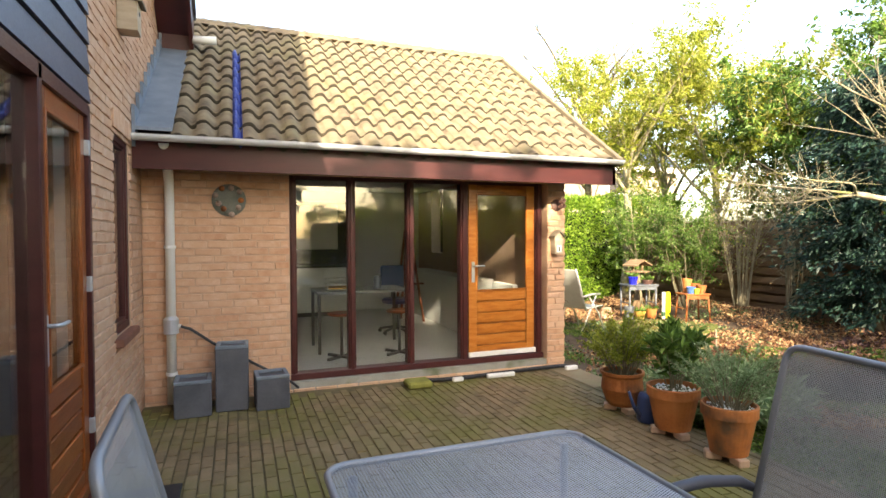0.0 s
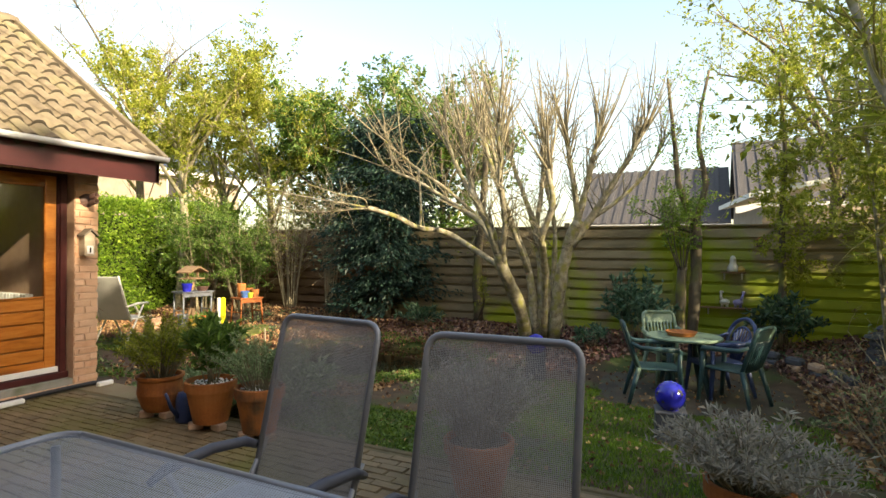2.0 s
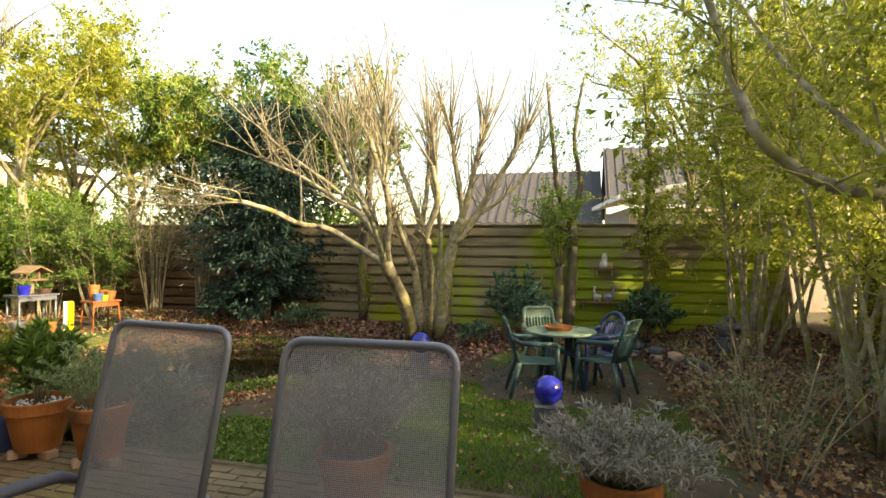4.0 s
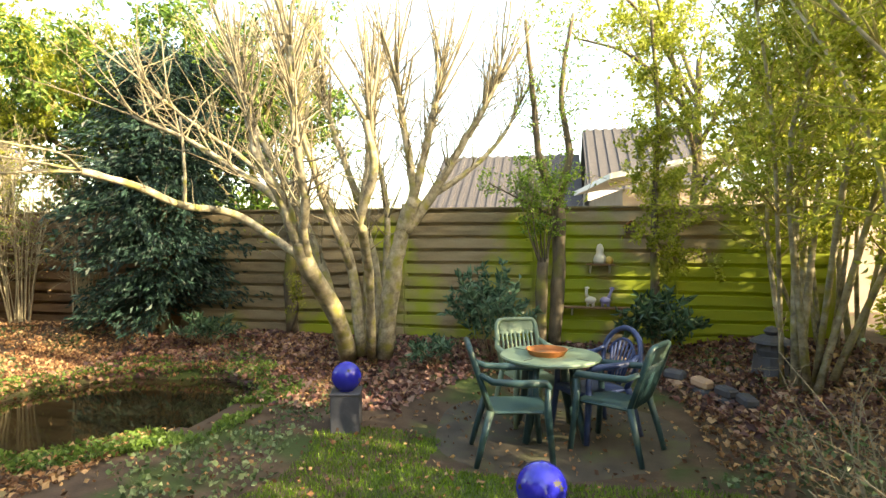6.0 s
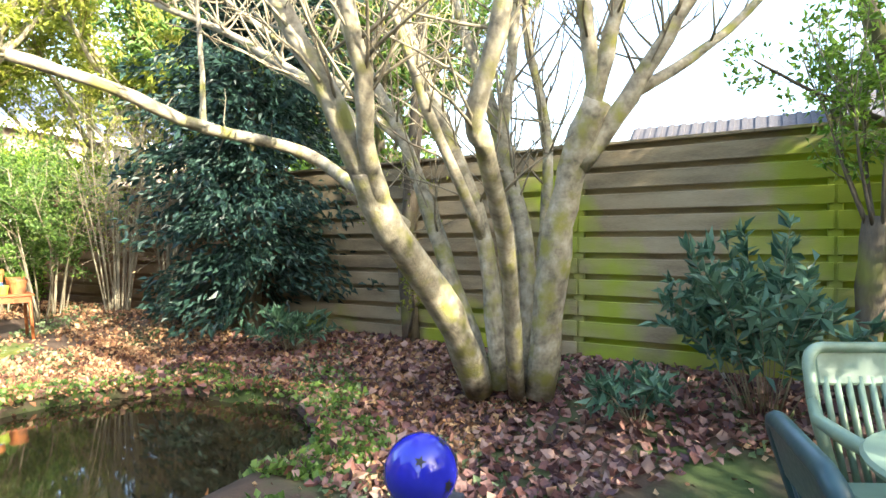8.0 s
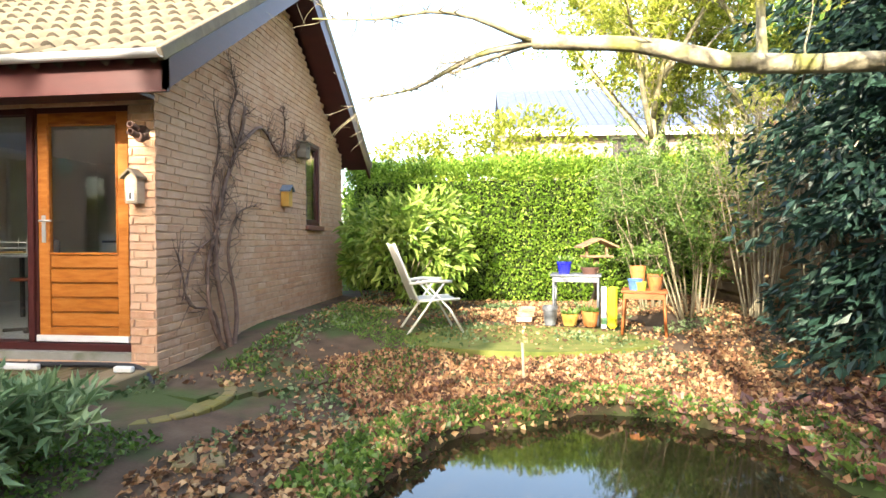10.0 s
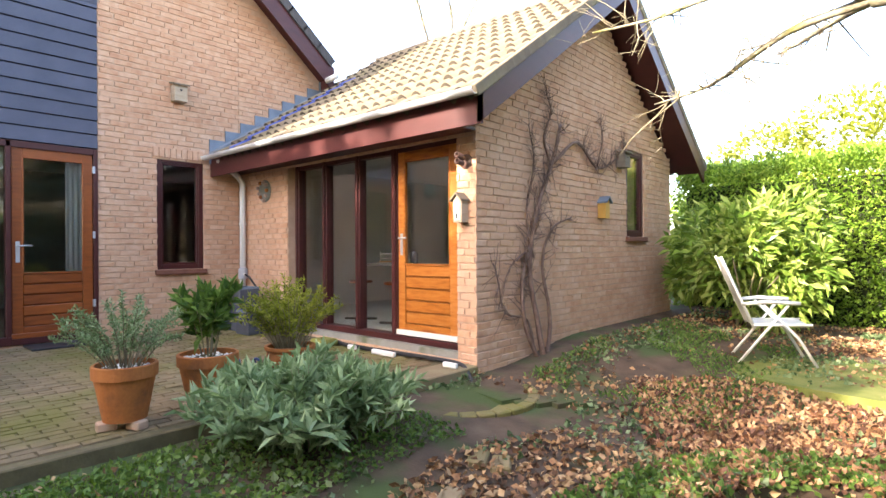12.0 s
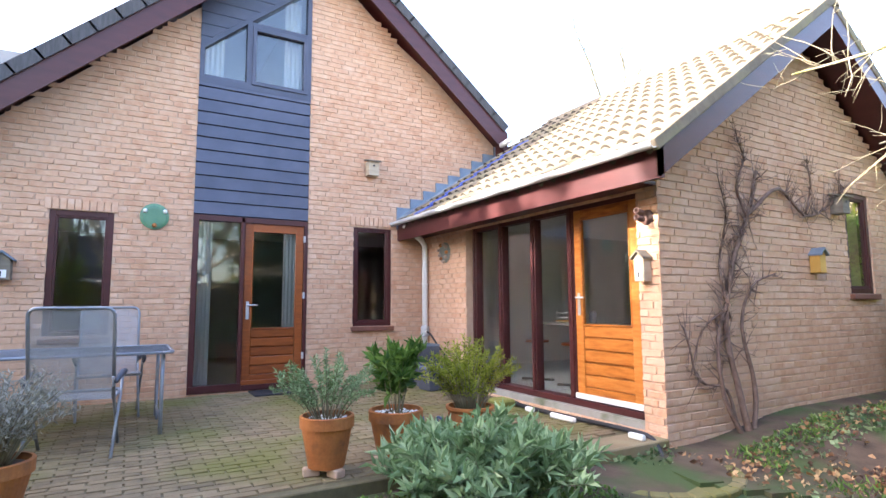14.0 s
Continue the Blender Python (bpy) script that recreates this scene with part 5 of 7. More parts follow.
for i in range(3):
    single("clay_brick", boxed(-0.105, 0.105, -0.05, 0.05, 0, 0.065, 0.006), brick_mat, "loose yellow-brown brick in a small stack", "brick", pose(7.62 + 0.02 * i, 3.25 + 0.03 * i, yz + 0.066 * i, 0, 0, 12 * i), group="stack of loose bricks")
bags = thing("compost_bag", "yellow and white plastic compost bag standing up", "bag", pose(8.66, 2.78, yz, 0, 0, 5))
yellow_pl = material("yellow_plastic", [(0.62, 0.5, 0.02), (0.75, 0.66, 0.05)], scale=5, rough=0.35, bump=0.3)
part("sack", boxed(-0.02, 0.09, -0.05, 0.05, 0, 0.52, 0.03), yellow_pl, bags, "crumpled yellow sack")
part("board", boxed(-0.10, -0.04, -0.02, 0.02, 0, 0.52, 0.006), white_mat, bags, "white panel with a green band")
part("band", boxed(-0.102, -0.038, -0.023, 0.022, 0.05, 0.14), green_ceramic, bags)
brown_wood = material("weathered_brown_wood", [(0.16, 0.10, 0.055), (0.30, 0.20, 0.12)], scale=5, rough=0.85, bump=0.3, stretch=(1, 1, 5))
bt = thing("bird_table", "rustic wooden bird table with bark roof", "bird table", pose(8.62, 3.55, yz, 0, 0, 10))
part("trunk", tube(bmesh.new(), [(0, 0, 0), (0.03, 0.01, 0.3), (-0.02, 0, 0.6), (0, 0, 0.86)], [0.05, 0.042, 0.045, 0.04], 8), brown_wood, bt, smooth=True)
part("strut", tube(bmesh.new(), [(-0.18, 0, 0.0), (0.0, 0, 0.42)], 0.03, 7), brown_wood, bt, smooth=True)
part("tray", boxed(-0.19, 0.19, -0.15, 0.15, 0.86, 0.89, 0.006), brown_wood, bt)
for sx in (-0.14, 0.14):
    part("post", boxed(sx - 0.014, sx + 0.014, -0.02, 0.02, 0.89, 1.02), brown_wood, bt)
part("roof", prism(bmesh.new(), [(-0.26, 0.99), (0, 1.10), (0.26, 0.99), (0.26, 1.015), (0, 1.13), (-0.26, 1.015)], "y", -0.17, 0.17), brown_wood, bt)
single("garden_stake", tube(bmesh.new(), [(7.55, 0.55, -0.16), (7.54, 0.56, 0.14)], 0.013, 7), pale_wood, "thin pale wooden stake in the bed", "stake")

# curved stoop and stepping stones beside the annex
stoop = thing("stoop", "half-round step of mossy bricks beside the terrace", "step", (0, 0, 0))
bm = bmesh.new()
pts = [(4.62 + 0.72 * math.cos(radians(a)), -0.50 + 0.66 * math.sin(radians(a))) for a in range(-100, 61, 10)] + [(4.40, 0.0)]
prism(bm, [(4.35, -1.13)] + pts, "z", -0.3, -0.135)
part("fill", bm, paver_mat, stoop)
for a in range(-95, 60, 11):
    part("edge_brick", boxed(-0.05, 0.05, -0.063, 0.063, -0.25, -0.115, 0.01, m=pose(4.62 + 0.73 * math.cos(radians(a)), -0.50 + 0.67 * math.sin(radians(a)), 0, 0, 0, a)), paver_mat, stoop)
for i, (x, y, r) in enumerate(((5.66, -1.42, 30), (5.79, -1.36, 34), (5.85, -1.9, 20), (6.05, -2.2, 40))):
    single("stepping_brick", boxed(-0.06, 0.06, -0.10, 0.10, -0.1, 0.035, 0.012), paver_mat, "mossy yellow brick set in the path", "brick", pose(x, y, ground_z(x, y), 0, 0, r), group="bricks set in the path")

# low edging of stacked stones behind the garden table
rr = random.Random(8)
for i in range(15):
    a = radians(-78 + 11.5 * i)
    x, y = 8.65 + 1.5 * math.cos(a) * 0.95, -5.75 + 1.72 * math.sin(a) * 1.0
    if y > -6.0 and x < 10.3:
        continue
    for k in range(2):
        bm = boxed(-0.11, 0.11, -0.07, 0.07, 0, 0.10, 0.025)
        single("edging_stone", bm, slate_mat if (i + k) % 3 else mortar_mat, "rough grey stone of the low bed edging", "stone", pose(x + 0.03 * k, y, ground_z(x, y) - 0.06 + 0.10 * k, rr.uniform(-4, 4), rr.uniform(-4, 4), math.degrees(a) + 90 + rr.uniform(-9, 9)), group="stones of the bed edging")

# ---- studio seen through the glazing ----
white_lam = material("white_laminate", [(0.66, 0.66, 0.63), (0.74, 0.74, 0.71)], scale=2, rough=0.35, bump=0.02)
dark_lam = material("dark_panel", [(0.03, 0.026, 0.024), (0.055, 0.048, 0.043)], scale=3, rough=0.5, bump=0.05)
single("back_panel", boxed(0.6, 2.9, 4.70, 4.755, 0.95, 2.2), dark_lam, "dark brown panelled wall above the counter", "wall panel")
cab = thing("base_cabinet", "long white base cabinet with dark worktop", "cabinet", (0.75, 4.35, 0.14))
part("body", boxed(0, 2.0, -0.25, 0.33, 0.08, 0.86, 0.004), white_lam, cab)
part("plinth", boxed(0.03, 1.97, -0.20, 0.33, 0, 0.078), dark_lam, cab)
part("worktop", boxed(-0.02, 2.02, -0.28, 0.34, 0.862, 0.90, 0.004), dark_lam, cab, "dark worktop")
for i in range(4):
    part("door", boxed(0.01 + 0.5 * i, 0.49 + 0.5 * i, -0.27, -0.252, 0.10, 0.84, 0.004), white_lam, cab)
single("wall_cupboard", boxed(1.55, 2.55, 4.42, 4.698, 1.32, 2.1, 0.006), white_lam, "white wall cupboard over the counter", "cupboard")
for i, (x, z, w, h) in enumerate(((0.78, 1.72, 0.42, 0.30), (0.72, 1.02, 0.55, 0.52))):
    fr = thing("picture_frame", "framed dark print against the studio wall", "picture", (x, 4.60 - 0.04 * i, z))
    part("frame", frame_ring(bmesh.new(), "x", 0, w, 0, h, 0.03, 0.0, 0.03), white_lam if i else steel_mat, fr)
    part("print", boxed(0.03, w - 0.03, 0.01, 0.016, 0.03, h - 0.03), dark_lam, fr)
wt = thing("work_table", "dark steel work table with a grey top", "table", (1.70, 0.95, 0.14))
part("tabletop", boxed(0, 1.15, 0, 0.65, 0.72, 0.75, 0.004), material("grey_top", [(0.2, 0.21, 0.21), (0.28, 0.29, 0.29)], rough=0.4), wt)
for x in (0.03, 1.12):
    for y in (0.03, 0.62):
        part("leg", boxed(x - 0.018, x + 0.018, y - 0.018, y + 0.018, 0, 0.719), dark_lam, wt)


def studio_stool(x, y):
    s = thing("studio_stool", "stool with round wooden seat and cross foot", "stool", (x, y, 0.14), group="stools at the work table")
    part("seat", lathe(bmesh.new(), [(0, 0.50), (0.155, 0.50), (0.16, 0.515), (0.15, 0.53), (0, 0.53)], 20), red_wood_mat, s)
    part("post", tube(bmesh.new(), [(0, 0, 0.03), (0, 0, 0.5)], [0.02, 0.014], 8), dark_lam, s, smooth=True)
    for a in (35, 125):
        part("foot", boxed(-0.22, 0.22, -0.02, 0.02, 0, 0.03, 0.005, m=pose(0, 0, 0, 0, 0, a)), dark_lam, s)


studio_stool(1.95, 0.72)
studio_stool(2.65, 0.72)
tray = thing("paper_tray", "stack of white wire letter trays with yellow folders", "letter tray", (1.85, 1.15, 0.892))
for i in range(3):
    part("tray", boxed(0, 0.36, 0, 0.26, 0.062 * i, 0.062 * i + 0.012, 0.003), white_lam, tray)
for a, b in ((0.005, 0.005), (0.345, 0.005), (0.005, 0.245), (0.345, 0.245)):
    part("upright", boxed(a, a + 0.01, b, b + 0.01, 0.012, 0.18), white_lam, tray)
part("folder", boxed(0.02, 0.34, -0.03, 0.24, 0.0125, 0.03), yellow_paint, tray, "ochre folder")
single("glass_jar", lathe(bmesh.new(), [(0, 0), (0.045, 0), (0.05, 0.14), (0.035, 0.12), (0.04, 0.16), (0, 0.165)], 16), steel_mat, "small grey jar on the work table", "jar", (2.5, 1.2, 0.892))
oc = thing("office_chair", "dark blue swivel office chair", "chair", (3.0, 2.1, 0.14))
part("seat", lathe(bmesh.new(), [(0, 0.44), (0.2, 0.44), (0.22, 0.48), (0.18, 0.51), (0, 0.515)], 18), blue_plastic_mat, oc)
part("backrest", boxed(-0.18, 0.18, 0.19, 0.24, 0.62, 0.98, 0.02), blue_plastic_mat, oc)
part("stem", tube(bmesh.new(), [(0, 0, 0.08), (0, 0, 0.44)], 0.025, 8), dark_lam, oc)
part("back_bar", tube(bmesh.new(), [(0, 0.1, 0.45), (0, 0.22, 0.5), (0, 0.22, 0.7)], 0.018, 8), dark_lam, oc)
for i in range(5):
    a = 2 * math.pi * i / 5
    part("foot", tube(bmesh.new(), [(0, 0, 0.09), (0.26 * math.cos(a), 0.26 * math.sin(a), 0.05)], 0.02, 6), dark_lam, oc)
    part("castor", lathe(bmesh.new(), [(0, -0.02), (0.025, -0.02), (0.025, 0.02), (0, 0.02)], 10, pose(0.26 * math.cos(a), 0.26 * math.sin(a), 0.025, 90)), dark_lam, oc)
ea = thing("easel", "brown wooden painting easel", "easel", (3.45, 2.9, 0.14))
for pts in (((-0.25, 0, 0), (-0.04, 0.1, 1.5)), ((0.25, 0, 0), (0.04, 0.1, 1.5)), ((0, 0.5, 0), (0, 0.12, 1.45))):
    part("leg", tube(bmesh.new(), pts, 0.022, 6), red_wood_mat, ea)
part("ledge", boxed(-0.24, 0.24, -0.04, 0.05, 0.62, 0.65), red_wood_mat, ea)
single("side_cabinet", boxed(3.84, 4.20, 1.3, 4.2, 0.142, 0.95, 0.006), white_lam, "long low white cupboard along the side wall", "cupboard")
rad = thing("radiator", "white panel radiator beside the door", "radiator", (4.10, 0.55, 0.33))
for i in range(10):
    part("fin", boxed(0, 0.08, 0.06 * i, 0.06 * i + 0.045, 0, 0.6, 0.006), white_lam, rad)
# curtains inside the main house
curt_mat = material("pale_blue_curtain", [(0.80, 0.85, 0.88), (0.88, 0.91, 0.93)], scale=3, rough=0.8, bump=0.1, stretch=(1, 1, 0.3))


def curtain(y0, y1, z0, z1, x):
    bm = bmesh.new()
    n = 30
    rows = []
    for z in (z0, z1):
        rows.append([bm.verts.new((x + 0.010 * math.sin(i * 0.8), y0 + (y1 - y0) * i / n, z)) for i in range(n + 1)])
    for i in range(n):
        bm.faces.new((rows[0][i], rows[0][i + 1], rows[1][i + 1], rows[1][i]))
    bmesh.ops.solidify(bm, geom=bm.faces[:], thickness=0.004)
    single("curtain", bm, curt_mat, "pale blue-white hanging curtain drawn aside", "curtain", smooth=True)


curtain(-3.28, -3.11, 0.125, 2.26, -0.085)
curtain(-2.17, -1.97, 0.11, 2.26, -0.10)
curtain(-3.28, -3.03, 4.17, 5.1, -0.2)
curtain(-2.2, -1.95, 4.17, 5.7, -0.2)
# ---- plants ----
def wander(p, d, length, steps, bend=0.25, up=0.0):
    """Points of a shoot that strays a little from its way."""
    pts = [Vector(p)]
    d = Vector(d).normalized()
    for i in range(steps):
        d = (d + rnd_dir() * bend + Vector((0, 0, up))).normalized()
        pts.append(pts[-1] + d * (length / steps))
    return pts


def taper(r0, r1, n):
    return [r0 + (r1 - r0) * i / max(1, n - 1) for i in range(n)]


def shoots(so, pts, n, length, r, up=0.5, sides=3, spread=1.0, sub=0, t0=0.2, tips=None):
    """Side shoots along a limb, with finer twigs on them."""
    for i in range(n):
        k = random.uniform(t0, 1.0) * (len(pts) - 1)
        j = min(int(k), len(pts) - 2)
        p = pts[j].lerp(pts[j + 1], k - j)
        axis = (pts[j + 1] - pts[j]).normalized()
        d = (rnd_dir(up) * spread + axis * 0.5).normalized()
        ln = length * random.uniform(0.4, 1.1)
        w = wander(p, d, ln, 4, 0.22, 0.06 * up)
        so.add(*tube_data(w, taper(r, r * 0.25, 5), sides))
        if tips is not None:
            tips.append(w)
        if sub:
            shoots(so, w, sub, length * 0.42, r * 0.45, up * 0.6, 3, spread, 0, 0.3, tips)


def smooth_line(pts, per=4):
    """A rounder line through a few points (Catmull-Rom)."""
    p = [Vector(q) for q in pts]
    p = [p[0] * 2 - p[1]] + p + [p[-1] * 2 - p[-2]]
    out = []
    for i in range(1, len(p) - 2):
        for k in range(per):
            t = k / per
            a, b, c, d = p[i - 1], p[i], p[i + 1], p[i + 2]
            out.append(0.5 * ((2 * b) + (c - a) * t + (2 * a - 5 * b + 4 * c - d) * t * t + (3 * b - a - 3 * c + d) * t ** 3))
    return out + [p[-2]]


class Tree:
    def __init__(self, name, label, base, mat, group="", off=(0, 0, 0)):
        self.off = Vector(off)
        self.base = Vector(base) + self.off
        self.top = thing(name, label, "tree", self.base, group)
        self.mat = mat
        self.twigs, self.tips = Soup(), []

    def limb(self, pts, r0, r1, n=0, length=0.8, r=0.011, up=0.8, sub=2, sides=9, name="limb", knots=True, brush=7):
        line = [q + self.off - self.base for q in smooth_line(pts)]
        if knots:
            line = [q + rnd_dir() * r0 * 0.12 for q in line]
        rad = [a * random.uniform(0.92, 1.10) for a in taper(r0, r1, len(line))]
        vs, fs = tube_data(line, rad, sides)
        o = new(name, raw(name, vs, fs, self.mat, True))
        o.parent = self.top
        if n:
            shoots(self.twigs, line, n, length, r, up, 4, 1.0, sub, 0.3, self.tips)
            if up > 0.6:
                d = (line[-1] - line[-4]).normalized() + Vector((0, 0, 0.5))
                for k in range(brush):
                    w = wander(line[-1 - k % 4], d + rnd_dir() * 0.6, length * random.uniform(0.8, 1.7), 5, 0.12, 0.05)
                    self.twigs.add(*tube_data(w, taper(max(r, r1 * 0.55), 0.003, 6), 5))
                    self.tips.append(w)
                    shoots(self.twigs, w, 4, length * 0.4, r * 0.5, 0.6, 3, 1.0, 0, 0.25, self.tips)
        return line

    def finish(self, twig_mat, leaves=0, leaf_mat=None, size=0.04, width=0.5, droop=0.0):
        if self.twigs.v:
            o = new("twig_growth", self.twigs.mesh("twig_growth", twig_mat, True))
            o.parent = self.top
            tagged(o, "fine bare twigs", kind="stuff")
        if leaves and self.tips:
            so = Soup()
            for i in range(leaves):
                w = random.choice(self.tips)
                k = random.uniform(0.2, 1) * (len(w) - 1)
                j = min(int(k), len(w) - 2)
                p = w[j].lerp(w[j + 1], k - j) + rnd_dir() * size * 0.8
                so.leaf(p, rnd_dir(0.2 - droop), size * random.uniform(0.6, 1.3), width)
            o = new("crown", so.mesh("crown", leaf_mat))
            o.parent = self.top


# many-stemmed pollarded tree in the bed
t = Tree("magnolia_tree", "many-stemmed bare pollarded tree with pale mossy bark", (9.88, -3.40, 0.0), bark_mat, off=(-0.04, 0.11, 0))
l1 = t.limb([(9.84, -3.22, -0.06), (9.32, -3.24, 0.56), (8.75, -3.20, 1.08), (8.5, -3.2, 1.40)], 0.108, 0.082, 0, sides=12)
t.limb([(8.75, -3.20, 1.08), (8.52, -3.19, 1.39), (8.30, -3.12, 1.79), (8.17, -2.96, 2.19), (8.14, -2.88, 2.51), (8.10, -2.78, 3.02)], 0.082, 0.028, 32, 0.9, brush=15)
t.limb([(8.70, -3.22, 1.15), (8.46, -3.27, 1.45), (8.28, -3.38, 1.81), (8.10, -3.38, 2.26), (8.00, -3.40, 2.63), (7.96, -3.40, 3.15)], 0.056, 0.026, 32, 0.9, brush=15)
t.limb([(8.70, -3.1, 1.46), (8.75, -2.8, 1.86), (8.95, -2.2, 2.2), (8.95, -1.7, 2.5), (8.7, -1.1, 2.8)], 0.055, 0.022, 24, 0.8)
low = t.limb([(8.95, -3.15, 1.12), (9.35, -2.25, 1.55), (9.25, -1.9, 1.74), (8.52, -1.88, 1.76), (8.05, -1.68, 1.93), (7.6, -1.5, 2.03)], 0.052, 0.034, 5, 0.35, 0.006, 0.3)
t.limb([(8.52, -1.88, 1.76), (8.50, -1.9, 2.1), (8.47, -1.87, 2.7)], 0.022, 0.012, 0, name="water_shoot")
t.limb([(7.6, -1.5, 2.03), (7.3, -1.45, 1.99), (6.9, -1.1, 1.93), (6.45, -0.65, 2.0)], 0.02, 0.005, 40, 0.45, 0.0042, 0.1)
t.limb([(7.6, -1.5, 2.03), (7.2, -1.7, 2.12), (6.8, -1.6, 2.15), (6.4, -1.4, 2.25)], 0.015, 0.004, 28, 0.4, 0.0036, 0.1)
t.limb([(7.6, -1.5, 2.03), (7.45, -1.15, 2.1), (7.2, -0.6, 2.2), (7.0, 0.0, 2.35)], 0.017, 0.005, 38, 0.45, 0.0042, 0.1)
t.limb([(9.93, -3.23, -0.05), (9.94, -2.93, 0.72), (9.92, -2.52, 1.78), (9.85, -1.97, 2.77), (9.84, -1.60, 3.65)], 0.078, 0.03, 36, 1.0, brush=15)
t.limb([(9.91, -3.35, -0.05), (9.83, -3.27, 1.01), (9.67, -2.95, 2.00), (9.52, -2.63, 3.00), (9.46, -2.46, 3.74)], 0.078, 0.03, 36, 1.0, brush=15)
t.limb([(9.97, -3.37, -0.05), (9.98, -3.42, 0.87), (10.03, -3.29, 1.81), (10.03, -2.96, 2.73), (10.04, -2.67, 3.59)], 0.070, 0.03, 36, 1.0, brush=15)
t.limb([(9.81, -3.52, -0.05), (9.30, -3.68, 0.90), (8.75, -3.80, 1.45), (8.57, -3.82, 1.61), (8.47, -4.01, 2.07), (8.40, -3.96, 2.55)], 0.055, 0.04, 12, 0.8)
t.limb([(10.01, -3.51, -0.05), (10.00, -3.52, 0.96), (9.95, -3.36, 1.69), (9.96, -3.43, 2.51), (9.97, -3.48, 3.43)], 0.070, 0.03, 36, 1.0, brush=15)
t.limb([(9.90, -3.66, -0.06), (9.77, -3.81, 0.96), (9.71, -3.95, 1.49), (9.64, -4.12, 1.91)], 0.105, 0.092)
t.limb([(9.68, -4.03, 1.70), (9.62, -4.10, 1.98), (9.53, -4.09, 2.31), (9.45, -4.03, 2.75), (9.38, -3.97, 3.30)], 0.062, 0.03, 32, 0.9, brush=15)
t.limb([(9.67, -4.04, 1.72), (9.62, -4.15, 2.05), (9.58, -4.27, 2.48), (9.54, -4.35, 2.83), (9.53, -4.48, 3.34)], 0.062, 0.03, 32, 0.9, brush=15)
t.limb([(9.71, -3.98, 1.50), (9.79, -4.28, 1.93), (9.87, -4.55, 2.40), (9.94, -4.83, 2.88), (10.01, -5.07, 3.34)], 0.068, 0.03, 36, 0.9, brush=15)
t.limb([(10.10, -3.47, -0.05), (10.23, -3.58, 1.12), (10.31, -3.55, 1.94), (10.26, -3.41, 2.66), (10.36, -3.40, 3.54)], 0.055, 0.024, 36, 1.0, brush=15)
t.limb([(9.93, -2.5, 1.8), (9.7, -1.9, 2.4), (9.3, -1.3, 2.9), (9.0, -0.8, 3.4)], 0.04, 0.015, 18, 0.9)
t.limb([(9.83, -3.27, 1.01), (9.3, -3.1, 1.9), (9.0, -3.0, 2.6), (8.9, -2.9, 3.3)], 0.045, 0.018, 16, 0.9)
t.limb([(9.79, -4.28, 1.93), (10.2, -4.7, 2.3), (10.5, -5.1, 2.8), (10.7, -5.3, 3.3)], 0.04, 0.016, 14, 0.8)
t.finish(twig_mat)

# two trunks by the fence, one cut to a stump with fresh shoots
t = Tree("fence_tree", "twin-trunked tree with shaggy bark and green sprays", (10.42, -5.55, 0.03), dark_bark_mat, off=(0.05, 0.05, 0))
t.limb([(10.40, -5.50, -0.05), (10.36, -5.52, 0.6), (10.34, -5.54, 1.18)], 0.082, 0.075, 0, name="stump")
for k in range(7):
    a = k * 0.9
    t.limb([(10.34 + 0.05 * math.cos(a), -5.54 + 0.05 * math.sin(a), 1.12), (10.30 + 0.12 * math.cos(a), -5.5 + 0.14 * math.sin(a), 1.5), (10.3 + 0.2 * math.cos(a), -5.5 + 0.26 * math.sin(a), 1.95)], 0.012, 0.005, 4, 0.4, 0.004, name="water_shoot")
t.limb([(10.46, -5.66, -0.05), (10.46, -5.74, 1.06), (10.44, -5.72, 1.85)], 0.088, 0.085)
t.limb([(10.44, -5.72, 1.85), (10.34, -5.48, 2.5), (10.3, -5.4, 3.3), (10.3, -5.3, 4.2)], 0.062, 0.02, 24, 0.8, 0.007, 0.4)
t.limb([(10.44, -5.72, 1.85), (10.46, -5.86, 2.5), (10.42, -5.75, 3.3), (10.5, -5.9, 4.3)], 0.058, 0.02, 24, 0.8, 0.007, 0.4)
t.limb([(10.44, -5.70, 1.7), (10.2, -5.2, 1.95), (9.9, -4.9, 2.1)], 0.02, 0.006, 10, 0.5, 0.004, 0.4)
t.finish(twig_mat, 3600, hedge_mat, 0.055, 0.45)
t = Tree("slender_tree", "slender tree trunk wound with ivy near the fence", (10.70, -6.92, 0.05), dark_bark_mat)
t.limb([(10.70, -6.92, -0.05), (10.66, -6.88, 1.0), (10.6, -6.86, 1.9), (10.62, -6.9, 3.0), (10.6, -6.8, 4.2)], 0.065, 0.02, 44, 0.9, 0.007, 0.3)
t.finish(yellow_twig_mat, 7500, yellow_leaf_mat, 0.06, 0.5)
t = Tree("ivy_post_tree", "short mossy trunk beside the fence", (10.86, -1.80, 0.0), dark_bark_mat)
t.limb([(10.86, -1.80, -0.05), (10.84, -1.78, 1.1), (10.86, -1.9, 2.6), (10.9, -1.9, 4.3)], 0.10, 0.05, 40, 0.8, 0.008, 0.3)
t.limb([(10.80, -1.80, 0.05), (10.6, -2.0, 0.35), (10.5, -2.05, 0.6)], 0.025, 0.008, 6, 0.3, 0.004)
t.finish(twig_mat, 900, yellow_leaf_mat, 0.05, 0.45)


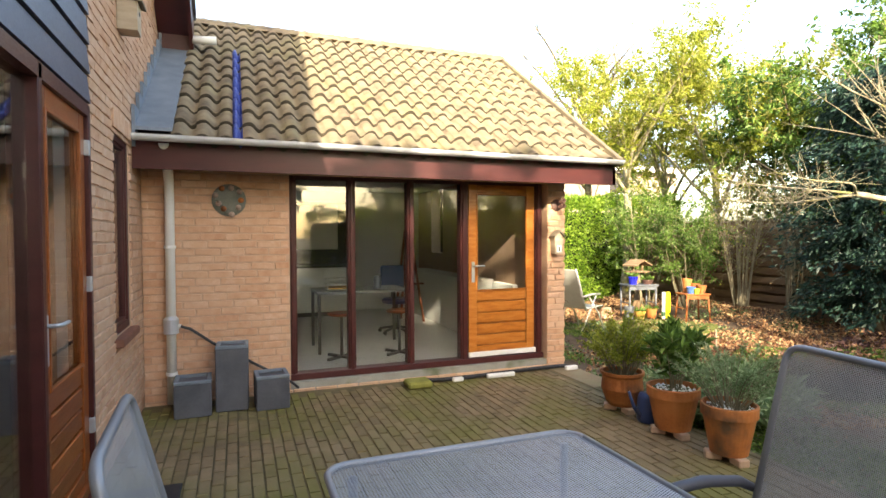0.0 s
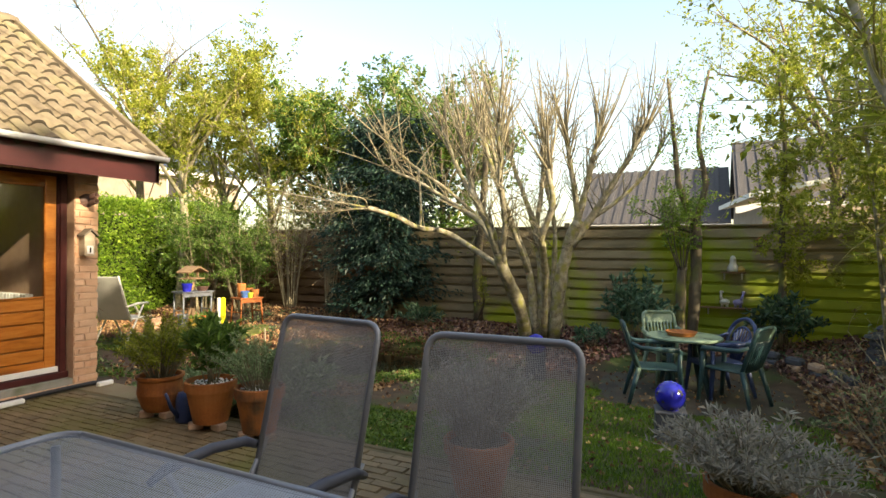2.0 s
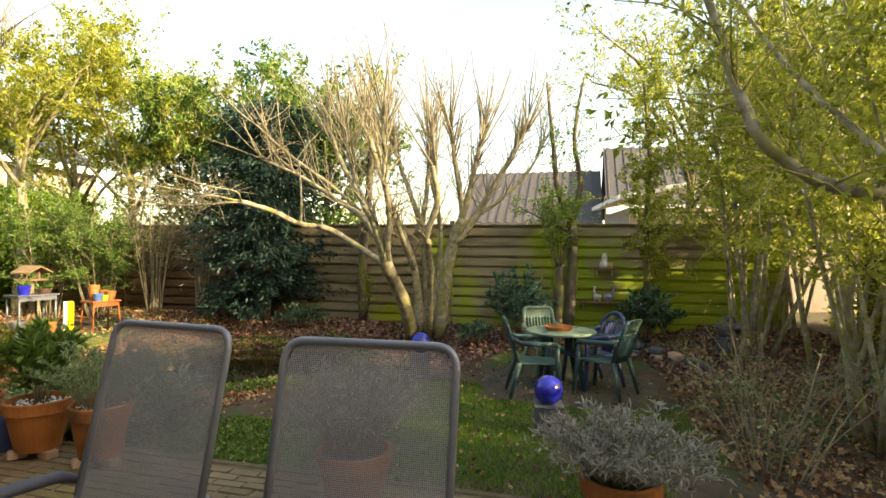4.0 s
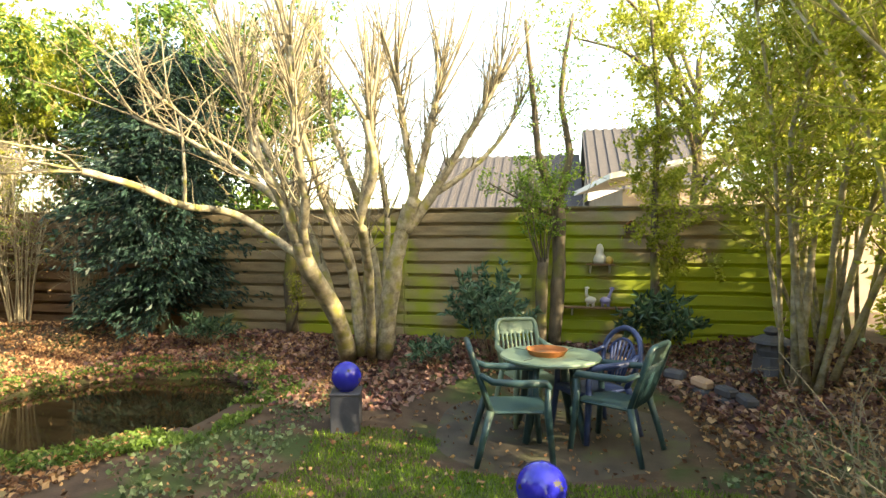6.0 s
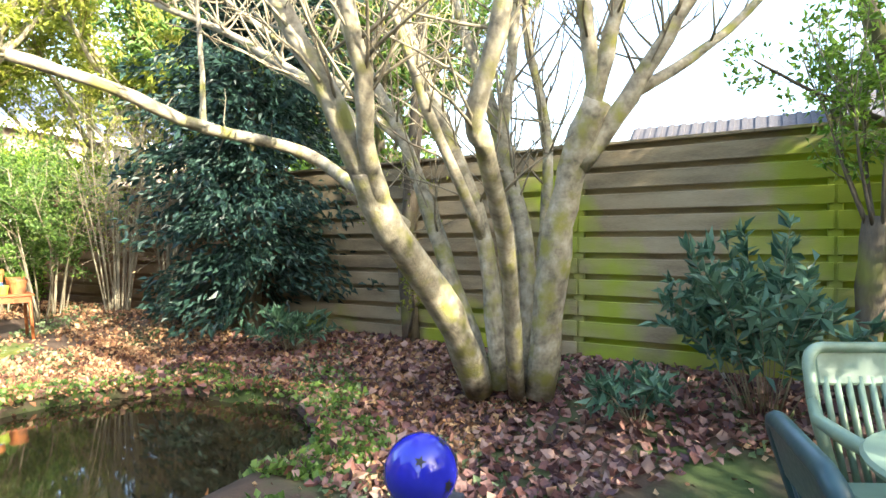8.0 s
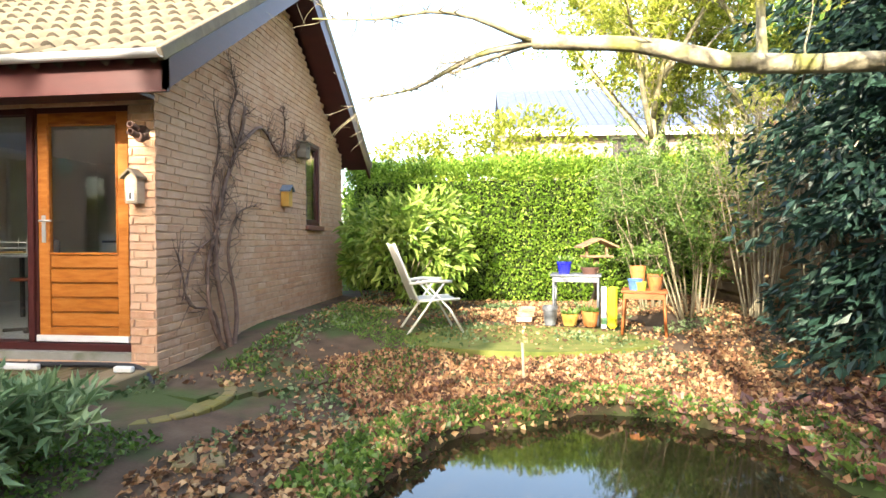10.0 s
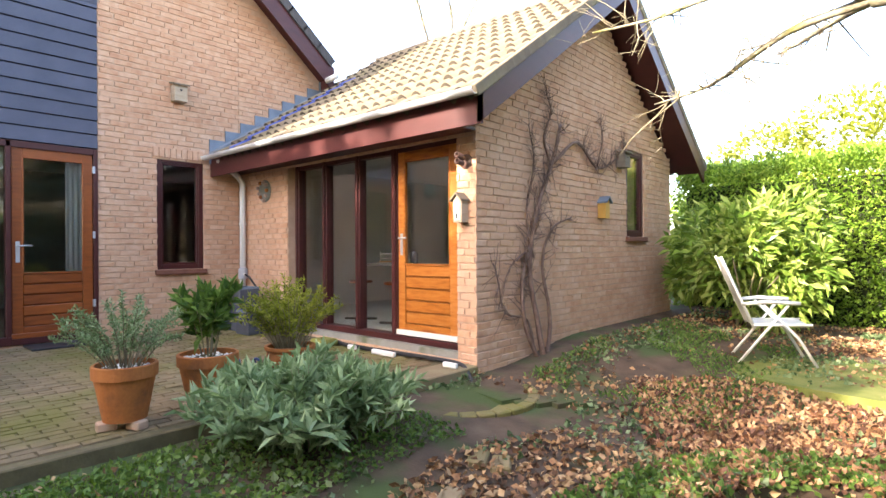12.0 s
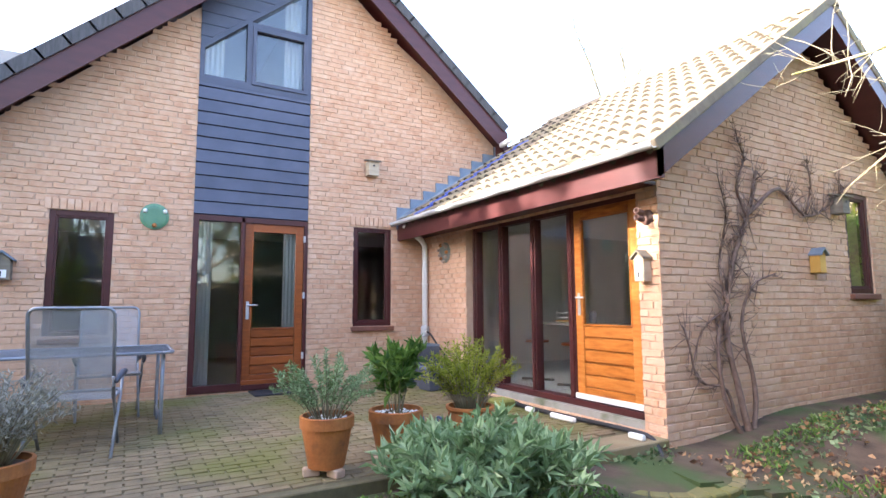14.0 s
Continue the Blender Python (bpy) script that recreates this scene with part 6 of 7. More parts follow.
def stem_shrub(name, label, base, spread, height, stems, r, wood, twig, leaves, leaf, size, sub=3, n=9, lean=(0, 0), bend=0.12):
    """A thicket of upright stems with twigs and scattered leaves."""
    s = Tree(name, label, base, wood)
    for i in range(stems):
        a, k = random.uniform(0, 6.28), math.sqrt(random.random())
        b = Vector(base)
        b0 = b + Vector((math.cos(a) * 0.22 * spread * k, math.sin(a) * 0.22 * spread * k, -0.05))
        tip = b + Vector((math.cos(a) * spread * k + lean[0], math.sin(a) * spread * k + lean[1], height * random.uniform(0.7, 1.05)))
        mid = b0.lerp(tip, 0.5) + Vector((math.cos(a) * -0.05, math.sin(a) * -0.05, height * 0.08)) + rnd_dir() * bend
        s.limb([b0, mid, tip], r * random.uniform(0.6, 1.2), r * 0.25, n, height * 0.33, r * 0.3, 0.5, sub, 6, "stem", False)
    s.finish(twig, leaves, leaf, size)
    return s


Z = ground_z
stem_shrub("garden_shrub", "tall yellow-green twiggy shrub glowing in the sun", (9.6, -8.05, Z(9.6, -8.05)), 1.7, 4.2, 9, 0.042, bark_mat, yellow_twig_mat, 20000, yellow_leaf_mat, 0.06, n=16, bend=0.45)
stem_shrub("garden_shrub", "tall yellow-green twiggy shrub glowing in the sun", (8.0, -8.7, Z(8, -8.7)), 1.7, 4.4, 10, 0.034, bark_mat, yellow_twig_mat, 20000, yellow_leaf_mat, 0.06, n=15, bend=0.4)
stem_shrub("garden_shrub", "arching yellow-green shrub over the bed", (6.5, -8.5, Z(6.5, -8.5)), 1.6, 4.2, 11, 0.028, bark_mat, yellow_twig_mat, 16000, yellow_leaf_mat, 0.06, n=14, bend=0.35)
stem_shrub("garden_shrub", "dense shrub with arching stems by the terrace", (5.1, -8.3, Z(5.1, -8.3)), 1.3, 4.2, 13, 0.022, bark_mat, yellow_twig_mat, 11000, yellow_leaf_mat, 0.055)
stem_shrub("garden_shrub", "yellow-green shrub against the fence", (10.5, -8.9, 0.0), 1.4, 4.0, 9, 0.032, bark_mat, yellow_twig_mat, 19000, yellow_leaf_mat, 0.06, n=15, bend=0.4)
stem_shrub("bare_shrub", "low tangle of thin brown twigs over the bed", (6.4, -7.35, Z(6.4, -7.35)), 0.9, 1.0, 14, 0.008, twig_mat, twig_mat, 500, dead_leaf_mat, 0.03)
stem_shrub("bare_shrub", "low tangle of thin brown twigs over the bed", (5.2, -7.15, Z(5.2, -7.15)), 0.8, 0.9, 12, 0.008, twig_mat, twig_mat, 350, ivy_mat, 0.035)
stem_shrub("bare_shrub", "brown bare shrub beside the shady fence", (10.35, 1.45, 0.0), 0.55, 2.3, 22, 0.014, twig_mat, twig_mat, 700, dead_leaf_mat, 0.035)
stem_shrub("bare_shrub", "brown bare shrub with dry seed heads", (10.3, 2.5, -0.03), 0.6, 2.6, 20, 0.014, twig_mat, twig_mat, 900, yellow_leaf_mat, 0.04)
stem_shrub("privet_bush", "loose fresh-green privet bush", (9.85, 3.35, -0.07), 0.9, 2.0, 16, 0.016, twig_mat, twig_mat, 9000, privet_mat, 0.06)
stem_shrub("privet_bush", "loose fresh-green privet bush behind the pots", (9.6, 4.4, -0.07), 0.9, 2.3, 14, 0.016, twig_mat, twig_mat, 7500, privet_mat, 0.06)

# thick leaning branch of a tree at the terrace side
t = Tree("leaning_tree", "leaning tree with a thick mossy branch over the lawn", (4.9, -8.9, -0.15), bark_mat)
br = t.limb([(4.9, -8.9, -0.3), (4.7, -8.4, 0.9), (4.42, -7.7, 1.62), (4.17, -7.07, 1.74), (4.05, -6.74, 1.92), (4.11, -6.60, 2.25), (4.19, -6.53, 2.6), (4.3, -6.3, 3.3)], 0.047, 0.016, 40, 0.8, 0.007, 0.3)
t.limb([(4.55, -8.0, 1.4), (4.9, -7.5, 2.1), (5.3, -7.2, 2.7), (5.6, -6.9, 3.4)], 0.03, 0.012, 24, 0.8, 0.006, 0.3)
t.limb([(4.65, -8.2, 1.1), (4.3, -7.9, 2.2), (3.9, -7.4, 2.9), (3.6, -6.9, 3.5)], 0.03, 0.012, 20, 0.8, 0.006, 0.3)
t.finish(yellow_twig_mat, 1500, yellow_leaf_mat, 0.055, 0.55)


def leafy_mass(name, label, category, centre, radii, count, size, mat, kind="", width=0.5, box_like=False, out=-1, droop=0.0, core=None, lumps=10, seed=1):
    """A crown of many leaves round lumps inside an ellipsoid or a clipped block."""
    r = random.Random(seed)
    so = Soup()
    c = Vector(centre)
    lump = []
    for i in range(lumps):
        d = Vector((r.gauss(0, 1), r.gauss(0, 1), r.gauss(0, 1))).normalized() * r.uniform(0.45, 0.85)
        lump.append((Vector((d.x * radii[0], d.y * radii[1], d.z * radii[2])), r.uniform(0.32, 0.55)))
    for i in range(count):
        if box_like:
            face = r.random()
            p = Vector((r.uniform(-1, 1) * radii[0], r.uniform(-1, 1) * radii[1], r.uniform(-1, 1) * radii[2]))
            nrm = Vector((0, out, 0))
            if face < 0.62:
                p.y = out * radii[1] * r.uniform(0.72, 1.06)
            elif face < 0.88:
                p.z = radii[2] * r.uniform(0.82, 1.06)
                nrm = Vector((0, 0, 1))
            else:
                nrm = Vector((r.choice((-1, 1)), 0, 0))
                p.x = nrm.x * radii[0] * r.uniform(0.9, 1.02)
            q = c + p
            wob = noise.noise(q * 1.7) * 0.14 + noise.noise(q * 0.6) * 0.12
            p += nrm * wob
        else:
            o, k = lump[r.randrange(lumps)]
            d = Vector((r.gauss(0, 1), r.gauss(0, 1), r.gauss(0, 1))).normalized()
            rr = r.uniform(0.6, 1.0) * k
            p = o + Vector((d.x * radii[0] * rr, d.y * radii[1] * rr, d.z * radii[2] * rr))
            nrm = (d + p.normalized() * 0.5).normalized()
        dd = nrm + Vector((r.uniform(-1, 1), r.uniform(-1, 1), r.uniform(-1, 1) - droop)) * 0.9
        so.leaf(c + p, dd, size * r.uniform(0.6, 1.35), width)
    if core:
        return so
    ob = new(name, so.mesh(name, mat))
    return tagged(ob, label, category, kind=kind)


# near-black filler for both hedges: the shade between the leaves, put into the colour
dark_core = material("hedge_inner_shade", [(0.012, 0.02, 0.006), (0.03, 0.04, 0.014)], scale=6, rough=0.95, bump=0.6)
# clipped boundary hedge
hedge = leafy_mass("boundary_hedge", "bright green clipped boundary hedge in full sun", "hedge", (8.2, 6.45, 1.15), (3.9, 0.55, 1.32), 52000, 0.075, hedge_mat, "stuff", box_like=True, seed=2)
single("hedge_core", boxed(4.4, 12.0, 6.12, 6.9, -0.1, 2.15, 0.1), dark_core, "near-black block in the hedge, its inner shade as colour", "hedge", kind="structure")
leafy_mass("side_hedge", "tall loose yellow-green hedge behind the shrubs", "hedge", (7.4, -10.6, 1.0), (4.6, 0.6, 1.25), 16000, 0.085, yellow_leaf_mat, "stuff", box_like=True, out=1, seed=3)
single("hedge_core", boxed(2.9, 11.9, -11.0, -10.35, -0.2, 1.95, 0.1), dark_core, "near-black block in the side hedge, its inner shade as colour", "hedge", kind="structure")
# laurel at the annex corner
laurel = thing("laurel_shrub", "broad laurel shrub with glossy yellow-green leaves", "shrub", (5.80, 4.50, -0.1))
so = leafy_mass("x", "", "", (0, 0, 1.0), (0.95, 0.85, 0.98), 5200, 0.17, laurel_mat, width=0.38, core=True, lumps=16, seed=5, droop=0.3)
o = new("foliage", so.mesh("foliage", laurel_mat))
o.parent = laurel
so = Soup()
for i in range(12):
    so.add(*tube_data(wander((random.uniform(-0.2, 0.2), random.uniform(-0.2, 0.2), 0), rnd_dir(1.2), 1.3, 4, 0.2), taper(0.02, 0.008, 5), 5))
o = new("stem_growth", so.mesh("stem_growth", dark_bark_mat, True))
o.parent = laurel
tagged(o, kind="stuff")
# dark conifer by the fence
con = thing("dark_conifer", "dense blue-green yew with drooping sprays", "conifer", (10.25, 0.05, 0.0))
trunk_bm = tube(bmesh.new(), [(0.2, 0, -0.05), (0.2, 0.02, 1.2), (0.15, 0, 3.0)], [0.09, 0.07, 0.03], 9)
part("trunk", trunk_bm, dark_bark_mat, con, smooth=True)
so = Soup()
rr = random.Random(12)
for i in range(230):
    z = rr.uniform(0.3, 4.1)
    reach = (1.65 - 0.25 * abs(z - 1.7)) * rr.uniform(0.5, 1.0)
    a = rr.uniform(0, 6.28)
    tip = Vector((0.15 + math.cos(a) * reach * 0.8, math.sin(a) * reach, z - 0.12 * reach))
    root = Vector((0.18, 0, z + 0.1))
    for k in range(75):
        t_ = rr.uniform(0.25, 1.05)
        p = root.lerp(tip, t_) + Vector((rr.gauss(0, 0.09), rr.gauss(0, 0.09), rr.gauss(0, 0.06)))
        so.leaf(p, (tip - root).normalized() + Vector((rr.uniform(-0.9, 0.9), rr.uniform(-0.9, 0.9), rr.uniform(-1.1, 0.3))), rr.uniform(0.07, 0.14), 0.4)
o = new("crown", so.mesh("crown", conifer_mat))
o.parent = con


def low_bush(name, label, at, r, h, mat, size, count, width=0.4, stems=14, wood=None, lance=False):
    """A bushy plant: stems from the foot with leaves along each."""
    b = thing(name, label, "bush", at)
    st, lf = Soup(), Soup()
    for i in range(stems):
        a, k = random.uniform(0, 6.28), math.sqrt(random.random())
        tip = Vector((math.cos(a) * r * k, math.sin(a) * r * k, h * random.uniform(0.6, 1.0) * (1 - 0.35 * k * k)))
        foot = Vector((math.cos(a) * r * 0.2 * k, math.sin(a) * r * 0.2 * k, 0))
        mid = foot.lerp(tip, 0.5) + Vector((0, 0, h * 0.12))
        w = smooth_line([foot, mid, tip], 3)
        st.add(*tube_data(w, taper(0.0042, 0.0018, len(w)), 4))
        for j in range(count // stems):
            q = random.uniform(0.25, 1.0) * (len(w) - 1)
            m = min(int(q), len(w) - 2)
            p = w[m].lerp(w[m + 1], q - m)
            d = rnd_dir(0.35) + (w[-1] - w[0]).normalized() * 0.5
            lf.leaf(p, d, size * random.uniform(0.6, 1.25), width)
    o = new("stem_growth", st.mesh("stem_growth", wood or twig_mat, True))
    o.parent = b
    tagged(o, kind="stuff")
    o = new("foliage", lf.mesh("foliage", mat))
    o.parent = b
    return b


low_bush("sage_bush", "wide silvery-green sage bush with long soft leaves", (4.80, -2.05, -0.16), 0.72, 0.62, sage_mat, 0.115, 6000, 0.24, 150)
low_bush("spurge_bush", "blue-green bush with whorled leaves beside the fence", (10.0, -4.92, 0.0), 0.66, 1.2, teal_leaf_mat, 0.125, 1150, 0.34, 30)
low_bush("spurge_bush", "small blue-green leafy plant in the bed", (9.6, -4.25, -0.05), 0.3, 0.35, teal_leaf_mat, 0.11, 220, 0.36, 12)
low_bush("rhododendron", "dark glossy rhododendron bush by the fence", (10.3, -6.85, 0.0), 0.55, 0.85, dark_leaf_mat, 0.13, 800, 0.4, 26)
low_bush("rhododendron", "dark glossy evergreen bush in the bed", (9.95, -1.0, 0.0), 0.45, 0.4, dark_leaf_mat, 0.11, 420, 0.4, 18)
# plants standing in the pots (base at the compost)
low_bush("broom_plant", "fine feathery green broom growing in the glazed pot", (4.02, -1.68, 0.30), 0.42, 0.62, yellow_leaf_mat, 0.045, 4200, 0.2, 70)
low_bush("bay_plant", "upright glossy green bay with lance leaves", (4.00, -2.31, 0.34), 0.22, 0.70, privet_mat, 0.11, 560, 0.34, 14)
low_bush("rosemary_plant", "loose grey-green rosemary spreading from its pot", (4.00, -2.83, 0.34), 0.42, 0.52, sage_mat, 0.035, 3600, 0.2, 46)
low_bush("lavender_plant", "withered grey lavender hanging over the pot", (3.90, -6.06, 0.28), 0.48, 0.40, lavender_mat, 0.05, 3000, 0.18, 120)
low_bush("lavender_plant", "withered grey lavender tuft in a pot", (3.90, -4.66, 0.27), 0.44, 0.6, lavender_mat, 0.045, 3200, 0.16, 170)

# climbing vine on the annex gable
v = Tree("wall_vine", "bare gnarled climbing vine on the brick gable", (4.600, 0.95, -0.1), vine_mat)
GX = 4.555
v.limb([(4.640, 1.0, -0.12), (4.600, 0.95, 0.25), (GX, 0.85, 0.9), (GX, 1.0, 1.5), (GX, 1.35, 2.1), (GX, 1.5, 2.5)], 0.033, 0.016, 66, 0.4, 0.0100, 0.3)
v.limb([(4.620, 0.95, -0.12), (4.600, 0.7, 0.3), (GX, 0.72, 0.8), (GX, 0.95, 1.3), (GX, 1.2, 1.9)], 0.025, 0.010, 51, 0.35, 0.0080, 0.3)
v.limb([(4.640, 1.05, -0.1), (4.590, 1.2, 0.35), (GX, 1.1, 0.9), (GX, 1.3, 1.3), (GX, 1.75, 1.45)], 0.025, 0.007, 21, 0.3, 0.0080, 0.3)
v.limb([(GX, 1.35, 2.05), (GX, 1.9, 2.35), (GX, 2.4, 2.1), (GX, 2.9, 2.25), (GX, 3.3, 2.5)], 0.022, 0.008, 66, 0.4, 0.0080, 0.5)
v.limb([(GX, 0.9, 1.1), (GX, 0.5, 0.9), (GX, 0.3, 0.5)], 0.013, 0.005, 12, 0.25, 0.0060, 0.0)
v.limb([(4.620, 0.85, 0.0), (4.590, 0.75, 0.35), (GX, 0.42, 0.45), (GX, 0.30, 0.75), (GX, 0.22, 0.95)], 0.016, 0.005, 18, 0.28, 0.0080, 0.3)
v.limb([(GX, 0.92, 1.0), (GX, 0.80, 1.5), (GX, 0.95, 2.0), (GX, 0.85, 2.4)], 0.014, 0.005, 39, 0.3, 0.0060, 0.4)
v.limb([(GX, 1.3, 2.0), (GX, 1.15, 2.3), (GX, 1.3, 2.6), (GX, 1.2, 2.8)], 0.015, 0.005, 39, 0.3, 0.0060, 0.4)
v.limb([(GX, 2.4, 2.1), (GX, 2.55, 2.45), (GX, 2.5, 2.75)], 0.011, 0.004, 24, 0.25, 0.0060, 0.4)
for i, co in enumerate(v.twigs.v):  # flatten the twigs against the wall
    v.twigs.v[i] = Vector((max(-0.07, co.x * 0.3 - 0.02) if co.x < 0.35 else 0.1, co.y, co.z))
v.finish(vine_mat)

# ---- trees beyond the garden ----
def crown_tree(name, label, base, h, r, mat, leaf, count, size, trunk_mat, bare=False, seed=1, lean=0.0, kind=""):
    random.seed(seed)
    s = Tree(name, label, base, trunk_mat)
    b = Vector(base)
    s.limb([b, b + Vector((0.1, lean * 0.4, h * 0.35)), b + Vector((-0.1, lean, h * 0.7))], 0.035 * h * 0.6, 0.05, 6, h * 0.3, 0.02, 0.5, 3, 9, "trunk")
    for i in range(9):
        a = 2 * math.pi * i / 9 + random.uniform(-0.3, 0.3)
        z0 = h * random.uniform(0.3, 0.62)
        s.limb([b + Vector((0.05, lean * z0 / h, z0)), b + Vector((math.cos(a) * r * 0.5, math.sin(a) * r * 0.5, z0 + h * 0.2)), b + Vector((math.cos(a) * r * random.uniform(0.7, 1), math.sin(a) * r, z0 + h * random.uniform(0.25, 0.42)))], 0.05, 0.015, 16, h * 0.2, 0.012, 0.5, 3, 6)
    s.finish(twig_mat if bare else yellow_twig_mat, count, leaf, size, 0.5, 0.25)
    return s


crown_tree("pale_trunk_tree", "tall tree with pale yellowish trunk and drooping leaves", (9.75, 5.35, -0.1), 6.2, 1.9, bark_mat, yellow_leaf_mat, 9000, 0.10, bark_mat, seed=21)
crown_tree("pale_trunk_tree", "tall leafy tree behind the hedge", (11.6, 4.4, -0.1), 6.0, 2.0, bark_mat, yellow_leaf_mat, 11000, 0.10, bark_mat, seed=22)
crown_tree("dark_tree", "dark evergreen tree beyond the hedge", (12.6, 2.6, -0.1), 6.2, 2.1, dark_bark_mat, privet_mat, 12000, 0.12, dark_bark_mat, seed=23)
crown_tree("dark_tree", "dark evergreen tree behind the fence", (12.4, -0.2, -0.1), 5.6, 1.6, dark_bark_mat, privet_mat, 7000, 0.12, dark_bark_mat, seed=24)
crown_tree("bare_tree", "tall bare winter tree with fine branches", (10.6, 8.2, -0.1), 8.2, 2.3, dark_bark_mat, yellow_leaf_mat, 500, 0.05, dark_bark_mat, True, seed=25)
crown_tree("bare_tree", "pale bare birch behind the house", (-4.5, 9.5, -0.1), 11.5, 2.8, bark_mat, yellow_leaf_mat, 300, 0.05, bark_mat, True, seed=26)
crown_tree("bare_tree", "bare winter tree behind the fence", (13.3, -8.0, -0.1), 6.5, 2.2, dark_bark_mat, yellow_leaf_mat, 5000, 0.09, dark_bark_mat, True, seed=28)
crown_tree("dark_tree", "leafy evergreen tree behind the fence", (13.0, 1.3, -0.1), 5.2, 1.9, dark_bark_mat, privet_mat, 12000, 0.12, dark_bark_mat, seed=33)
crown_tree("pale_trunk_tree", "leafy pale-trunked tree beyond the hedge", (11.9, 6.4, -0.1), 6.4, 2.2, bark_mat, yellow_leaf_mat, 12000, 0.10, bark_mat, seed=34)
leafy_mass("fence_shrubbery", "dense dark shrubbery behind the fence", "shrub", (12.7, 2.2, 1.7), (0.9, 4.2, 1.9), 11000, 0.15, privet_mat, "stuff", lumps=12, seed=35)
random.seed(5)
leafy_mass("far_hedge", "rounded pale green shrubs beyond the hedge", "shrub", (7.0, 10.5, 2.3), (3.6, 1.2, 2.5), 14000, 0.15, yellow_leaf_mat, "stuff", lumps=9, seed=31)
leafy_mass("far_hedge", "dense green shrubs along the north side", "shrub", (3.2, 8.8, 1.4), (2.6, 1.0, 1.7), 8000, 0.15, hedge_mat, "stuff", lumps=9, seed=32)
# leaf masses added out of view behind the terrace, to keep the sun off it
tall = ((-9.5, -14.5, 4.6, 2.6, 4.8, 41), (-6.0, -14.2, 4.7, 2.6, 4.9, 42), (-3.0, -14.0, 4.5, 2.3, 4.5, 43), (-1.0, -13.7, 4.3, 1.9, 4.3, 44), (0.8, -13.4, 4.1, 2.0, 4.25, 45), (5.2, -12.0, 1.0, 1.6, 1.2, 46), (8.6, -11.8, 0.9, 1.5, 1.1, 47))
for x, y, zc, rx, rz, sd in tall:
    leafy_mass("tall_evergreen", "unseen dense leaf mass added to shade the terrace", "tree", (x, y, zc), (rx, 1.5, rz), 7500, 0.40, conifer_mat, "stuff", width=0.65, lumps=26, seed=sd)

# ---- ground cover: lawn, fallen leaves, ivy ----
def pond_k(x, y):
    return math.hypot((x - 8.1) / 1.30, (y + 1.27) / 1.28) + 0.07 * math.sin(3 * math.atan2(y + 1.27, x - 8.1) + 1) + 0.04 * math.sin(7 * math.atan2(y + 1.27, x - 8.1))


def lawn_at(x, y):
    return 4.45 < x < 7.9 and -7.0 < y < -2.6 and not (x > 5.6 and y > -3.55 - 0.2 * math.sin(x * 2)) and not (x > 7.2 and y < -4.7) and pond_k(x, y) > 1.45 and (x - 5.0) ** 2 + (y + 2.1) ** 2 > 0.7


def blocked(x, y):
    return pond_k(x, y) < 0.955 or (x < 4.9 and y > -0.05) or x < 4.28


so = Soup()
rr = random.Random(4)
while len(so.f) < 42000:
    x, y = rr.uniform(4.4, 8.2), rr.uniform(-7.2, -2.4)
    if not lawn_at(x, y) or noise.noise(Vector((x * 0.8, y * 0.8, 0))) < -0.28:
        continue
    z = ground_z(x, y)
    a, h = rr.uniform(0, 6.28), rr.uniform(0.018, 0.045)
    w = 0.004
    dx, dy = math.cos(a), math.sin(a)
    lx, ly = rr.uniform(-0.02, 0.02), rr.uniform(-0.02, 0.02)
    so.add([Vector((x - dy * w, y + dx * w, z)), Vector((x + dy * w, y - dx * w, z)), Vector((x + lx, y + ly, z + h))], [(0, 1, 2)])
tagged(new("lawn_grass", so.mesh("lawn_grass", grass_mat)), "short mossy lawn grass", "grass", kind="stuff")


def litter(name, label, mat, count, where, size, seed, flat=0.5, width=0.75, category="leaves"):
    so = Soup()
    r = random.Random(seed)
    n = 0
    while n < count:
        x, y = r.uniform(4.4, 11.0), r.uniform(-9.4, 5.8)
        if blocked(x, y) or not where(x, y, r):
            continue
        z = max(ground_z(x, y), gz + 0.002) if math.hypot(x - 8.4, y + 5.65) < 1.5 else ground_z(x, y)
        so.leaf(Vector((x, y, z + r.uniform(0.004, 0.035))), Vector((r.uniform(-1, 1), r.uniform(-1, 1), r.uniform(-0.1, flat))), size * r.uniform(0.5, 1.3), width, r.uniform(-0.1, 0.25))
        n += 1
    tagged(new(name, so.mesh(name, mat)), label, category, kind="stuff")


nz = lambda x, y, s, o: noise.noise(Vector((x * s, y * s, o)))
bed = lambda x, y: x > 8.4 or y > -0.2 or (pond_k(x, y) < 1.9 and y > -2.4)
litter("leaf_litter", "brown fallen leaves covering the bed", dead_leaf_mat, 30000, lambda x, y, r: bed(x, y) and y > -3.5 and not (x < 6.8 and y > -0.6 and r.random() < 0.7) and not (5.2 < x < 9.4 and 0.9 < y < 3.2 and r.random() < 0.85) and nz(x, y, 0.9, 2) > -0.4, 0.050, 61)
litter("dark_leaf_litter", "dark wet fallen leaves round the tree", purple_leaf_mat, 12000, lambda x, y, r: x > 8.3 and y < 0.2 and not (math.hypot(x - 8.4, y + 5.65) < 1.5), 0.08, 62)
litter("right_leaf_litter", "brown leaf litter under the shrubs", dead_leaf_mat, 7000, lambda x, y, r: y < -6.9 and x > 4.6, 0.06, 63)
litter("stray_leaves", "pale stray leaves scattered over lawn and patio", dead_leaf_mat, 1900, lambda x, y, r: -7.4 < y < -2.5 and x < 10, 0.042, 64)
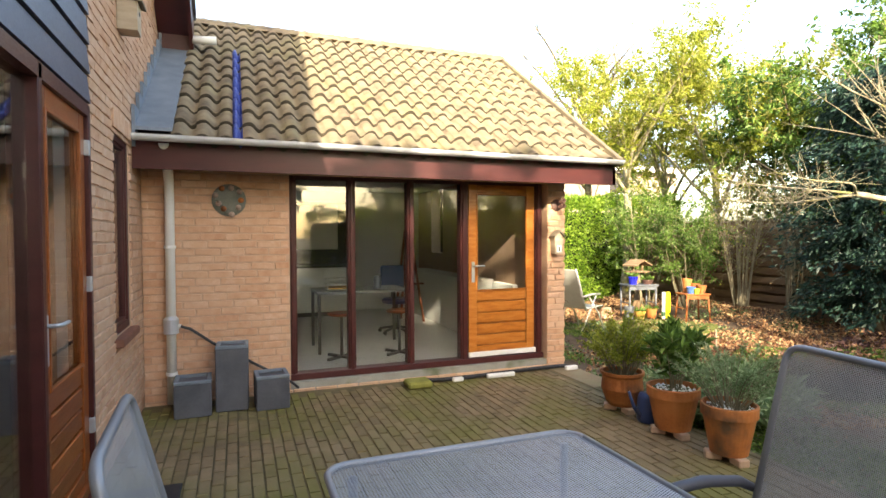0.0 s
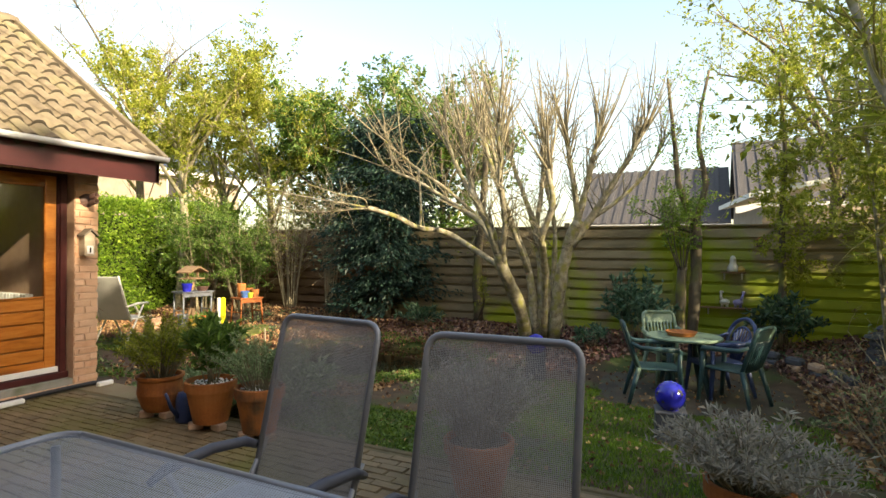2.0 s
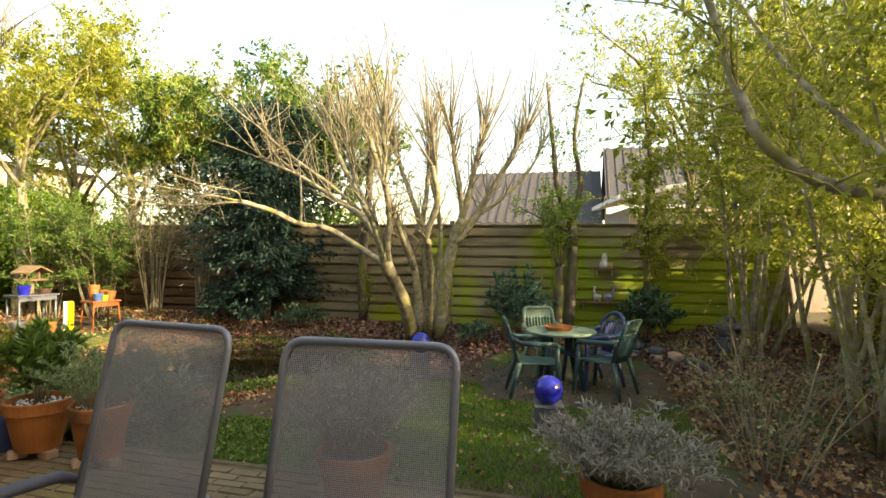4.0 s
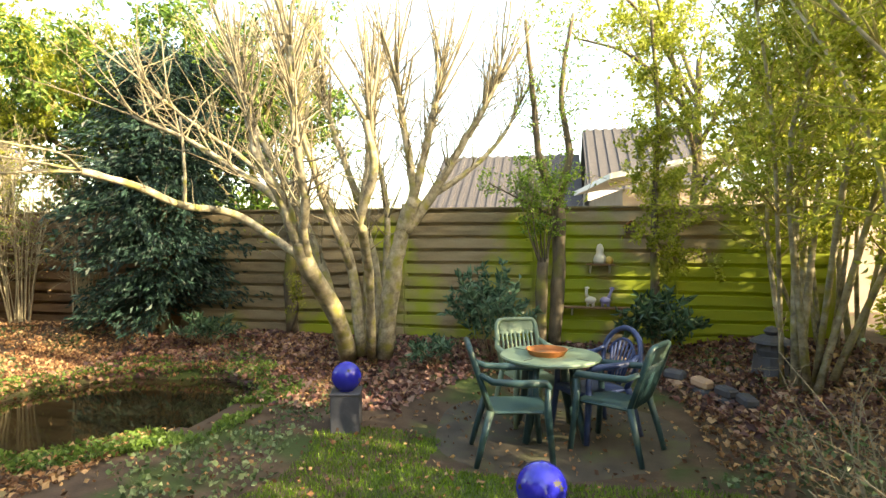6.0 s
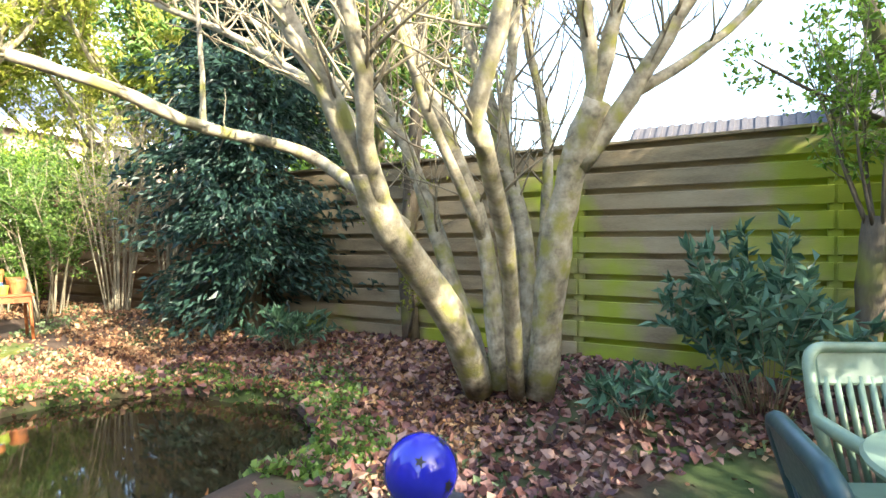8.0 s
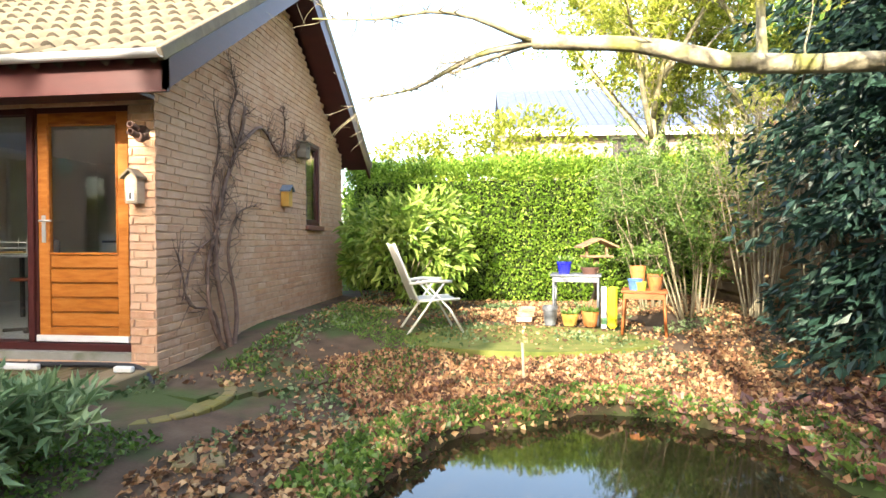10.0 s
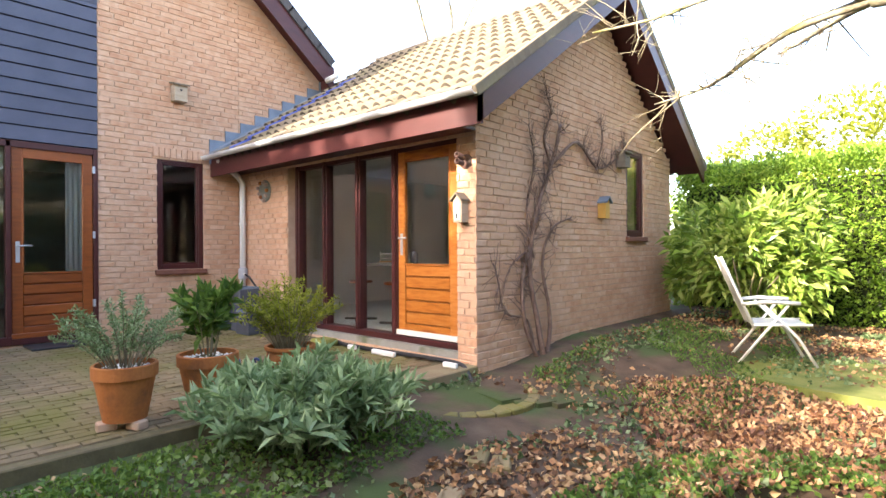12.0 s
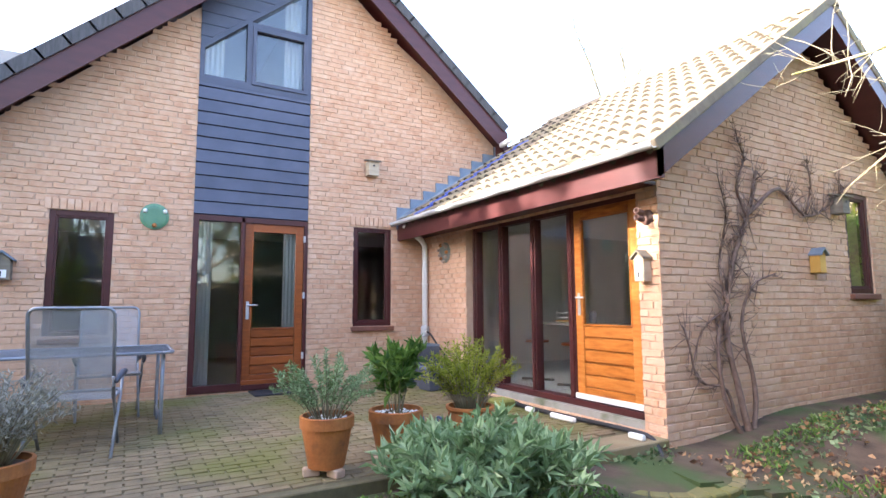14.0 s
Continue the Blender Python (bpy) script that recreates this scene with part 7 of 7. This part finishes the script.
litter("orange_leaf_litter", "rust-orange fallen leaves in the sunny bed by the pond", orange_leaf_mat, 10500, lambda x, y, r: 5.3 < x < 9.6 and -1.6 < y < 1.5 and x > 6.1 - 0.5 * y and pond_k(x, y) < 2.6, 0.052, 70, 1.1)
litter("ground_ivy", "low grey-green ground ivy patches", ivy_mat, 9000, lambda x, y, r: not lawn_at(x, y) and nz(x, y, 1.1, 7) > 0.12 and not (math.hypot(x - 8.4, y + 5.65) < 1.5), 0.05, 65, 0.9, category="ground cover")
litter("pond_rim_plants", "fresh green creeping plants round the pond", privet_mat, 11000, lambda x, y, r: 0.955 < pond_k(x, y) < 1.35 and nz(x, y, 1.4, 5) > -0.32, 0.05, 66, 1.2, category="ground cover")
litter("terrace_edge_plants", "mossy creeping plants along the terrace edge", privet_mat, 6500, lambda x, y, r: x < 5.4 and -4.4 < y < -1.2, 0.035, 67, 0.8, category="ground cover")
litter("gable_plants", "low weeds along the gable wall", privet_mat, 3800, lambda x, y, r: x < 6.6 and 0.2 < y < 3.8 and nz(x, y, 1.2, 9) > -0.05, 0.055, 68, 1.4, 0.3, category="ground cover")
moss = material("moss_green", [(0.055, 0.08, 0.012), (0.13, 0.15, 0.03), (0.2, 0.19, 0.06)], scale=5, rough=0.95, bump=0.8, fine=90)
bm = bmesh.new()
pts = [(7.6 + 1.45 * math.cos(radians(a)) * (1 + 0.08 * math.sin(a)), 2.15 + 0.85 * math.sin(radians(a))) for a in range(0, 360, 12)]
prism(bm, pts, "z", -0.2, -0.088)
single("paved_patch", bm, moss, "moss-grown paved patch before the hedge", "paving", kind="structure")
bm = bmesh.new()
for i in range(16):
    t_ = i / 15
    x, y = 5.0 + 1.6 * t_, -0.4 + 2.1 * t_ ** 1.2
    prism(bm, [(x - 0.26, y - 0.02), (x + 0.2, y - 0.14), (x + 0.26, y + 0.04), (x - 0.2, y + 0.16)], "z", -0.3, ground_z(x, y) + 0.014)
single("garden_path", bm, soil_mat, "narrow mossy paved path past the gable", "path", kind="structure")
bm = bmesh.new()
bmesh.ops.create_circle(bm, cap_ends=True, segments=40, radius=1.5, matrix=Matrix.Translation((8.4, -5.65, gz - 0.002)))
patio_mat = material("mossy_patio", [(0.045, 0.038, 0.03), (0.085, 0.072, 0.055), (0.10, 0.115, 0.045)], scale=3, rough=0.9, bump=0.6)
bmesh.ops.solidify(bm, geom=bm.faces[:], thickness=0.06)
single("round_patio", bm, patio_mat, "dark mossy ground under the garden table", "paving", kind="structure")

# ---- houses beyond ----
far_brick = material("far_brick_wall", [(0.24, 0.19, 0.15), (0.36, 0.30, 0.24)], scale=3, rough=0.9)
far_tile = material("far_grey_tiles", [(0.05, 0.048, 0.05), (0.095, 0.088, 0.09)], scale=6, rough=0.9, bump=0.5, stretch=(1, 6, 1))


def far_house(label, at, w, d, eave, ridge, roof_mat):
    h = thing("house", label, "house", at)
    part("wall", prism(bmesh.new(), [(-d / 2, -0.5), (d / 2, -0.5), (d / 2, eave), (0, ridge - 0.12), (-d / 2, eave)], "x", -w / 2, w / 2), far_brick, h)
    k = (ridge - eave) / (d / 2)
    part("roof", prism(bmesh.new(), [(-d / 2 - 0.4, eave - 0.4 * k), (0, ridge), (d / 2 + 0.4, eave - 0.4 * k), (d / 2 + 0.4, eave - 0.4 * k + 0.14), (0, ridge + 0.16), (-d / 2 - 0.4, eave - 0.4 * k + 0.14)], "x", -w / 2 - 0.2, w / 2 + 0.2), roof_mat, h)
    part("fascia", boxed(-w / 2 - 0.2, w / 2 + 0.2, -d / 2 - 0.43, -d / 2 - 0.40, eave - 0.4 * k - 0.2, eave - 0.4 * k + 0.1), white_mat, h)
    for x in (-w * 0.25, w * 0.2):
        wn_ = part("window", boxed(x, x + 1.2, -d / 2 - 0.03, -d / 2 + 0.02, eave - 1.5, eave - 0.5), dark_lam, h)
        part("frame", frame_ring(bmesh.new(), "x", x - 0.06, x + 1.26, eave - 1.56, eave - 0.44, 0.06, -d / 2 - 0.05, -d / 2 - 0.01), white_mat, wn_)
    n = int((w + 0.4) / 0.33)
    for i in range(n):
        x = -w / 2 - 0.2 + 0.33 * (i + 0.5)
        ob = prism(bmesh.new(), [(-d / 2 - 0.4, eave - 0.4 * k + 0.135), (0, ridge + 0.155), (0, ridge + 0.20), (-d / 2 - 0.4, eave - 0.4 * k + 0.18)], "x", x - 0.07, x + 0.07)
        part("tile_roll", ob, roof_mat, h)
    return h


blue_roof = material("blue_grey_roof", [(0.06, 0.08, 0.13), (0.11, 0.13, 0.2)], scale=5, rough=0.6)
far_house("neighbouring house with tiled roof behind the fence", pose(24.5, -8.5, 0, 0, 0, -90), 3.4, 7.0, 3.1, 5.4, far_tile)
far_house("low neighbouring house with tiled roof", pose(24.5, -3.9, 0, 0, 0, -90), 4.8, 6.0, 2.5, 4.5, far_tile)
far_house("neighbouring house with blue-grey roof beyond the hedge", pose(14.5, 20.2, 0, 0, 0, 4), 15.0, 8.0, 5.1, 7.3, blue_roof)
shed = thing("shed", "garden shed with a pale flat sloping roof", "shed", pose(15.6, -9.2, 0, 0, 0, 8))
part("wall", boxed(-1.5, 1.5, -2.6, 2.6, -0.3, 2.35), far_brick, shed)
part("roof", prism(bmesh.new(), [(-2.9, 3.65), (2.9, 2.5), (2.9, 2.6), (-2.9, 3.75)], "x", -1.8, 1.8), white_mat, shed)
# ---- roof tiles ----
def tile_mesh(w, l):
    vs, fs = [], []
    n = 8
    def zz(u):
        return 0.034 * math.cos(2 * math.pi * (u - 0.28)) + 0.006 * math.cos(4 * math.pi * u)
    for j, (v, dz) in enumerate(((0.0, 0.036), (1.0, 0.0))):
        for i in range(n + 1):
            u = i / n
            vs.append((u * w * 1.04, v * l, zz(u) + 0.032 + dz))
    for i in range(n + 1):
        vs.append((i / n * w * 1.04, 0.0, zz(i / n) + 0.004))
    m = n + 1
    for i in range(n):
        fs.append((i, i + 1, m + i + 1, m + i))
        fs.append((2 * m + i, 2 * m + i + 1, i + 1, i))
    return vs, fs


COLS, ROWS_T = 24, 12
cw = (4.90 - 0.30) / COLS
slope_len = math.hypot(2.53 + 0.50, 2.07)
ang = math.degrees(math.atan2(4.42 - 2.44, 2.53 + 0.36))
rl = (slope_len + 0.06) / ROWS_T
vs, fs = tile_mesh(cw, rl * 1.12)
tile_me = raw("roof_tile", vs, fs, tile_mat, True)
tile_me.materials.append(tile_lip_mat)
# every lip face gets the painted shadow line
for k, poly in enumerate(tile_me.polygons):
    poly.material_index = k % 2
bvs, bfs = tile_mesh(cw * 0.42, rl * 1.12)
tile_blue = raw("blue_strip", bvs, bfs, blue_tile_mat, True)
rt = random.Random(9)
m_front = Matrix.Translation((0.30, -0.49, 2.355)) @ pose(0, 0, 0, ang, 0, 0)
for r in range(ROWS_T):
    for c in range(COLS):
        if c == 2 and r < 8:
            piece("blue_strip", tile_blue, roof_annex, m_front @ pose((c + 0.57) * cw, r * rl, 0.018))
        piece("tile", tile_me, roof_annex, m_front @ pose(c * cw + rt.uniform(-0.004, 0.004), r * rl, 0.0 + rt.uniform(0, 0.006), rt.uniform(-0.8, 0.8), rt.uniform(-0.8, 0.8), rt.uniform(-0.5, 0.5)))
# north slope, ridge and verge tiles stay one piece of cover each
so = Soup()
m_back = Matrix.Translation((4.90, 5.56, 2.345)) @ pose(0, 0, 0, 0, 0, 180) @ pose(0, 0, 0, ang, 0, 0)
for r in range(ROWS_T):
    for c in range(COLS):
        mm = m_back @ pose(c * cw, r * rl, 0)
        so.add([mm @ Vector(q) for q in vs], fs)
o = new("north_tiles", so.mesh("north_tiles", tile_mat, True))
o.parent = roof_annex
tagged(o, kind="stuff")
for i in range(12):
    bm = bmesh.new()
    prof = [(0.13 * math.cos(radians(a)), 0.10 * math.sin(radians(a))) for a in range(0, 181, 30)]
    prism(bm, [(2.53 + y, 4.42 + z) for y, z in prof], "x", 0.32 + 0.385 * i, 0.32 + 0.385 * i + 0.39)
    part("ridge_tile", bm, tile_mat, roof_annex)
for side in (0, 1):
    for r in range(ROWS_T):
        mm = (m_front @ pose(4.60, r * rl, 0)) if side == 0 else (m_back @ pose(-0.02, r * rl, 0))
        bm = boxed(-0.01, 0.05, 0, rl * 1.05, -0.01, 0.09, 0.008)
        bmesh.ops.transform(bm, matrix=mm, verts=bm.verts)
        part("verge_tile", bm, tile_mat, roof_annex)
# verge tiles of the main roof
for i in range(15):
    for s in (-1, 1):
        pitch = 0.824 if s > 0 else 0.915
        ma = math.degrees(math.atan2(pitch, 1))
        y = -1.88 + s * (0.12 + 0.34 * i * math.cos(radians(ma)) * 0.98)
        if s > 0 and y > 1.36:
            continue
        mm = Matrix.Translation((0.20, y, 6.92 - pitch * abs(y + 1.88))) @ pose(0, 0, 0, -s * ma, 0, 0)
        bm = boxed(-0.20, 0.19, -0.19, 0.19, -0.02, 0.045, 0.01)
        box(bm, 0.175, 0.20, -0.18, 0.18, -0.11, 0.03)
        bmesh.ops.transform(bm, matrix=mm, verts=bm.verts)
        part("verge_tile", bm, far_tile, roof_main)
white_end = single("gutter_end", tube(bmesh.new(), [(0.36, 1.34, 3.84), (0.62, 1.34, 3.86)], 0.045, 10), white_mat, "short white gutter outlet on the roof", "gutter", smooth=True)

# ---- bricks ----
def lay(u0, u1, z0, z1, holes, top, rng):
    """Rectangles (u, z, width) of a running bond between openings."""
    out = []
    row = 0
    z = z0
    while z < z1:
        free = [(u0, u1)]
        for a, b, lo, hi in holes:
            if z + BH * 0.5 > lo and z + BH * 0.5 < hi:
                free = [q for f in free for q in ((f[0], min(f[1], a)), (max(f[0], b), f[1])) if q[1] - q[0] > 0.03]
        off = (0.5 if row % 2 else 0.0) * BL + (0.25 * BL if row % 4 > 1 else 0)
        for f0, f1 in free:
            k = math.floor((f0 - u0 - off) / BL)
            while u0 + off + k * BL < f1:
                a, b = max(f0, u0 + off + k * BL), min(f1, u0 + off + (k + 1) * BL)
                k += 1
                if b - a > 0.035 and z + BH < top((a + b) / 2):
                    out.append((a, z, b - a))
        row += 1
        z += BH
    return out


BRICK_CACHE = {}


def brick_mesh(w, rng):
    key = (round(w / 0.02), rng.randrange(3))
    if key not in BRICK_CACHE:
        ww, h, d = key[0] * 0.02 - 0.006, BH - BT, 0.011
        j = lambda: rng.uniform(-0.006, 0.006)
        f = [(0.003 + j(), -d + j(), 0.003 + j()), (ww - 0.003 + j(), -d + j(), 0.003 + j()), (ww - 0.003 + j(), -d + j(), h - 0.003 + j()), (0.003 + j(), -d + j(), h - 0.003 + j())]
        g = [(0, 0.004, 0), (ww, 0.004, 0), (ww, 0.004, h), (0, 0.004, h)]
        BRICK_CACHE[key] = (f + g, [(0, 1, 2, 3), (4, 5, 1, 0), (5, 6, 2, 1), (6, 7, 3, 2), (7, 4, 0, 3)])
    return key, BRICK_CACHE[key]


BRICK_ME = {}


def brick_wall(parent, rects, m, near, seed):
    """Nearest bricks as parts, the others joined."""
    rng = random.Random(seed)
    rects = sorted(rects, key=lambda q: near(q[0], q[1]))
    so = Soup()
    for i, (u, z, w) in enumerate(rects):
        key, (v, f) = brick_mesh(w, rng)
        mm = m @ pose(u + 0.003, 0, z + BT / 2, rng.uniform(-0.4, 0.4), rng.uniform(-0.5, 0.5), rng.uniform(-0.7, 0.7))
        if i < 300:
            if key not in BRICK_ME:
                BRICK_ME[key] = raw("brick", v, f, brick_mat)
            piece("brick", BRICK_ME[key], parent, mm)
        else:
            so.add([mm @ Vector(q) for q in v], f)
    if so.v:
        o = new("brickwork", so.mesh("brickwork", brick_mat))
        o.parent = parent
        tagged(o, kind="stuff")


rng = random.Random(2)
# facade: u runs along +y, faces +x
m_w = Matrix.Translation((-0.012, 0, 0)) @ pose(0, 0, 0, 0, 0, 90)
brick_wall(wall_west, lay(-7.1, 0.0, -0.05, 6.55, MAIN_OPEN, lambda u: main_top(u) + 0.02, rng) + lay(0.0, 2.2, 2.1, 6.5, [], lambda u: main_top(u), rng), m_w, lambda u, z: math.hypot(u + 1.0, z - 1.3), 3)
m_s = Matrix.Translation((0, 0.012, 0))
brick_wall(wall_south, lay(0.0, 4.52, -0.05, 2.22, ANNEX_FRONT_OPEN, lambda u: 9, rng), m_s, lambda u, z: abs(u - 1) if u < 3 else abs(u - 4.5) * 0.3, 4)
m_e = Matrix.Translation((4.508, 0, 0)) @ pose(0, 0, 0, 0, 0, 90)
brick_wall(wall_east, lay(0.0, 5.06, -0.25, 4.4, GABLE_OPEN, lambda u: annex_top(u) + 0.04, rng), m_e, lambda u, z: math.hypot(u - 0.6, z - 1.0), 5)
# upright soldier bricks over the windows
for y0, y1, z in ((-1.155, -0.53, 2.34), (-4.895, -4.245, 2.28)):
    n = int((y1 - y0 + 0.1) / 0.0745)
    for i in range(n):
        part("lintel_brick", boxed(-0.01, 0.014, y0 - 0.05 + 0.0745 * i, y0 - 0.05 + 0.0745 * i + 0.064, z + 0.004, z + 0.135, 0.003), brick_mat, wall_west)

# ---- terrace pavers ----
bm = boxed(-0.02, EDGE_X, -9.4, 0.0, -0.16, -0.012)
terrace = single("terrace", bm, joint_mat, "mossy clay-paved terrace along the house", "terrace", kind="structure")
part("kerb", boxed(EDGE_X + 0.002, EDGE_X + 0.06, -9.4, -0.98, -0.3, -0.003, 0.008), joint_mat, terrace, "mossy dark concrete edging")
part("kerb", boxed(EDGE_X + 0.002, 4.56, -0.98, -0.02, -0.3, -0.001, 0.01), paver_mat, terrace)
PW, PL = 0.080, 0.205
rng = random.Random(6)
pm = []
for k in range(4):
    j = lambda: rng.uniform(-0.0025, 0.0025)
    w, l = PW - 0.007, PL - 0.008
    top = [(0.004 + j(), 0.004 + j(), j()), (w - 0.004 + j(), 0.004 + j(), j()), (w - 0.004 + j(), l - 0.004 + j(), j()), (0.004 + j(), l - 0.004 + j(), j())]
    low_ = [(0, 0, -0.014), (w, 0, -0.014), (w, l, -0.014), (0, l, -0.014)]
    pm.append((top + low_, [(0, 1, 2, 3), (4, 5, 1, 0), (5, 6, 2, 1), (6, 7, 3, 2), (7, 4, 0, 3)]))
pme = [raw("paver", v, f, paver_mat) for v, f in pm]
cells = []
for c in range(int((EDGE_X - 0.01) / PW)):
    y = -9.35 + (0.5 * PL if c % 2 else 0)
    while y < -0.06 - PL:
        cells.append((0.01 + c * PW, y))
        y += PL
cells.sort(key=lambda q: math.hypot((q[0] - 1.9) * 0.6, q[1] + 2.4))
so = Soup()
for i, (x, y) in enumerate(cells):
    k = rng.randrange(4)
    mm = pose(x, y, rng.uniform(-0.004, 0.003), rng.uniform(-0.6, 0.6), rng.uniform(-0.8, 0.8), rng.uniform(-0.6, 0.6))
    if i < 300:
        piece("paver", pme[k], terrace, mm)
    else:
        so.add([mm @ Vector(q) for q in pm[k][0]], pm[k][1])
o = new("paving", so.mesh("paving", paver_mat))
o.parent = terrace
tagged(o, kind="stuff")
